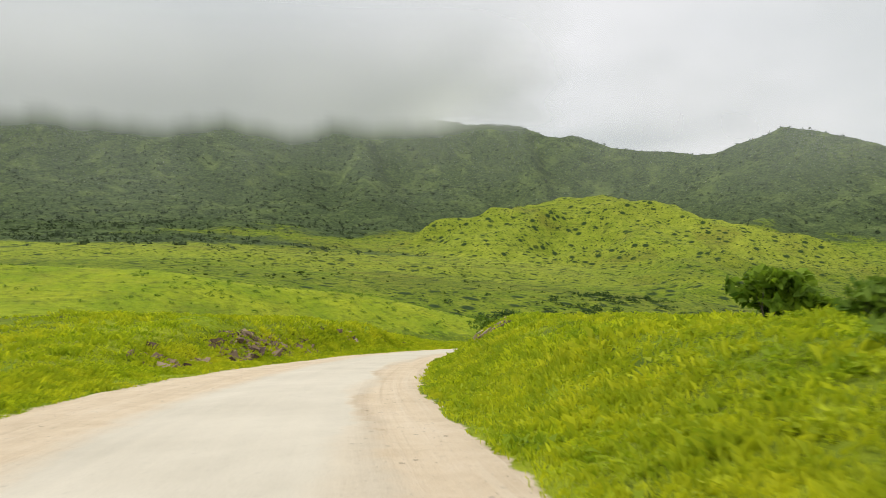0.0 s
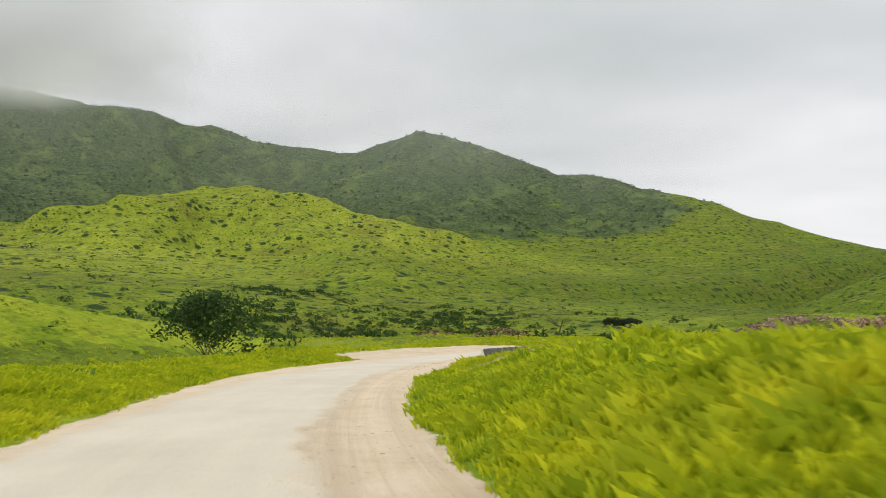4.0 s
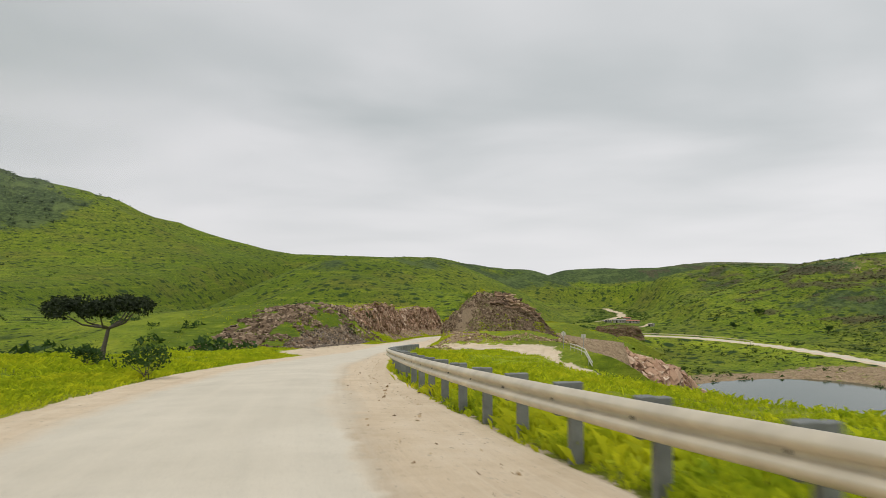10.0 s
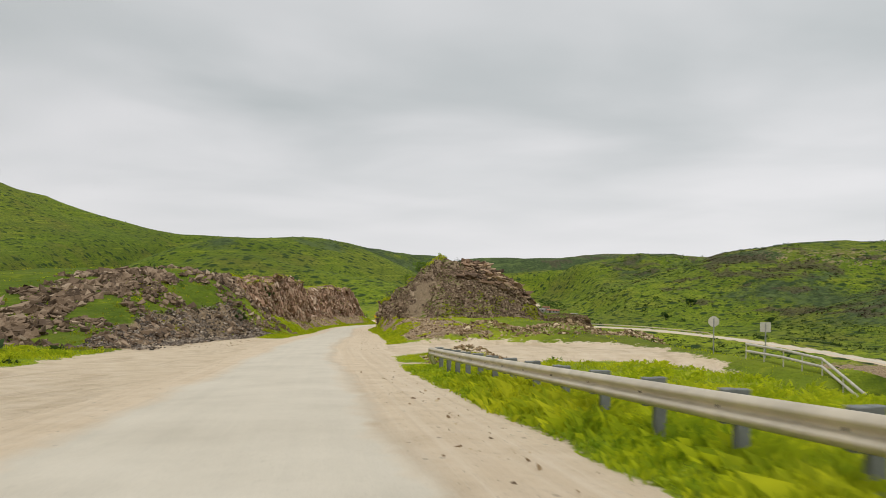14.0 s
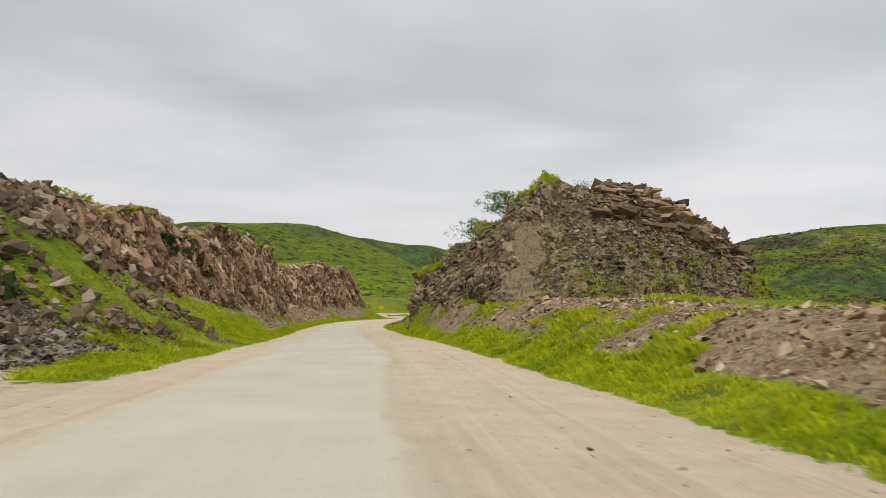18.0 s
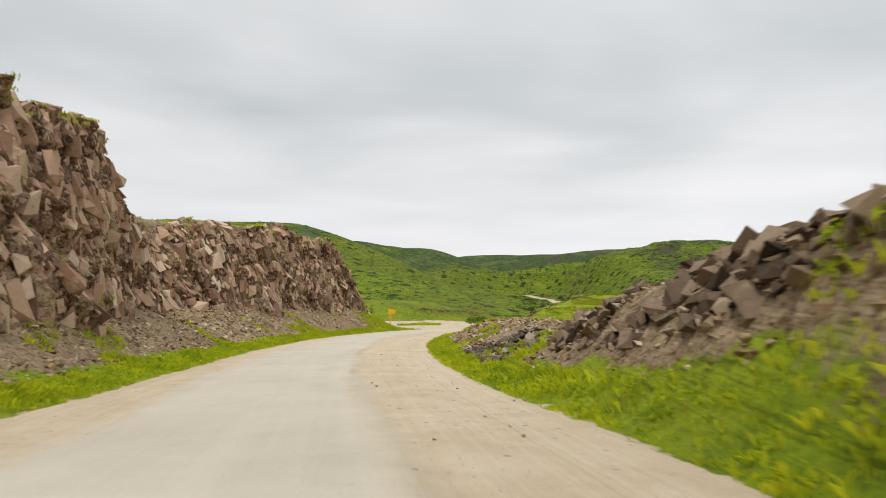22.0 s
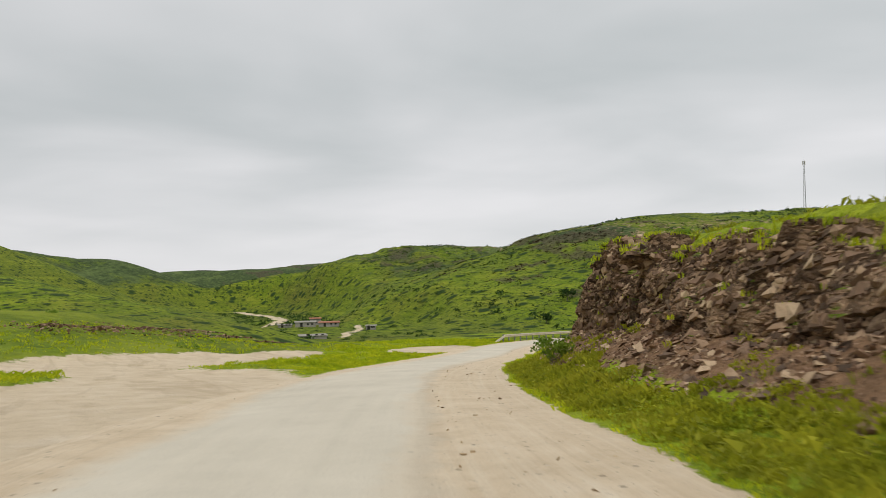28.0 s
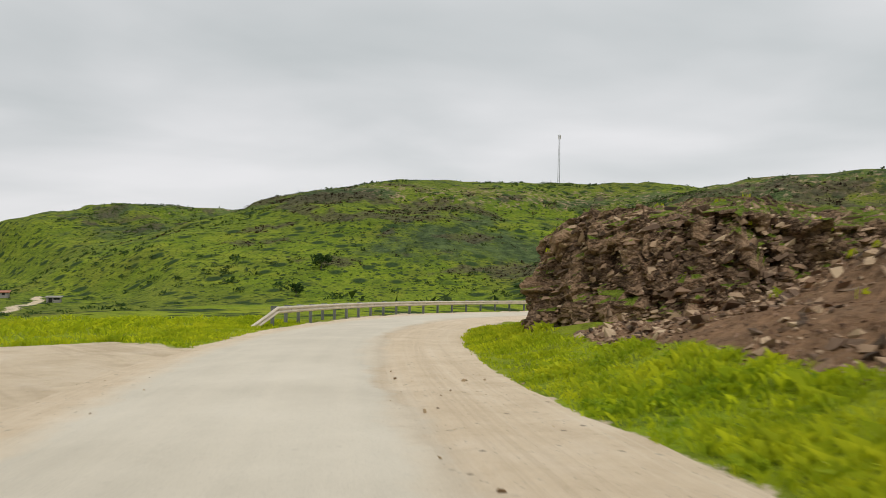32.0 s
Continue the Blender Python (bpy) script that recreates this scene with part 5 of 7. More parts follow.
    P[..., 2] += 0.35 * (blocks(arc / 1.3, 0 * arc, 405) - 0.5) * smooth(0.9, 1.0, W) * side + 0.3 * fbm(P[..., 0] / 2, P[..., 1] / 2, 406, 3) * smooth(0, 0.4, k[..., 0])
    tone = 0.5 * blocks(arc / 1.0 + 0.3 * up, up / 0.9, 402, True) + 0.5 * blocks(arc / 0.42, up / 0.36, 403, True)
    # one pale smooth slab at the corner
    pale = smooth(0.9, 0.5, np.abs(S * 60 - 33.0 + 2.2 * W + 0.8 * fbm(up / 1.5, 0 * up, 408, 2)) / 1.2) * smooth(0.1, 0.2, W) * smooth(0.72, 0.6, W)
    tone = np.maximum(tone, 0.85 * pale)
    at = (2.0, 133.0, -11.5)
    root = empty("rock_hill", at, "brown rock hill standing between two roads", "rock hill")
    for a in range(0, n - 1, 47):
        q = P[a:min(a + 48, n)] - np.array(at)
        part("rock_face", mesh_from("rock_face", q.reshape(-1, 3), grid_faces(*q.shape[:2]), M_ROCK, False, {"tone": tone[a:min(a + 48, n)]}), M_ROCK, root)
    rng = np.random.default_rng(440)
    q, nv, i = face_samples(P, 9500, rng, (V < 0.63) * (west + north + 0.02) * (S < 0.6) * (1 - 0.96 * pale))
    nv = nv * np.sign((nv * out.reshape(-1, 3)[i]).sum(1))[:, None]
    add_blocks(root, q, nv, sizes(rng, len(q), 0.13, 0.5, 2.0), (0.75, 1.0, 0.6), "brown", 441, -24, 0.16, 0.2, singles=150)
    # shards of slate strewn over the south slope, and the proud beds of its second top
    q, nv, i = face_samples(P, 9000, rng, (V < 0.72) * (S > 0.56) * (1 - 0.93 * pale) * (0.12 + smooth(0.35, 0.6, 0.5 + 0.5 * fbm(P[..., 0] / 2.4 + 0.7 * P[..., 2], P[..., 2] / 3.0, 442, 3))))
    nv = nv * np.sign((nv * out.reshape(-1, 3)[i]).sum(1))[:, None]
    add_blocks(root, q, nv, sizes(rng, len(q), 0.10, 0.42, 2.0), (1.0, 0.6, 0.45), "brown", 443, -25, 0.35, 0.3, singles=60)
    q, nv, i = face_samples(P, 700, rng, (W > 0.7) * (V < 0.76) * (S > 0.62) * (S < 0.93))
    nv = nv * np.sign((nv * out.reshape(-1, 3)[i]).sum(1))[:, None]
    add_blocks(root, q, nv, sizes(rng, len(q), 0.25, 1.1, 2.0), (1.2, 0.4, 0.7), "dark", 444, -20, 0.12, 0.45, singles=90)
    RIM.append((P[(V > 0.63) & (V < 0.98) & (S < 0.56)], 0.95, 0.32))
    RIM.append((P[(V > 0.74) & (S >= 0.56)], 0.1, 0.18))
    south = (S > 0.58) & (W < 0.55) & (V < 0.7) & (fbm(P[..., 0] / 2.5, P[..., 2] / 1.2, 407, 3) > 0.15)
    RIM.append((P[south], 0.5, 0.2))
    return P[V > 0.55]


KNOB = rock_knob()


def on_knob(x, y):
    """The knob's surface nearest to a place."""
    i = np.argmin((KNOB[:, 0] - x) ** 2 + (KNOB[:, 1] - y) ** 2)
    return tuple(float(c) for c in KNOB[i] - np.array((0, 0, 0.12)))

rock_hill("rock_outcrop", (48.3, 300.0, -27.8), (10.8, 8.0), 6.4, M_DARK, 600, "dark shattered rock outcrop above a grassy bank", lambda a: 0.8 + 0 * a, 30, square=3.2, grassy=0.03, brow=0.86, blocky=(13000, 0.07, 0.30, (1.1, 0.6, 0.5), "dark"))
rock_hill("quarry_face", (36, 171, -35), (30, 12), 20, M_RED, 700, "reddish quarry face dropping to a pond", lambda a: 0.3 + 0.5 * smooth(0, 0.8, -np.sin(a)), 44, (-10, 2), blocky=(3500, 0.7, 2.6, (0.8, 1.0, 0.7), "red"))


def build_cloud():
    """Low cloud that hides the top of the mountain; it thins out along its lower and upper edge. A faint veil below
    stands in for distance haze.
    """
    b = np.radians(np.linspace(24, 140, 150))
    h = np.linspace(15, 420, 70)
    B, Z = np.meshgrid(b, h, indexing="ij")
    rad = 930 + 25 * vnoise(B * 9, Z / 120, 55)
    x, y = 100 - rad * np.sin(B), -110 + rad * np.cos(B)
    edge = 9 * fbm(B * 14, Z / 240, 56, 4)
    thick = smooth(152, 196, Z + edge) * smooth(400, 200, Z) * smooth(64, 78, np.degrees(B) + 2.5 * fbm(B * 8, Z / 60, 57, 3))
    # a faint cloud-coloured veil added below it, in place of distance haze
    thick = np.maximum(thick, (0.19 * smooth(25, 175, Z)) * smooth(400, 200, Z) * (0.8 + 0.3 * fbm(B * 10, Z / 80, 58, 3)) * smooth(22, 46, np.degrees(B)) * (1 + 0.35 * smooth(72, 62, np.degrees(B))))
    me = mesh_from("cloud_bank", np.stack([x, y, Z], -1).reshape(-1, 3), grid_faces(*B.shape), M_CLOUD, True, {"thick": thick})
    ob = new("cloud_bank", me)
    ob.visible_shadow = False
    tagged(ob, "low grey cloud hiding the mountain top, with a faint haze veil added below", "cloud", "", "structure")


def m_cloud(nt, bsdf):
    k = Kit(nt, bsdf)
    k.done((0.93, 0.93, 0.95), 1.0, None, 0.0)
    tl = nt.nodes.new("ShaderNodeBsdfTranslucent")
    tl.inputs[0].default_value = (0.93, 0.93, 0.95, 1)
    ad = nt.nodes.new("ShaderNodeMixShader")
    ad.inputs[0].default_value = 0.5
    nt.links.new(bsdf.outputs[0], ad.inputs[1])
    nt.links.new(tl.outputs[0], ad.inputs[2])
    tp = nt.nodes.new("ShaderNodeBsdfTransparent")
    ms = nt.nodes.new("ShaderNodeMixShader")
    nt.links.new(k.attr("thick"), ms.inputs[0])
    nt.links.new(tp.outputs[0], ms.inputs[1])
    nt.links.new(ad.outputs[0], ms.inputs[2])
    out = [n for n in nt.nodes if n.type == "OUTPUT_MATERIAL"][0]
    nt.links.new(ms.outputs[0], out.inputs[0])


M_CLOUD = material("low_cloud", m_cloud)
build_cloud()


# ---------------------------------------------------------------- stones and heaps of rubble
def stone_mesh(seed, flat=0.45):
    """An angular broken stone, about one metre across."""
    rng = random.Random(seed)
    bm = bmesh.new()
    for _ in range(8):
        v = Vector((rng.gauss(0, 1), rng.gauss(0, 1), rng.gauss(0, 1))).normalized()
        bm.verts.new((v.x * 0.55, v.y * 0.42, v.z * flat * 0.6))
    res = bmesh.ops.convex_hull(bm, input=bm.verts)
    bmesh.ops.delete(bm, geom=[g for g in res["geom_interior"] if isinstance(g, bmesh.types.BMVert)], context="VERTS")
    me = bpy.data.meshes.new("stone")
    bm.to_mesh(me)
    bm.free()
    me.materials.append(M_PIECE)
    return me


STONES = [stone_mesh(i, 0.16 + 0.09 * (i % 4)) for i in range(12)]
STONE_SETS = {False: (STONES, M_STONE)}
for key, one, many in ((True, M_SLATE_PIECE, M_SLATE), ("umber", M_UMBER_PIECE, M_UMBER)):
    STONE_SETS[key] = ([me.copy() for me in STONES], many)
    for me in STONE_SETS[key][0]:
        me.materials.clear()
        me.materials.append(one)
STONE_DATA = []
for me in STONES:
    v = np.array([tuple(p.co) for p in me.vertices])
    f = np.array([list(p.vertices) for p in me.polygons if len(p.vertices) == 3])
    STONE_DATA.append((v, f))


def turned(rng, n, tip=0.5):
    """n random turns, mostly about the upright."""
    a, b, c = rng.uniform(0, 2 * np.pi, n), rng.normal(0, tip, n), rng.normal(0, tip, n)
    ca, sa, cb, sb, cc, sc = np.cos(a), np.sin(a), np.cos(b), np.sin(b), np.cos(c), np.sin(c)
    z, o = np.zeros(n), np.ones(n)
    A = np.stack([np.stack([ca, -sa, z], -1), np.stack([sa, ca, z], -1), np.stack([z, z, o], -1)], -2)
    B = np.stack([np.stack([o, z, z], -1), np.stack([z, cb, -sb], -1), np.stack([z, sb, cb], -1)], -2)
    C = np.stack([np.stack([cc, z, sc], -1), np.stack([z, o, z], -1), np.stack([-sc, z, cc], -1)], -2)
    return A @ B @ C


def heap(name, label, at, x, y, z, size, seed, singles=160, sink=0.25, tip=0.5, dark=False):
    """A thing of many stones: the largest as pieces of their own, the rest joined."""
    rng = np.random.default_rng(seed)
    n = len(x)
    R = turned(rng, n, tip)
    root = empty(name, at, label, "rubble")
    order = np.argsort(-size)
    kind = rng.integers(0, len(STONES), n)
    for i in order[:singles]:
        ob = new("stone", STONE_SETS[dark][0][kind[i]])
        ob.parent = root
        m = Matrix([list(r) for r in R[i] * size[i]]).to_4x4()
        m.translation = Vector((x[i] - at[0], y[i] - at[1], z[i] + (0.22 - sink) * size[i] - at[2]))
        ob.matrix_basis = m
    V, F, base = [], [], 0
    for i in order[singles:]:
        v, f = STONE_DATA[kind[i]]
        V.append(v @ (R[i] * size[i]).T + (x[i], y[i], z[i] + (0.22 - sink) * size[i]) - np.array(at))
        F.append(f + base)
        base += len(v)
    if V:
        ob = part("rubble", mesh_from("rubble", np.concatenate(V), np.concatenate(F), STONE_SETS[dark][1]), None, root)
        tagged(ob, "", "", "", "stuff")
    return root


def road_heap(name, label, u0, u1, o0, o1, side, count, s0, s1, seed, singles=160, lift=None, dark=False, back=None):
    """Stones strewn along the road, o0 to o1 metres outside its edge."""
    rng = np.random.default_rng(seed)
    u, o = rng.uniform(u0, u1, count), rng.uniform(o0, o1, count)
    left, right = road_half(u)
    if back is not None:
        o = o + keyed(back, u)
    d = side * (np.where(side < 0, left, right) + o)
    P, R = road_at(u)
    x, y = P[:, 0] + R[:, 0] * d, P[:, 1] + R[:, 1] * d
    keep = fbm(x / 3.5, y / 3.5, seed % 97, 3) > -0.55
    u, o, d, x, y = u[keep], o[keep], d[keep], x[keep], y[keep]
    z = land(x, y, u, d)
    if lift is not None:
        z = z + lift(u, o)
    size = s0 * (s1 / s0) ** (rng.uniform(0, 1, len(x)) ** 2.6)
    at = road_at(np.array([(u0 + u1) / 2]))
    dm = side * (4 + (o0 + o1) / 2)
    cx, cy = at[0][0, 0] + at[1][0, 0] * dm, at[0][0, 1] + at[1][0, 1] * dm
    return heap(name, label, (float(cx), float(cy), float(land(np.array([cx]), np.array([cy]))[0])), x, y, z, size, seed, singles, dark=dark)


def ring_heap(name, label, at, r0, r1, a0, a1, count, s0, s1, seed, profile, singles=160, dark=False):
    rng = np.random.default_rng(seed)
    a, r = radians(a0) + radians(a1 - a0) * rng.uniform(0, 1, count), r0 + (r1 - r0) * rng.uniform(0, 1, count)
    x, y = at[0] + np.cos(a) * r, at[1] + np.sin(a) * r
    z = np.maximum(land(x, y), at[2] + profile(r))
    size = s0 * (s1 / s0) ** (rng.uniform(0, 1, count) ** 2.4)
    return heap(name, label, at, x, y, z, size, seed, singles, dark=dark)


road_heap("rubble_bank", "bank of broken brown stone slabs beside the road", 22.2, 27.1, 1.2, 8.8, 1, 19000, 0.13, 0.42, 901, 295)
road_heap("rubble_bank", "scree of pale and brown stones below a rock hill", 18.2, 22.4, 1.5, 8.5, 1, 11000, 0.11, 0.5, 902, 260)
road_heap("rubble_talus", "grey stone talus at the foot of a red rock face", 22.3, 27.3, 1.7, 6.0, -1, 10000, 0.13, 0.45, 903, 260)
road_heap("rubble_talus", "dark stone debris below a broken rock face", 27.3, 30.9, 1.6, 5.4, 1, 4500, 0.08, 0.36, 904, 240, None, "umber")
road_heap("rubble_bank", "bank of reddish-brown shattered stones", 30.7, 33.4, 2.4, 9.5, 1, 9000, 0.04, 0.2, 905, 240, None, "umber")
road_heap("rocky_bank", "large pale boulders in an overgrown bank", 2.9, 4.2, 2.0, 4.0, 1, 60, 0.4, 1.0, 907, 50)
road_heap("dirt_mound", "tan dirt mound strewn with small stones", 6.0, 8.2, 1.2, 11.0, 1, 5200, 0.04, 0.26, 908, 160)
road_heap("scattered_stones", "scattered stones on a grassy slope", 17.6, 21.5, 1.5, 9.0, -1, 700, 0.08, 0.4, 909, 90)
road_heap("rubble_heap", "heap of dark grey quarry rubble below a rocky hill", 17.4, 19.75, -7.0, -1.6, -1, 8000, 0.10, 0.5, 910, 290, lambda u, o: 0.12 + 0 * u, True, SETBACK)
ring_heap("rubble_heap", "low pile of reddish dirt and stones on the verge", (-9, -33, 4.2), 0.3, 4.2, 0, 360, 420, 0.12, 0.6, 911, lambda r: np.clip(0.9 - 0.2 * r, 0, 1), 80, "umber")
ring_heap("rubble_heap", "low pile of reddish dirt and stones on the verge", (-19, -36, 3.6), 0.3, 3.2, 0, 360, 300, 0.12, 0.7, 912, lambda r: np.clip(0.8 - 0.22 * r, 0, 1), 80, "umber")
for cx, cy, sd in ((-11, 304, 921), (-7, 309, 922), (-3, 315, 923), (1, 320, 924), (6, 326, 925), (12, 331, 926)):
    cz = float(land(np.array([float(cx)]), np.array([float(cy)]))[0])
    ring_heap("rubble_heap", "low reddish-brown spoil heap beyond a dirt lot", (cx, cy, cz - 0.15), 0.2, 4.5, 0, 360, 600, 0.08, 0.5, sd, lambda r: np.clip(0.62 - 0.14 * r, 0, 2), 60, "umber")
road_heap("rubble_heap", "low pile of reddish earth and stones at a guardrail's end", 16.15, 16.55, 1.2, 5.5, 1, 900, 0.06, 0.4, 918, 120, lambda u, o: 0.5 * np.clip(1 - ((u - 16.35) / 0.2) ** 2, 0, 1) * np.clip(1 - ((o - 3.3) / 2.2) ** 2, 0, 1))
road_heap("rubble_heap", "small heap of dark slate rubble on the verge", 23.35, 23.75, 0.9, 3.4, 1, 700, 0.08, 0.45, 919, 120, lambda u, o: 0.4 * np.clip(1 - ((u - 23.55) / 0.2) ** 2, 0, 1), True)
road_heap("rubble_mound", "low mound of broken stones beyond a dirt lot", 18.1, 18.7, 6.0, 24.0, 1, 2800, 0.12, 0.7, 917, 160, lambda u, o: 0.9 * np.sin(np.clip((u - 18.1) / 0.6, 0, 1) * 3.14) * (0.6 + 0.4 * np.sin(o * 0.9)))


def bank_blocks(name, label, u0, u1, o0, o1, side, count, s0, s1, shape, tone, seed, singles=120, dip=0.0, bar=-0.2, wild=0.3, back=None, proud=0.4):
    """Angular rocks bedded in a slope beside the road."""
    rng = np.random.default_rng(seed)
    u, o = rng.uniform(u0, u1, count), rng.uniform(o0, o1, count)
    left, right = road_half(u)
    if back is not None:
        o = o + keyed(back, u)
    d = side * (np.where(side < 0, left, right) + o)
    P, R = road_at(u)
    x, y = P[:, 0] + R[:, 0] * d, P[:, 1] + R[:, 1] * d
    keep = fbm(x / 4.0, y / 4.0, seed % 97, 3) > bar
    x, y = x[keep], y[keep]
    z, e = land(x, y), 0.8
    nv = np.stack([land(x - e, y) - land(x + e, y), land(x, y - e) - land(x, y + e), 2 * e + 0 * x], -1)
    root = empty(name, (float(x.mean()), float(y.mean()), float(z.mean())), label, "rocks")
    add_blocks(root, np.stack([x, y, z], -1), nv, sizes(rng, len(x), s0, s1), shape, tone, seed + 1, dip, wild, proud, singles)
    return root


bank_blocks("rocky_crest", "broken brown rock beds along the crest of a grassy hill", 17.0, 20.55, 2.4, 10.0, -1, 7000, 0.12, 0.8, (1.2, 0.9, 0.5), "brown", 930, 150, 10, -0.35, back=SETBACK)
bank_blocks("rock_ledge", "steep brown rock ledge breaking out of a grassy hill", 20.0, 20.6, 6.6, 11.0, -1, 1900, 0.13, 0.7, (1.0, 0.8, 0.6), "brown", 932, 110, 15, -0.6)
bank_blocks("rocky_bank", "weathered brown rock ledge in a low grassy bank", 2.2, 5.0, 1.3, 3.2, -1, 1100, 0.15, 0.5, (1.2, 0.9, 0.7), "brown", 936, 120, 5, 0.0, 0.25, None, 0.2)
bank_blocks("rock_slab_outcrop", "pale jointed rock slabs showing in an overgrown bank", 2.48, 2.78, 2.0, 3.2, 1, 46, 0.3, 0.6, (0.8, 1.2, 0.3), "pale", 938, 46, 28, -0.9, 0.04, None, 0.3)
bank_blocks("bedded_rock_bank", "brown bedded rock slabs dipping towards the road", 21.9, 23.2, 1.8, 6.8, 1, 4200, 0.13, 0.48, (1.3, 0.6, 0.6), "brown", 940, 140, -22, -0.6, 0.16, None, 0.5)
bank_blocks("shattered_bank", "reddish-brown crumbling rock and earth bank", 30.85, 33.3, 2.6, 9.0, 1, 9000, 0.045, 0.24, (1.3, 0.8, 0.45), "dark", 942, 130, 8, -0.45)
bank_blocks("rock_talus", "dark broken stones lying below a rock face", 27.4, 30.8, 1.9, 5.2, 1, 5200, 0.05, 0.24, (1.2, 0.9, 0.4), "dark", 944, 130, 0, -0.15)
bank_blocks("half_buried_rock", "weathered rocks half buried in a grassy slope", 17.4, 20.6, -5.0, 4.5, -1, 5600, 0.09, 0.55, (1.1, 0.9, 0.6), "brown", 934, 110, 0, -0.15, back=SETBACK, proud=0.7)
# loose stones on the bare shoulders
road_heap("loose_gravel", "small dark stones lying on the dirt shoulder", 6.6, 15.8, -1.9, 0.2, 1, 1700, 0.025, 0.15, 913, 90)
road_heap("loose_gravel", "small dark stones lying on the dirt shoulder", 17, 33, -2.6, 0.1, 1, 2000, 0.025, 0.14, 914, 90)
road_heap("loose_gravel", "small dark stones lying on the dirt shoulder", 9, 33, -1.5, 0.2, -1, 900, 0.02, 0.09, 915, 60)


# ---------------------------------------------------------------- plants
def blades(name, x, y, z, h, n, spread, width, mat, seed, label, lean=0.5):
    """Tufts of bent blades, n to a tuft."""
    rng = np.random.default_rng(seed)
    m = len(x) * n
    X, Y, Z, Hh = (np.repeat(v, n) for v in (x, y, z, h))
    a = rng.uniform(0, 2 * np.pi, m)
    r = spread * np.sqrt(rng.uniform(0, 1, m))
    X, Y = X + r * np.cos(a), Y + r * np.sin(a)
    Hh = Hh * rng.uniform(0.55, 1.15, m)
    b = rng.uniform(0, 2 * np.pi, m)
    l = Hh * lean * rng.uniform(0.2, 1.3, m)
    dx, dy = np.cos(b) * l, np.sin(b) * l
    w = width * rng.uniform(0.6, 1.3, m) * (0.6 + 0.6 * Hh / Hh.mean())
    c = b + np.pi / 2 + rng.normal(0, 0.4, m)
    wx, wy = np.cos(c) * w, np.sin(c) * w
    V = np.empty((m, 4, 3), np.float32)
    V[:, 0] = np.stack([X - wx, Y - wy, Z - 0.05], -1)
    V[:, 1] = np.stack([X + wx, Y + wy, Z - 0.05], -1)
    V[:, 2] = np.stack([X - 0.7 * wx + dx * 0.3, Y - 0.7 * wy + dy * 0.3, Z + Hh * 0.62], -1)
    V[:, 3] = np.stack([X + dx, Y + dy, Z + Hh * rng.uniform(0.7, 1.0, m)], -1)
    F = np.array([(0, 1, 2), (1, 3, 2)])[None] + 4 * np.arange(m)[:, None, None]
    me = mesh_from(name, V.reshape(-1, 3), F.reshape(-1, 3), mat)
    return tagged(new(name, me), label, "grass", "", "stuff")


def verge_points(count, o0, o1, side, seed, u0=-1.5, u1=34.5, power=1.4):
    rng = np.random.default_rng(seed)
    u = rng.uniform(u0, u1, count)
    o = o0 + (o1 - o0) * rng.uniform(0, 1, count) ** power
    left, right = road_half(u)
    d = side * (np.where(side < 0, left, right) + o)
    P, R = road_at(u)
    x, y = P[:, 0] + R[:, 0] * d, P[:, 1] + R[:, 1] * d
    b = bare(x, y, u, d)
    td, tz = polyline_near(x, y, TRACK)
    lc, rc = keyed(LEFT_CUT, u), keyed(RIGHT_CUT, u)
    ok = (b < 0.25 + 0.3 * rng.uniform(0, 1, count)) & ~((td < 2.9) & (d > 3))
    ok &= ~((d < 0) & (lc > 0.8) & (u > 20.35) & (o > keyed(SETBACK, u) * 0.85) & (o < keyed(SETBACK, u) + 3.6) & (rng.uniform(0, 1, count) < 0.93))
    ok &= ~((d < 0) & (u > 17.2) & (u < 20.6) & (o > keyed(SETBACK, u) - 7) & (rng.uniform(0, 1, count) < 0.72 + 0.4 * fbm(x / 2.2, y / 2.2, 83, 3)))
    ok &= ~((d > 0) & (rc > 0.8) & (o > 2.6) & (o < 7.4) & (rng.uniform(0, 1, count) < 0.85))
    thin = ((d < 0) & (u > 17.4) & (u < 19.7) & (o > keyed(SETBACK, u) - 7) & (o < keyed(SETBACK, u) - 1.8)) | ((d > 0) & (((u > 22.3) & (u < 27.0) & (o > 1.2)) | ((u > 17.6) & (u < 20.8) & (o > 1.5)) | ((u > 27.3) & (u < 30.8) & (o > 1.9)) | ((u > 6.0) & (u < 8.2) & (o > 1.0 + keyed([(6.2, 0.0), (7.0, 1.2), (8, 2.0)], u)) & (o < 12)) | ((u > 17.4) & (u < 18)) | ((u > 30.7) & (o > 2.6) & (o < 11)))) | ((d < 0) & (u > 22) & (u < 27) & (o > 1.6))
    bar = np.where((u > 27.3) & (u < 30.8), -0.1, np.where((u > 22) & (u < 26.5) & (d > 0), 0.35, 0.55))
    ok &= ~(thin & (fbm(x / 2.6, y / 2.6, 77, 3) < bar))
    ok &= ~((d > 0) & (u >= 20.8) & (u < 22.4) & (o > 0.8) & (fbm(x / 2.6, y / 2.6, 79, 3) < 0.05))
    return u[ok], d[ok], o[ok], x[ok], y[ok]


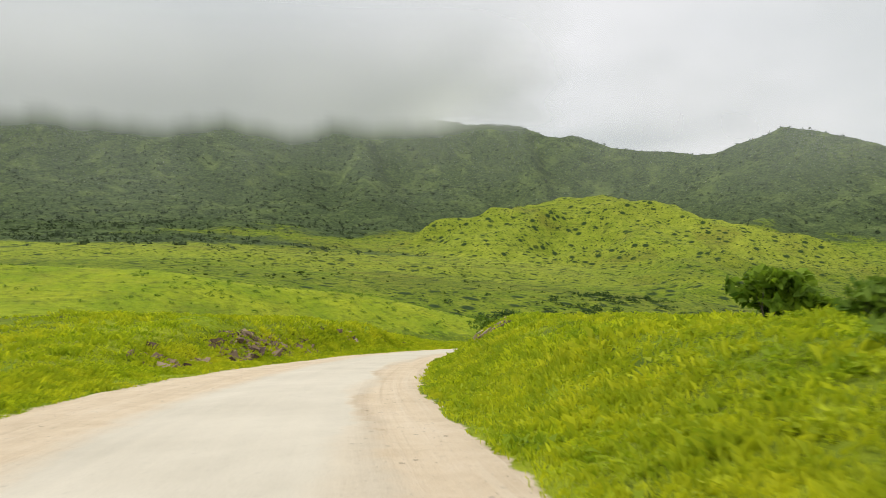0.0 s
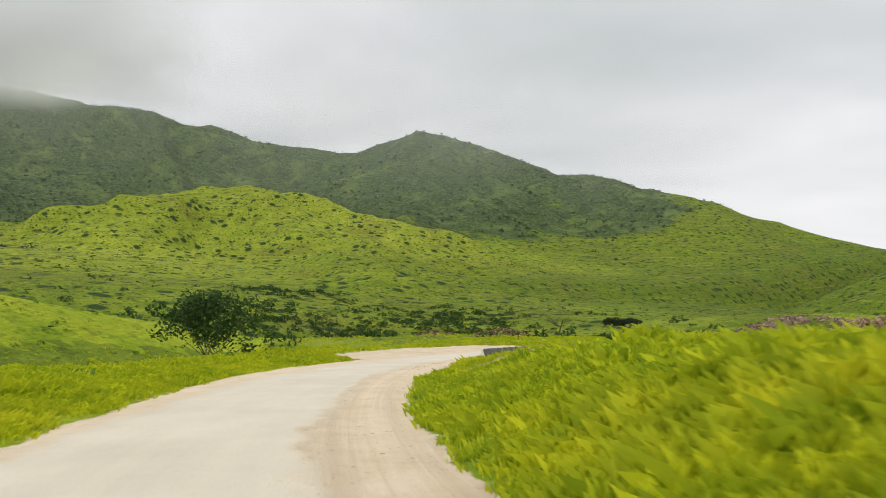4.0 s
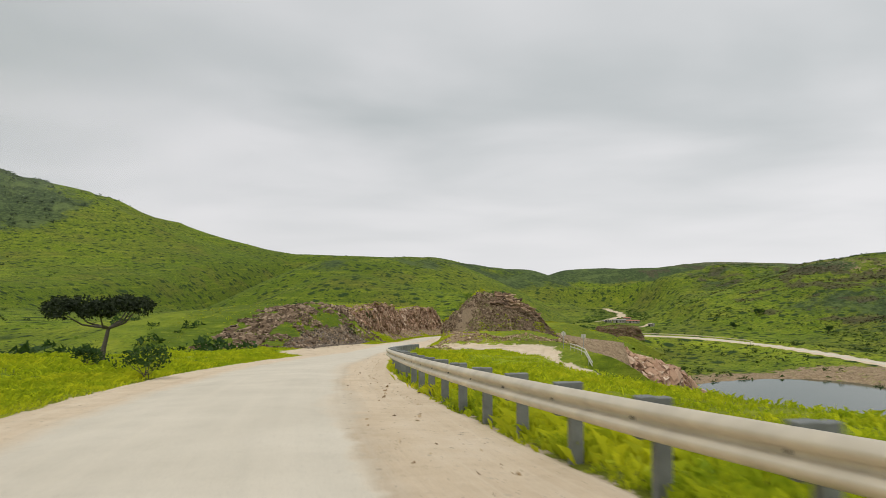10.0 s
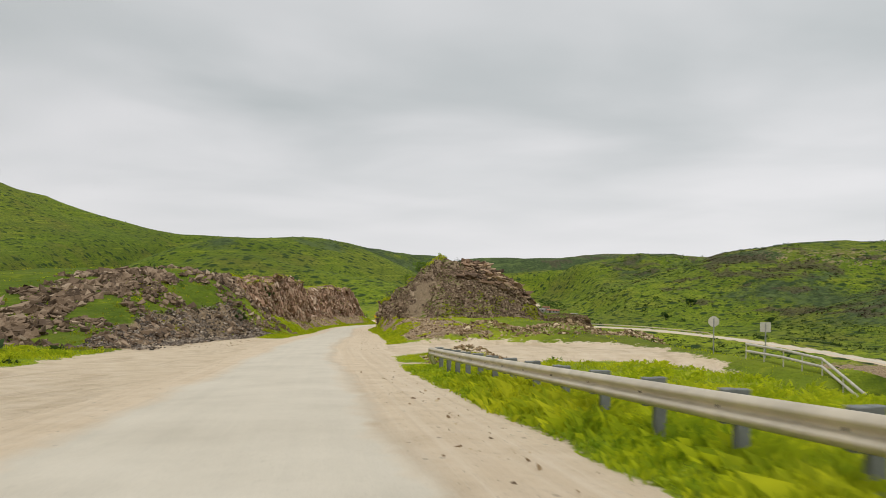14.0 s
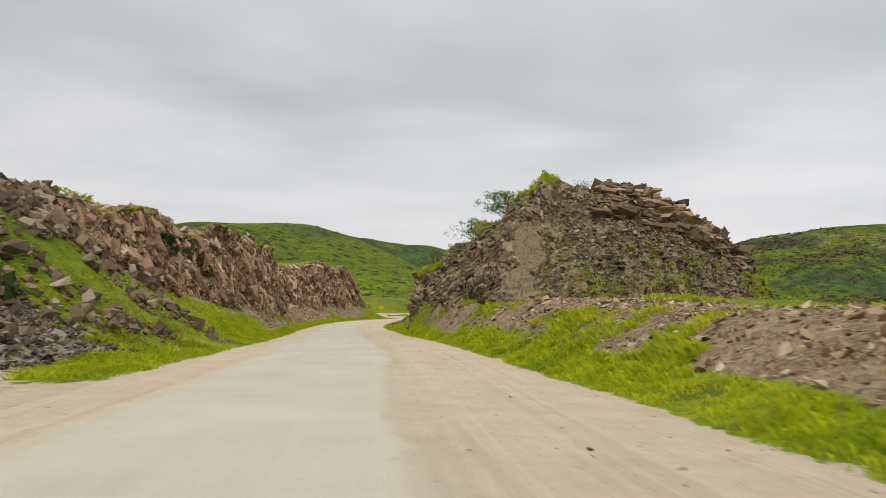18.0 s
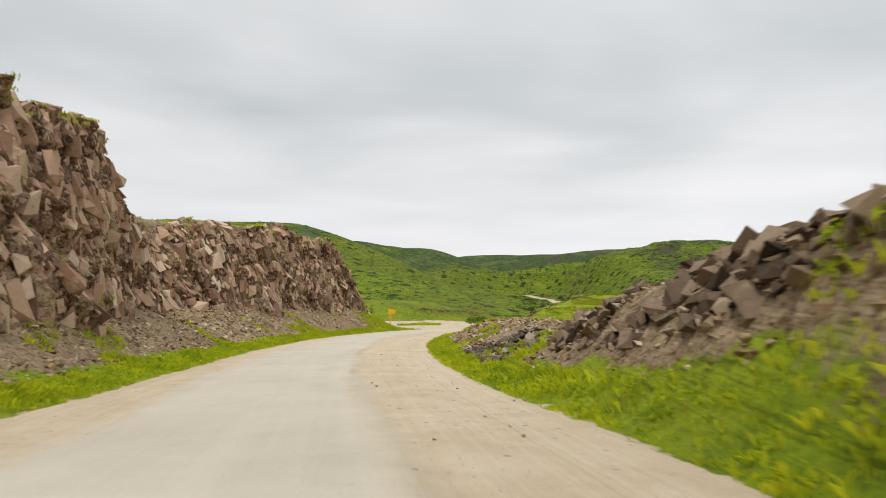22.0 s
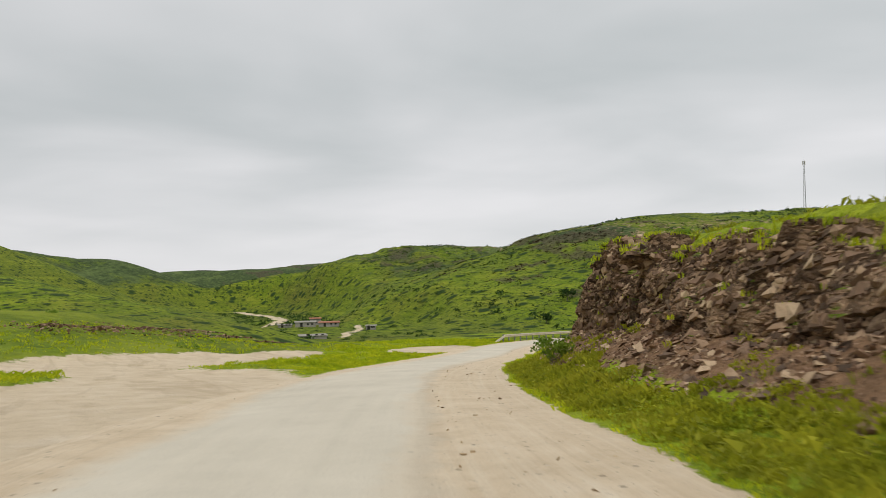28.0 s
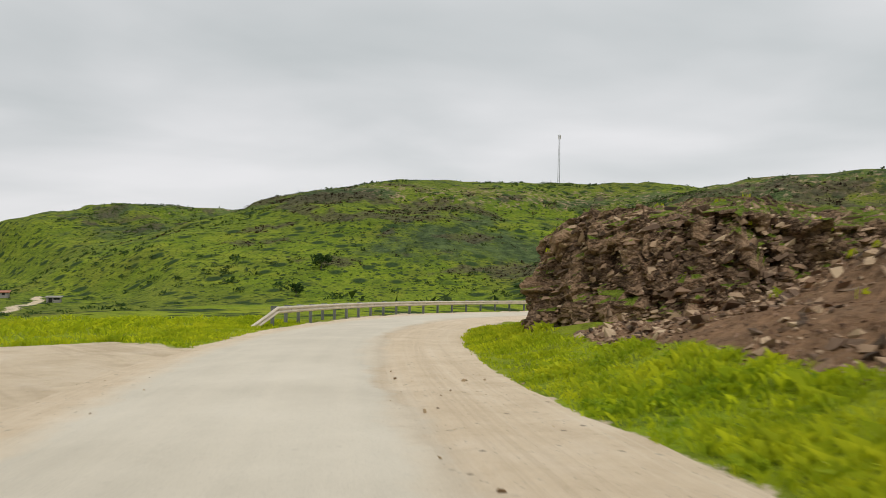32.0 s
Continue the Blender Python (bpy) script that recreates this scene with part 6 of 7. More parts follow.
def build_grass():
    for side, seed in ((-1, 1), (1, 2)):
        for count, o0, o1, n, w, hh, power in ((42000, -0.15, 3.2, 7, 0.008, 0.27, 1.0), (38000, 1.5, 13.0, 6, 0.012, 0.32, 1.2), (20000, 8.0, 34.0, 5, 0.02, 0.28, 1.0)):
            u, d, o, x, y = verge_points(count, o0, o1, side, seed * 10 + n, power=power)
            z = land(x, y, u, d)
            patch = 0.8 + 0.35 * fbm(x / 5, y / 5, 33, 3) + 0.4 * fbm(x / 1.1, y / 1.1, 34, 2)
            h = hh * np.clip(patch, 0.22, 1.8) * (0.55 + 0.45 * smooth(0, 0.9, o))
            h = h * np.where((u < 4.4) & (d > 0), 0.8, 1.0) * np.where((u > 16) & (u < 17.2) & (d > 0), 0.3, 1.0) * np.where(u > 17.2, 0.78, 1.0) * np.where((u > 6.8) & (u < 15.5) & (d > 0) & (o < 1.6), 1.5, 1.0)
            dull = (d > 0) & (u > 26.6) & (u < 30.9 + 0.4 * vnoise(x, y, 19)) & (o > 0.25) | (d < 0) & (u > 17.2) & (u < 20.6) & (o > keyed(SETBACK, u) - 6) & (fbm(x / 3, y / 3, 84, 3) > -0.25)
            for pick, mat, label in ((~dull, M_GRASS, "lush yellow-green roadside grass"), (dull, M_OLIVE, "olive grass and weeds among rocks")):
                if pick.sum() > 3:
                    blades("verge_grass", x[pick], y[pick], z[pick], h[pick], n, 0.16 + 0.02 * w / 0.012, w, mat, seed * 100 + n, label, 0.95)


build_grass()


def build_rim_grass():
    rng = np.random.default_rng(71)
    for pts, want, tall in RIM:
        if not len(pts):
            continue
        p = pts[rng.uniform(0, 1, len(pts)) < want]
        p = p[fbm(p[:, 0] / 2.2, p[:, 1] / 2.2 + p[:, 2] / 3, 78, 3) > -0.15]
        if len(p) < 4:
            continue
        blades("rock_grass", p[:, 0], p[:, 1], p[:, 2], 0.62 * tall * (1 + 0.35 * rng.uniform(-1, 1, len(p))), 12, 0.22, 0.014, M_GRASS, 72, "tufts of green grass rooted on bare rock")


build_rim_grass()


def clumps(name, x, y, z, size, tris, mat, seed, label, flat=0.7):
    """Low bushes made of many loose leaf faces."""
    rng = np.random.default_rng(seed)
    m = len(x) * tris
    c = rng.normal(0, 1, (m, 3))
    c /= np.linalg.norm(c, axis=1, keepdims=True)
    c *= rng.uniform(0.45, 1.0, (m, 1)) ** 0.6
    c[:, 2] = np.abs(c[:, 2]) * flat
    S = np.repeat(size, tris)[:, None]
    at = np.repeat(np.stack([x, y, z], -1), tris, 0) + c * S * 0.5
    t = rng.normal(0, 1, (m, 3, 3)) * (S * 0.34 / math.sqrt(tris / 14))[:, :, None] * 0.42
    V = at[:, None] + t
    me = mesh_from(name, V.reshape(-1, 3), np.arange(m * 3).reshape(-1, 3), mat)
    return tagged(new(name, me), label, "shrubs", "", "stuff")


def scatter(count, x0, x1, y0, y1, seed, want):
    rng = np.random.default_rng(seed)
    x, y = rng.uniform(x0, x1, count), rng.uniform(y0, y1, count)
    u, d = nearest(x, y)
    z = land(x, y, u, d)
    ok = (rng.uniform(0, 1, count) < want(x, y, z, u, d)) & (np.abs(d) > 9) & (bare(x, y, u, d) < 0.2)
    return x[ok], y[ok], z[ok], rng.uniform(0, 1, ok.sum())


# thickets: middle, number of bushes and spread
RAVINE = [(-134, 70, 60, 11), (-128, 49, 60, 10), (-188, 33, 60, 12), (-144, 2, 60, 10), (-121, 17, 60, 9), (-109, 64, 60, 10)]


def build_scrub():
    def patches(x, y):
        return smooth(-0.1, 0.5, fbm(x / 38, y / 38, 91, 3))
    x, y, z, r = scatter(34000, -1450, -300, -700, 1100, 11, lambda x, y, z, u, d: masks(x, y, z, u, d)[3] ** 1.5 * (x < -320))
    clumps("hill_forest", x, y, z - 0.8, 2.2 + 6 * r**2, 12, M_FOREST, 21, "dark green scrub forest on the mountain side")
    x, y, z, r = scatter(30000, -800, -15, -160, 1100, 12, lambda x, y, z, u, d: 0.03 + 0.5 * patches(x, y) * (0.35 + 0.65 * (x > -430)))
    clumps("scrub", x, y, z - 0.2, 0.8 + 2.0 * r**2.5, 14, M_SHRUB, 22, "dark green scrub dotted over grassy slopes")
    x, y, z, r = scatter(42000, 60, 470, 60, 950, 13, lambda x, y, z, u, d: (0.1 + 0.75 * patches(x, y) ** 1.5) * (z > -36) * (z < 19))
    clumps("scrub", x, y, z - 0.2, 0.9 + 2.2 * r**2.2, 14, M_SHRUB, 23, "dark green scrub dotted over the valley side")
    x, y, z, r = scatter(1500, -160, 130, -170, 330, 14, lambda x, y, z, u, d: 0.2 + 0.5 * patches(x, y))
    clumps("weeds", x, y, z - 0.1, 0.5 + 0.9 * r, 60, M_WEED, 24, "knee-high leafy weeds")
    x, y, z, r = scatter(7000, -75, 62, -190, -60, 16, lambda x, y, z, u, d: 0.15 + 0.6 * patches(x * 3, y * 3))
    clumps("weeds", x, y, z - 0.1, 0.4 + 0.8 * r**2, 30, M_WEED, 26, "olive tufts on a bright grassy ridge")
    rng = np.random.default_rng(17)
    k = rng.integers(0, len(RIVER) - 1, 420)
    f = rng.uniform(0, 1, 420)
    p = RIVER[k] + (RIVER[k + 1] - RIVER[k]) * f[:, None]
    x, y = p[:, 0] + rng.choice([-1, 1], 420) * rng.uniform(5, 26, 420), p[:, 1] + rng.normal(0, 6, 420)
    x, y = np.r_[x, rng.uniform(40, 150, 260)], np.r_[y, rng.uniform(460, 640, 260)]
    ok = (bare(x, y, *nearest(x, y)) < 0.2) & (np.hypot(x - 84, y - 582) > 13)
    x, y = x[ok], y[ok]
    clumps("valley_bushes", x, y, land(x, y) - 0.3, 1.2 + 3.4 * rng.uniform(0, 1, len(x)) ** 2, 40, M_LEAF, 27, "dark bushes along a stream in the valley")
    # dark rock breaking out below the rim of the far hill
    x, y, z, r = scatter(60000, 150, 420, 380, 680, 18, lambda x, y, z, u, d: 0.7 * basalt(x, y, z))
    clumps("rock_outcrops", x, y, z - 0.3, 0.5 + 1.7 * r**2, 9, M_CRAG, 28, "dark rock outcrops below a hill's rim", 0.5)
    # leafy herbs among the roadside grass
    for side, u0, u1, o0, o1, count, sd in ((1, -1, 6.2, 0.2, 6.5, 4200, 41), (1, 7.2, 16, 0.0, 1.8, 2000, 42), (1, 19, 26.6, 0.2, 3.2, 1500, 43), (1, 26.6, 30.9, 0.3, 4.2, 2600, 46), (1, 30.9, 33, 0.2, 3.2, 500, 47), (-1, 0, 8, 0.5, 8, 900, 44), (-1, 18, 27, 0.2, 3.5, 700, 45)):
        u, d, o, x, y = verge_points(count, o0, o1, side, sd, u0, u1, 1.0)
        rr = np.random.default_rng(sd).uniform(0, 1, len(x))
        clumps("herbs", x, y, land(x, y, u, d) - 0.05, 0.26 + 0.42 * rr**2, 60, M_OLIVE if sd == 46 else M_HERB, sd, "olive weeds below a rock face" if sd == 46 else "bright leafy herbs among roadside grass")
    rng = np.random.default_rng(15)
    x, y = rng.normal(-74, 32, 650), rng.normal(-6, 38, 650)
    ok = (x < -22) & (y > -75)
    x, y = x[ok], y[ok]
    for cx, cy, n, sd in RAVINE:
        x, y = np.r_[x, rng.normal(cx, sd, n)], np.r_[y, rng.normal(cy, sd, n)]
    clumps("ravine_bushes", x, y, land(x, y) - 0.3, rng.uniform(1.8, 5.0, len(x)), 60, M_LEAF, 25, "dense dark bushes in a ravine")


build_scrub()


# ---------------------------------------------------------------- guardrails
M_ZINC = plain("galvanised_steel", (0.62, 0.55, 0.43), 0.5, 0.45, 0.18, 1.5, 0.1)
M_POST = plain("weathered_post", (0.20, 0.21, 0.20), 0.75, 0.2, 0.25, 3.0, 0.3)
M_BOLT = plain("bolt_steel", (0.06, 0.055, 0.05), 0.6, 0.6, 0.2, 8.0, 0.1)

# cross-section of the beam: out towards the road, up
W_PROFILE = [(0.0, 0.0), (0.028, 0.012), (0.075, 0.05), (0.083, 0.075), (0.075, 0.10), (0.012, 0.135), (0.004, 0.156), (0.012, 0.177), (0.075, 0.212), (0.083, 0.237), (0.075, 0.262), (0.028, 0.30), (0.0, 0.312)]


def beam_mesh(path, out, z_low):
    """A W-beam swept along places, pushed out along the given ways; two-sided sheet, 4 mm thick."""
    pr = np.array(W_PROFILE)
    loop = np.concatenate([pr, pr[::-1] - (0.006, 0)])
    n, m = len(path), len(loop)
    V = np.empty((n, m, 3))
    V[..., :2] = path[:, None, :2] + out[:, None] * loop[None, :, :1]
    V[..., 2] = (path[:, 2] + z_low)[:, None] + loop[None, :, 1]
    i = np.arange(n * m).reshape(n, m)
    j = np.roll(i, -1, 1)
    F = np.stack([i[:-1], i[1:], j[1:], j[:-1]], -1).reshape(-1, 4)
    return mesh_from("beam", V.reshape(-1, 3), F, M_ZINC, True)


def box_mesh(name, sx, sy, sz, mat, bevel=0.006):
    bm = bmesh.new()
    bmesh.ops.create_cube(bm, size=1)
    for v in bm.verts:
        v.co = Vector((v.co.x * sx, v.co.y * sy, (v.co.z + 0.5) * sz))
    if bevel:
        bmesh.ops.bevel(bm, geom=bm.edges[:], offset=bevel, segments=1, affect="EDGES")
    me = bpy.data.meshes.new(name)
    bm.to_mesh(me)
    bm.free()
    if mat:
        me.materials.append(mat)
    return me


def bolt_mesh():
    bm = bmesh.new()
    bmesh.ops.create_cone(bm, cap_ends=True, segments=8, radius1=0.022, radius2=0.016, depth=0.02)
    bmesh.ops.rotate(bm, verts=bm.verts, matrix=Matrix.Rotation(radians(90), 3, "Y"))
    me = bpy.data.meshes.new("bolt")
    bm.to_mesh(me)
    bm.free()
    me.materials.append(M_BOLT)
    return me


POST_ME = box_mesh("post", 0.15, 0.10, 1.3, M_POST)
BLOCK_ME = box_mesh("spacer", 0.16, 0.12, 0.36, M_POST)
BOLT_ME = bolt_mesh()


def guardrail(u0, u1, d_of, label, top=0.81, ends=(True, True)):
    """A beam on posts along the road. d_of(u): its distance from the road's middle."""
    us = np.arange(u0, u1, 0.01)
    P, R = road_at(us)
    d = d_of(us)
    line = np.stack([P[:, 0] + R[:, 0] * d, P[:, 1] + R[:, 1] * d, P[:, 2]], -1)
    step = np.r_[0, np.cumsum(np.linalg.norm(np.diff(line, axis=0), axis=1))]
    total = step[-1]
    side = np.sign(d[len(d) // 2])

    def at(s):
        s = np.clip(s, 0, total)
        p = np.stack([np.interp(s, step, line[:, k]) for k in range(3)], -1)
        q = np.stack([np.interp(s + 0.1, step, line[:, k]) - np.interp(s - 0.1, step, line[:, k]) for k in range(3)], -1)
        w = q[:, :2] / np.linalg.norm(q[:, :2], axis=1, keepdims=True)
        return p, np.stack([-w[:, 1], w[:, 0]], -1) * side
    first = at(np.array([0.0]))[0][0]
    root = empty("guardrail", tuple(float(c) for c in first), label, "guardrail")
    org = Vector(tuple(float(c) for c in first))

    def add(name, me, m, parent=root):
        ob = new(name, me)
        ob.parent = parent
        ob.matrix_basis = m
        return ob
    low = top - 0.312
    for a in np.arange(0, total - 0.5, 4.0):
        s = np.arange(a - 0.12, min(a + 4.0, total) + 0.01, 0.25)
        p, out = at(s)
        # each length laps over the next
        p[:, :2] += out * np.linspace(0.0, 0.008, len(s))[:, None]
        ob = add("beam", beam_mesh(p - np.array(org), out, low), Matrix())
    rng = random.Random(5)
    for a in np.arange(0.15, total, 2.0):
        p, out = at(np.array([a]))
        ang = math.atan2(out[0, 1], out[0, 0]) + radians(rng.uniform(-3, 3))
        base = Vector((*p[0], )) - org
        back = Vector((-out[0, 0], -out[0, 1], 0))
        post = add("post", POST_ME, Matrix.Translation(base + back * 0.26 + Vector((0, 0, top + 0.02 - 1.3 + rng.uniform(-0.012, 0.012)))) @ Matrix.Rotation(ang, 4, "Z"))
        add("spacer", BLOCK_ME, Matrix.Translation(base + back * 0.10 + Vector((0, 0, top - 0.335))) @ Matrix.Rotation(ang, 4, "Z"))
        add("bolt", BOLT_ME, Matrix.Translation(base - back * 0.012 + Vector((0, 0, low + 0.156))) @ Matrix.Rotation(ang, 4, "Z"))
    # the sloping ends, turned away and run into the ground
    for flag, s0, way in ((ends[0], 0.0, -1), (ends[1], total, 1)):
        if not flag:
            continue
        p, out = at(np.array([s0]))
        q = at(np.array([s0 - 0.5 * way]))[0]
        t = (p[0] - q[0]) / np.linalg.norm(p[0] - q[0])
        k = np.linspace(0, 1, 10)
        pts = p[0] + t * (1.9 * k)[:, None] - np.c_[out[0][None] * (0.55 * k**1.5)[:, None], np.zeros(10)]
        pts[:, 2] -= 0.78 * k**1.2
        add("beam_end", beam_mesh(pts - np.array(org), np.repeat(out, 10, 0), low), Matrix())
    return root


guardrail(7.27, 15.93, lambda u: keyed([(7, 3.75), (7.5, 3.45), (9.3, 3.35), (10.4, 3.1), (12.3, 3.15), (13.2, 3.75), (14, 4.1), (16, 4.3)], u), "long dusty steel guardrail on grey posts beside the road")
guardrail(34.2, 39.5, lambda u: -4.9 + 0 * u, "pale steel guardrail round the outside of a far bend")
M_PIPE = plain("pale_pipe", (0.55, 0.52, 0.46), 0.6, 0.1, 0.15, 2.0, 0.1)


def tube(pts, radii, seg=7):
    """A tapered round bar through places, with closed ends."""
    bm = bmesh.new()
    rings = []
    for i, p in enumerate(pts):
        p = Vector(p)
        t = (Vector(pts[min(i + 1, len(pts) - 1)]) - Vector(pts[max(i - 1, 0)])).normalized()
        s = t.orthogonal().normalized()
        w = t.cross(s)
        rings.append([bm.verts.new(p + radii[i] * (math.cos(a) * s + math.sin(a) * w)) for a in [2 * math.pi * k / seg for k in range(seg)]])
    for a, b in zip(rings, rings[1:]):
        best = min(range(seg), key=lambda o: sum((a[k].co - b[(k + o) % seg].co).length for k in range(seg)))
        for k in range(seg):
            bm.faces.new((a[k], a[(k + 1) % seg], b[(k + 1 + best) % seg], b[(k + best) % seg]))
    bm.faces.new(rings[0][::-1])
    bm.faces.new(rings[-1])
    return bm


# ---------------------------------------------------------------- trees
M_BARK = plain("grey_bark", (0.10, 0.085, 0.068), 0.9, 0.0, 0.35, 6.0, 0.6)


def leaf_mesh(rng, centres, radii, count, size, flat, mat):
    """A crown: small leaf faces gathered round many twig ends."""
    pick = rng.integers(0, len(centres), count)
    c = rng.normal(0, 1, (count, 3))
    c /= np.linalg.norm(c, axis=1, keepdims=True)
    c *= rng.uniform(0.2, 1, (count, 1)) ** 0.5
    c[:, 2] *= flat
    at = np.asarray(centres)[pick] + c * np.asarray(radii)[pick][:, None]
    a, b = rng.normal(0, 1, (count, 3)), rng.normal(0, 1, (count, 3))
    a /= np.linalg.norm(a, axis=1, keepdims=True)
    b -= a * (a * b).sum(1, keepdims=True)
    b /= np.linalg.norm(b, axis=1, keepdims=True)
    s = size * rng.uniform(0.6, 1.4, (count, 1))
    V = np.stack([at - a * s, at + b * s * 0.45, at + a * s, at - b * s * 0.45], 1)
    return mesh_from("crown", V.reshape(-1, 3), np.arange(count * 4).reshape(-1, 4), mat)


def tree(name, at, height, spread, label, seed, mat, form="round", leaves=2500, leaf=0.09, trunk=0.12, bare_twigs=False, stems=1):
    rng = np.random.default_rng(seed)
    root = empty(name, at, label, "tree" if height > 2.6 else "bush")
    tips, rad = [], []
    fork = height * {"flat": 0.55, "round": 0.3, "bush": 0.12}[form]
    for s in range(stems):
        a0 = rng.uniform(0, 6.28)
        off = 0.12 * spread * (stems > 1)
        foot = Vector((off * math.cos(a0), off * math.sin(a0), -0.15))
        bend = Vector((rng.normal(0, 0.10), rng.normal(0, 0.10), 0)) * height
        top = foot + Vector((0, 0, fork + 0.15)) + bend * 0.6
        part("trunk", tube([foot, foot + Vector((0, 0, fork * 0.5)) + bend * 0.2, top], [trunk * 1.25, trunk, trunk * 0.8]), M_BARK, root)
        limbs = 6 if form != "bush" else 4
        for i in range(limbs):
            a = a0 + 6.283 * i / limbs + rng.normal(0, 0.35)
            reach = spread * 0.5 * rng.uniform(0.65, 1.05)
            zt = height * (rng.uniform(0.86, 0.97) if form == "flat" else rng.uniform(0.45, 0.98))
            if form != "flat":
                reach *= math.sqrt(max(0.15, 1 - ((zt / height - 0.55) / 0.5) ** 2))
            end = Vector((foot.x + math.cos(a) * reach, foot.y + math.sin(a) * reach, zt))
            mid = top.lerp(end, 0.5) + Vector((rng.normal(0, 0.05), rng.normal(0, 0.05), (0.10 if form == "flat" else 0.02) * height * -1)) * 1.0
            part("limb", tube([top, mid, end], [trunk * 0.6, trunk * 0.38, trunk * 0.14], 6), M_BARK, root)
            for j in range(7):
                f = rng.uniform(0.45, 1.08)
                p = top.lerp(end, f) + Vector((rng.normal(0, 0.13), rng.normal(0, 0.13), 0)) * spread
                p.z = zt + rng.normal(0, 0.03 if form == "flat" else 0.10) * height
                p.z = max(0.12 * height, min(p.z, height))
                tips.append(tuple(p))
                rad.append(spread * rng.uniform(0.07, 0.15))
                if bare_twigs:
                    st = top.lerp(end, max(0.3, f - 0.35))
                    part("twig", tube([st, st.lerp(p, 0.5) + Vector((0, 0, 0.05)), p], [trunk * 0.25, trunk * 0.16, trunk * 0.07], 4), M_BARK, root)
    if leaves:
        part("crown", leaf_mesh(rng, tips, rad, leaves, leaf, 0.7 if form == "flat" else 0.85, mat), mat, root)
    return root


def on_land(x, y, dz=0.0):
    return (x, y, float(land(np.array([float(x)]), np.array([float(y)]))[0]) + dz)


tree("acacia", on_land(-12.5, -3), 3.4, 5.2, "dark flat-topped acacia on a grassy slope", 11, M_THORN, "flat", 6500, 0.11, 0.13)
tree("acacia", on_land(-19.5, -10), 3.2, 5.0, "sparse grey-green thorn tree with open crown", 12, M_WEED, "flat", 900, 0.08, 0.12, True)


# ---------------------------------------------------------------- mast, farm and sign
M_MAST = plain("grey_mast_steel", (0.34, 0.35, 0.36), 0.5, 0.6, 0.1, 2.0, 0.05)


def mast(x, y):
    at = on_land(x, y)
    root = empty("radio_mast", at, "tall grey lattice radio mast on a ridge", "mast")
    h = 30.0
    for i in range(3):
        a = 2.094 * i
        part("leg", tube([(0.9 * math.cos(a), 0.9 * math.sin(a), -0.5), (0.35 * math.cos(a), 0.35 * math.sin(a), h)], [0.11, 0.07], 6), M_MAST, root)
    for k in range(15):
        z0, z1 = h * k / 15, h * (k + 1) / 15
        for i in range(3):
            a, b = 2.094 * i, 2.094 * (i + 1)
            r0, r1 = 0.9 - 0.55 * z0 / h, 0.9 - 0.55 * z1 / h
            part("brace", tube([(r0 * math.cos(a), r0 * math.sin(a), z0), (r1 * math.cos(b), r1 * math.sin(b), z1)], [0.045, 0.045], 5), M_MAST, root)
    for i in range(3):
        a = 2.094 * i + 0.5
        ob = part("antenna", box_mesh("antenna", 0.25, 0.4, 2.6, M_PIPE, 0.03), M_PIPE, root)
        ob.matrix_basis = pose(0.75 * math.cos(a), 0.75 * math.sin(a), h - 2.4, 0, 0, math.degrees(a))
    part("rod", tube([(0, 0, h - 1), (0, 0, h + 2.2)], [0.05, 0.03], 5), M_MAST, root)
    for i in range(12):
        a, s = 2 * math.pi * i / 12, 8.0
        px, py = s * max(-1, min(1, 1.4 * math.cos(a))), s * max(-1, min(1, 1.4 * math.sin(a)))
        g = on_land(x + px, y + py)
        part("fence_post", tube([(px, py, g[2] - at[2] - 0.4), (px, py, g[2] - at[2] + 2.0)], [0.06, 0.06], 5), M_MAST, root)
    return root


mast(390, 571)


# ---------------------------------------------------------------- more plants, each its own thing
def at_road(u, d, dz=0.0):
    p, r = road_at(np.array([float(u)]))
    x, y = float(p[0, 0] + r[0, 0] * d), float(p[0, 1] + r[0, 1] * d)
    return (x, y, float(land(np.array([x]), np.array([y]), np.array([float(u)]), np.array([float(d)]))[0]) + dz)


tree("leafy_bush", on_land(100.5, -105.2, -0.3), 1.3, 1.65, "dense round green bush on a grassy bank", 21, M_BROAD, "bush", 1500, 0.17, 0.03, stems=3)
tree("leafy_bush", on_land(107.7, -109.0), 0.7, 1.0, "small green bush in tall grass", 22, M_WEED, "bush", 700, 0.08, 0.02, stems=3)
tree("leafy_bush", on_land(9, -80), 5.0, 7.2, "dark spreading bush below the road", 23, M_LEAF, "bush", 4200, 0.16, 0.06, stems=4)
tree("leafy_bush", on_land(-2.5, -17), 1.2, 1.7, "small dark bush at the roadside", 24, M_LEAF, "bush", 800, 0.07, 0.02, stems=3)
tree("leafy_bush", on_land(-8, -12), 0.9, 1.3, "small dark bush at the roadside", 25, M_LEAF, "bush", 600, 0.07, 0.02, stems=3)
tree("leafy_bush", at_road(21.3, -12.8, -0.2), 1.7, 2.6, "dark green bush on the rim of a rock face", 26, M_LEAF, "bush", 2200, 0.11, 0.04, stems=4)
tree("leafy_bush", at_road(25.9, -12.5, 0.3), 1.2, 1.5, "green bush on the rim of a rock face", 27, M_LEAF, "bush", 700, 0.08, 0.03, stems=3)
tree("leafy_bush", at_road(27.9, -13, 0), 2.6, 3.2, "leafy green bush beyond the end of a rock face", 28, M_LEAF, "bush", 1600, 0.10, 0.04, True, 3)
tree("leafy_bush", at_road(26.3, 6.2, 0), 0.8, 1.4, "green bush growing out of rubble", 29, M_WEED, "bush", 1100, 0.08, 0.02, stems=4)
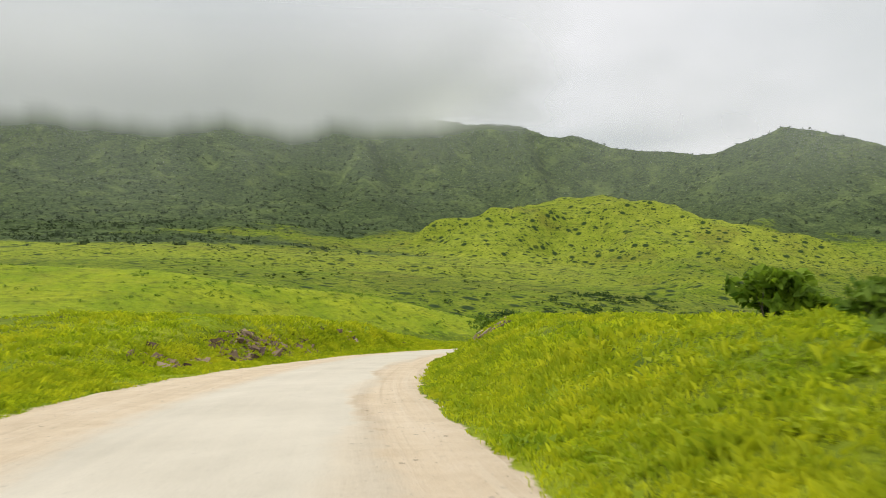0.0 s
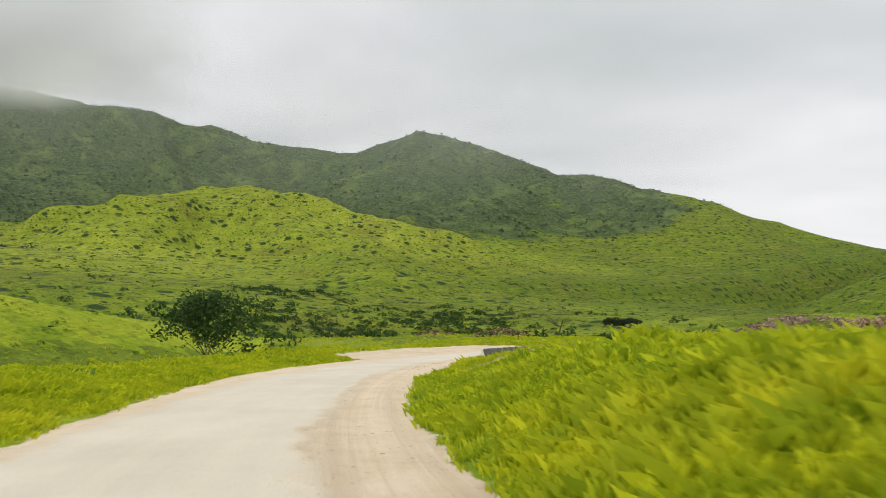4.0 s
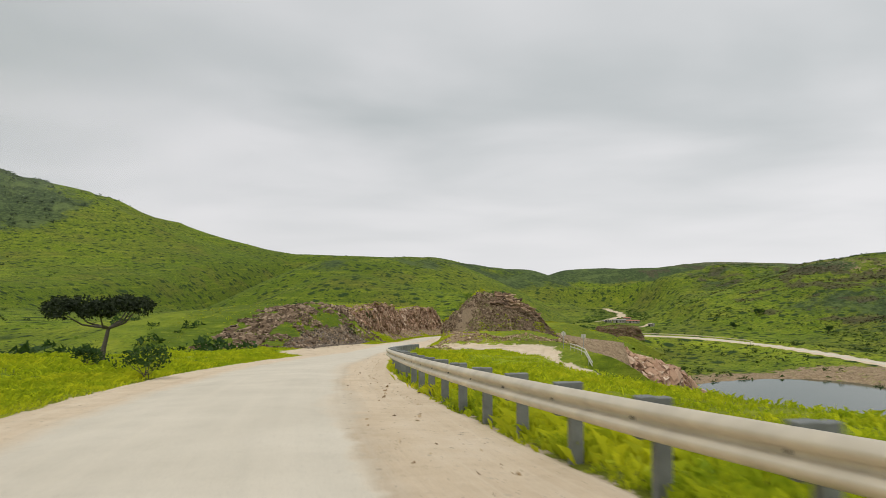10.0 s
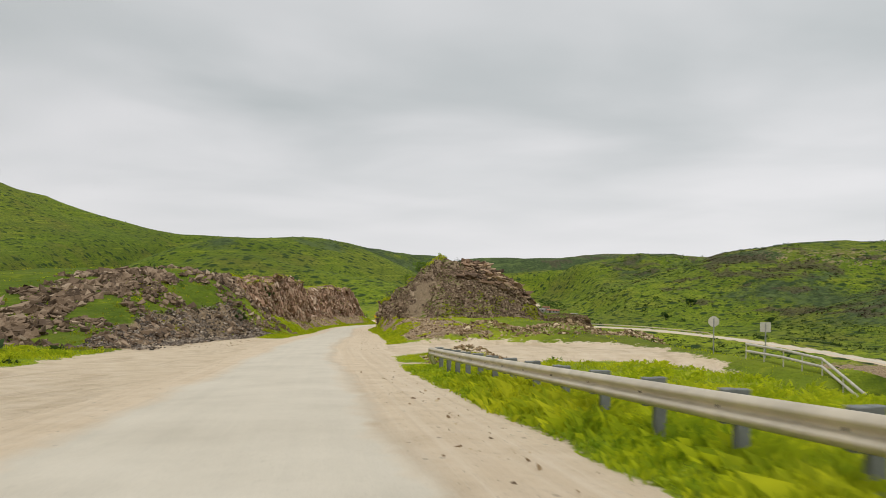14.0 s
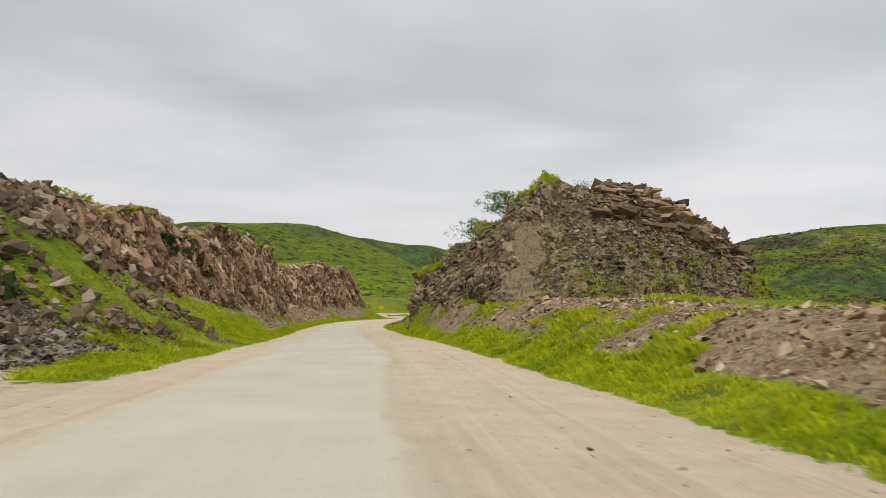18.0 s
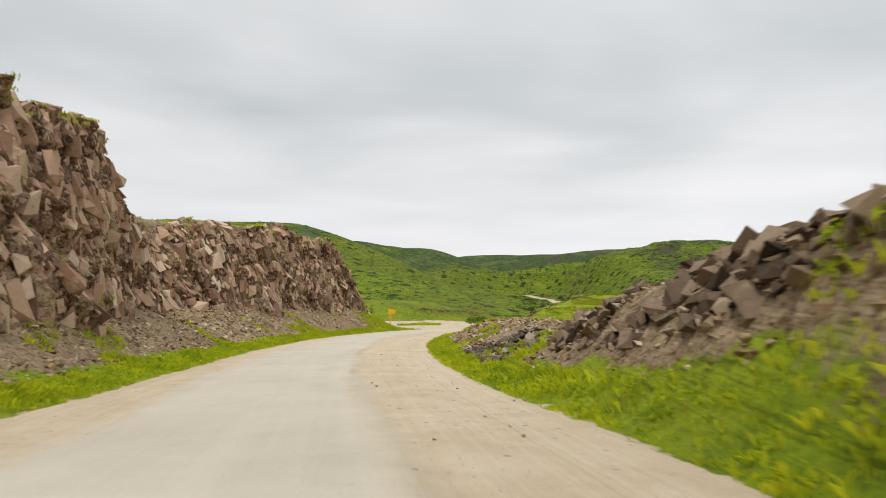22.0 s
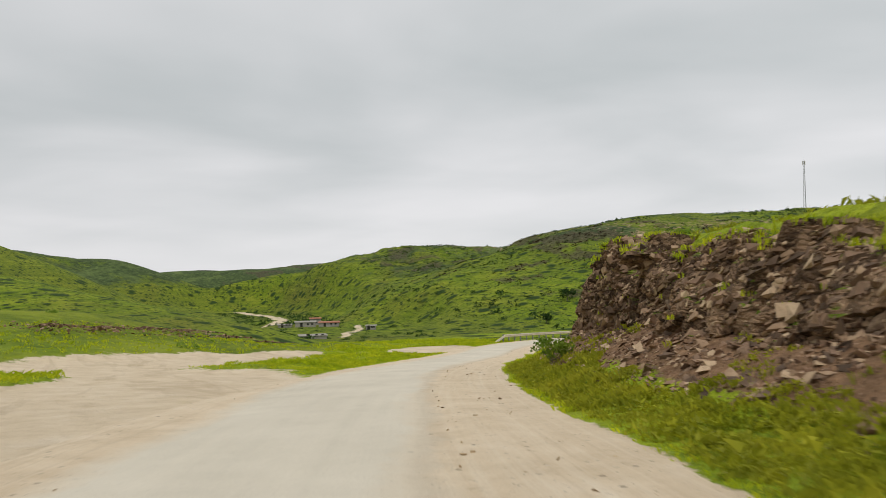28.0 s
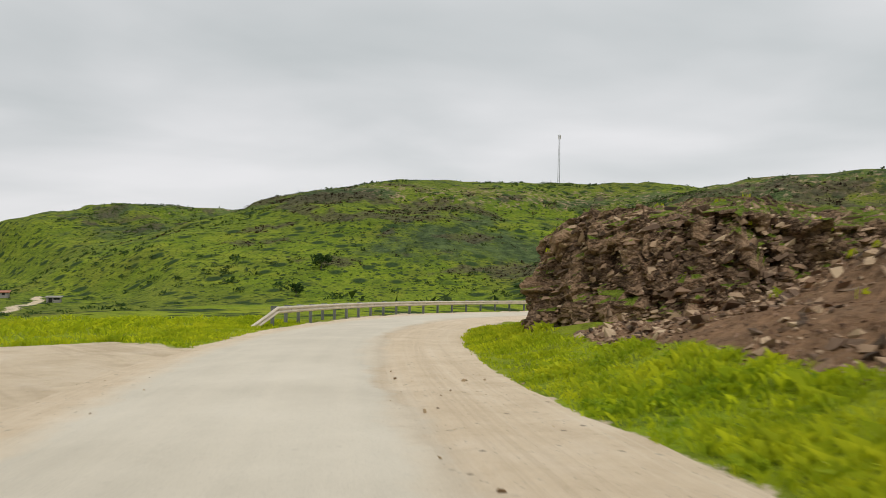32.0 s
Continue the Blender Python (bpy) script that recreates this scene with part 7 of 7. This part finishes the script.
tree("thorn_bush", on_knob(-5.0, 139.2), 2.0, 3.2, "half-bare thorn bush on a rock hill", 31, M_WEED, "bush", 1800, 0.07, 0.03, True, 4)
tree("thorn_bush", on_knob(-3.0, 137.6), 2.3, 3.0, "half-bare thorn bush on a rock hill", 32, M_WEED, "bush", 2600, 0.07, 0.03, True, 4)
tree("thorn_bush", on_knob(-8.0, 140.8), 1.8, 2.2, "bare thorn bush on a rock hill", 33, M_LEAF, "bush", 60, 0.05, 0.025, True, 3)
tree("thorn_bush", on_knob(3.0, 134.2), 1.2, 2.2, "half-bare thorn bush on a rock hill", 34, M_LEAF, "bush", 220, 0.05, 0.02, True, 3)
tree("valley_tree", on_land(161, 488), 5.5, 6.5, "lone dark tree on a green slope", 35, M_LEAF, "round", 1600, 0.28, 0.16)
tree("valley_tree", on_land(180, 420), 4.2, 5.0, "lone dark tree on a green slope", 36, M_LEAF, "round", 1200, 0.25, 0.14)
tree("valley_tree", on_land(140, 470), 3.6, 4.4, "low dark tree on a green slope", 37, M_LEAF, "round", 1000, 0.25, 0.12)
tree("leafy_bush", at_road(30.2, 5.6, 0), 1.0, 1.5, "green bush at the foot of a rock face", 39, M_WEED, "bush", 800, 0.08, 0.02, stems=3)
tree("leafy_bush", at_road(3.4, 4.6, 0), 1.0, 1.8, "pale-leaved shrub on an overgrown bank", 40, M_WEED, "bush", 900, 0.11, 0.02, stems=4)

# ---------------------------------------------------------------- signs, railing and the farm
M_YELLOW = plain("yellow_paint", (0.75, 0.42, 0.01), 0.5, 0.0, 0.1, 3.0, 0.05)
M_ROOF = plain("rust_red_roof", (0.36, 0.15, 0.09), 0.8, 0.0, 0.3, 1.0, 0.3)
M_HUT = plain("grey_block_wall", (0.30, 0.28, 0.25), 0.9, 0.0, 0.25, 1.2, 0.3)
M_OPENING_SHADE = plain("opening_shade", (0.03, 0.028, 0.025), 0.9, 0.0, 0.2, 2.0, 0.1)


def arrow_sign(at, turn):
    root = empty("road_sign", at, "yellow pointed road sign on a yellow post", "road sign", "", turn)
    part("post", tube([(0, 0, -0.3), (0, 0, 2.3)], [0.05, 0.05], 8), M_YELLOW, root)
    bm = bmesh.new()
    shape = [(-0.35, 1.75), (0.35, 1.75), (0.7, 2.1), (0.35, 2.45), (-0.35, 2.45)]
    f = bm.faces.new([bm.verts.new((x, -0.06, z)) for x, z in shape])
    ext = bmesh.ops.extrude_face_region(bm, geom=[f])
    bmesh.ops.translate(bm, vec=(0, -0.03, 0), verts=[g for g in ext["geom"] if isinstance(g, bmesh.types.BMVert)])
    bmesh.ops.recalc_face_normals(bm, faces=bm.faces[:])
    part("board", bm, M_YELLOW, root)
    return root


arrow_sign((-16.6, 239.6, on_land(-16.6, 239.6)[2]), 10)


def back_sign(x, y, turn, round_board):
    at = on_land(x, y)
    root = empty("road_sign", at, "grey back of a %s road sign on a post" % ("round" if round_board else "square"), "road sign", "", turn)
    part("post", tube([(0, 0, -0.3), (0, 0, 2.2)], [0.035, 0.035], 7), M_MAST, root)
    if round_board:
        bm = bmesh.new()
        bmesh.ops.create_cone(bm, cap_ends=True, segments=20, radius1=0.33, radius2=0.33, depth=0.02)
        bmesh.ops.rotate(bm, verts=bm.verts, matrix=Matrix.Rotation(radians(90), 3, "X"))
        bmesh.ops.translate(bm, verts=bm.verts, vec=(0, 0.05, 2.0))
        part("board", bm, M_PIPE, root)
    else:
        ob = part("board", box_mesh("board", 0.6, 0.02, 0.6, M_PIPE, 0.004), M_PIPE, root)
        ob.matrix_basis = pose(0, 0.05, 1.65)
    return root


back_sign(15.6, 63.5, -14, True)
back_sign(18.2, 62.0, -14, False)


def pipe_railing():
    root = empty("pipe_railing", on_land(17.6, 58.5), "pale two-pipe railing along a side track", "railing")
    o = Vector(root.matrix_world.translation)
    line = [Vector(on_land(x, y)) - o for x, y in ((16.4, 60.5), (17.2, 57.5), (17.9, 54.7), (18.6, 52))]
    for h in (0.45, 0.85):
        part("pipe", tube([p + Vector((0, 0, h)) for p in line], [0.07] * 4, 8), M_PIPE, root)
    for a, b in zip(line, line[1:]):
        for k in (0.0, 0.5):
            p = a.lerp(b, k)
            part("post", tube([p + Vector((0, 0, -0.3)), p + Vector((0, 0, 0.86))], [0.03, 0.03], 7), M_PIPE, root)


pipe_railing()


def hut(x, y, sx, sy, h, turn, roof, label):
    at = on_land(x, y, -0.2)
    root = empty("farm_hut", at, label, "hut", "farm buildings", turn)
    for name, w, dth, px, py in (("wall", sx, 0.25, 0, -sy / 2), ("wall", sx, 0.25, 0, sy / 2), ("wall", 0.25, sy - 0.26, -sx / 2 + 0.125, 0), ("wall", 0.25, sy - 0.26, sx / 2 - 0.125, 0)):
        part(name, box_mesh("wall", w, dth, h, M_HUT, 0.02), M_HUT, root).matrix_basis = pose(px, py, 0)
    ob = part("roof", box_mesh("roof", sx + 0.8, sy + 0.8, 0.25, roof, 0.03), roof, root)
    ob.matrix_basis = pose(0, 0, h + 0.05, 3, 0, 0)
    # openings are dark slabs on solid walls, in place of the shade inside
    part("doorway", box_mesh("doorway", 1.1, 0.06, 2.0, M_OPENING_SHADE, 0), M_OPENING_SHADE, root).matrix_basis = pose(-sx * 0.2, -sy / 2 - 0.13, 0.1)
    for k in (0.12, 0.34):
        part("window", box_mesh("window", 0.9, 0.06, 0.8, M_OPENING_SHADE, 0), M_OPENING_SHADE, root).matrix_basis = pose(sx * k, -sy / 2 - 0.13, 1.1)
    return root


hut(81, 581, 9, 5, 2.3, -14, M_HUT, "low grey farm building with a flat roof")
hut(91, 577, 9, 5, 2.0, -20, M_ROOF, "low brown farm shed with a rust-red roof")
hut(88, 590, 5, 4, 3.2, -16, M_ROOF, "small farm building with a rust-red roof")
hut(72, 583, 6, 3, 1.3, -10, M_HUT, "low grey stone pen beside a farm")
hut(61, 493, 9, 4, 1.3, -8, M_HUT, "low grey shelter beside a track")
hut(100, 545, 4, 3, 1.8, -25, M_HUT, "small grey shed at the end of a track")
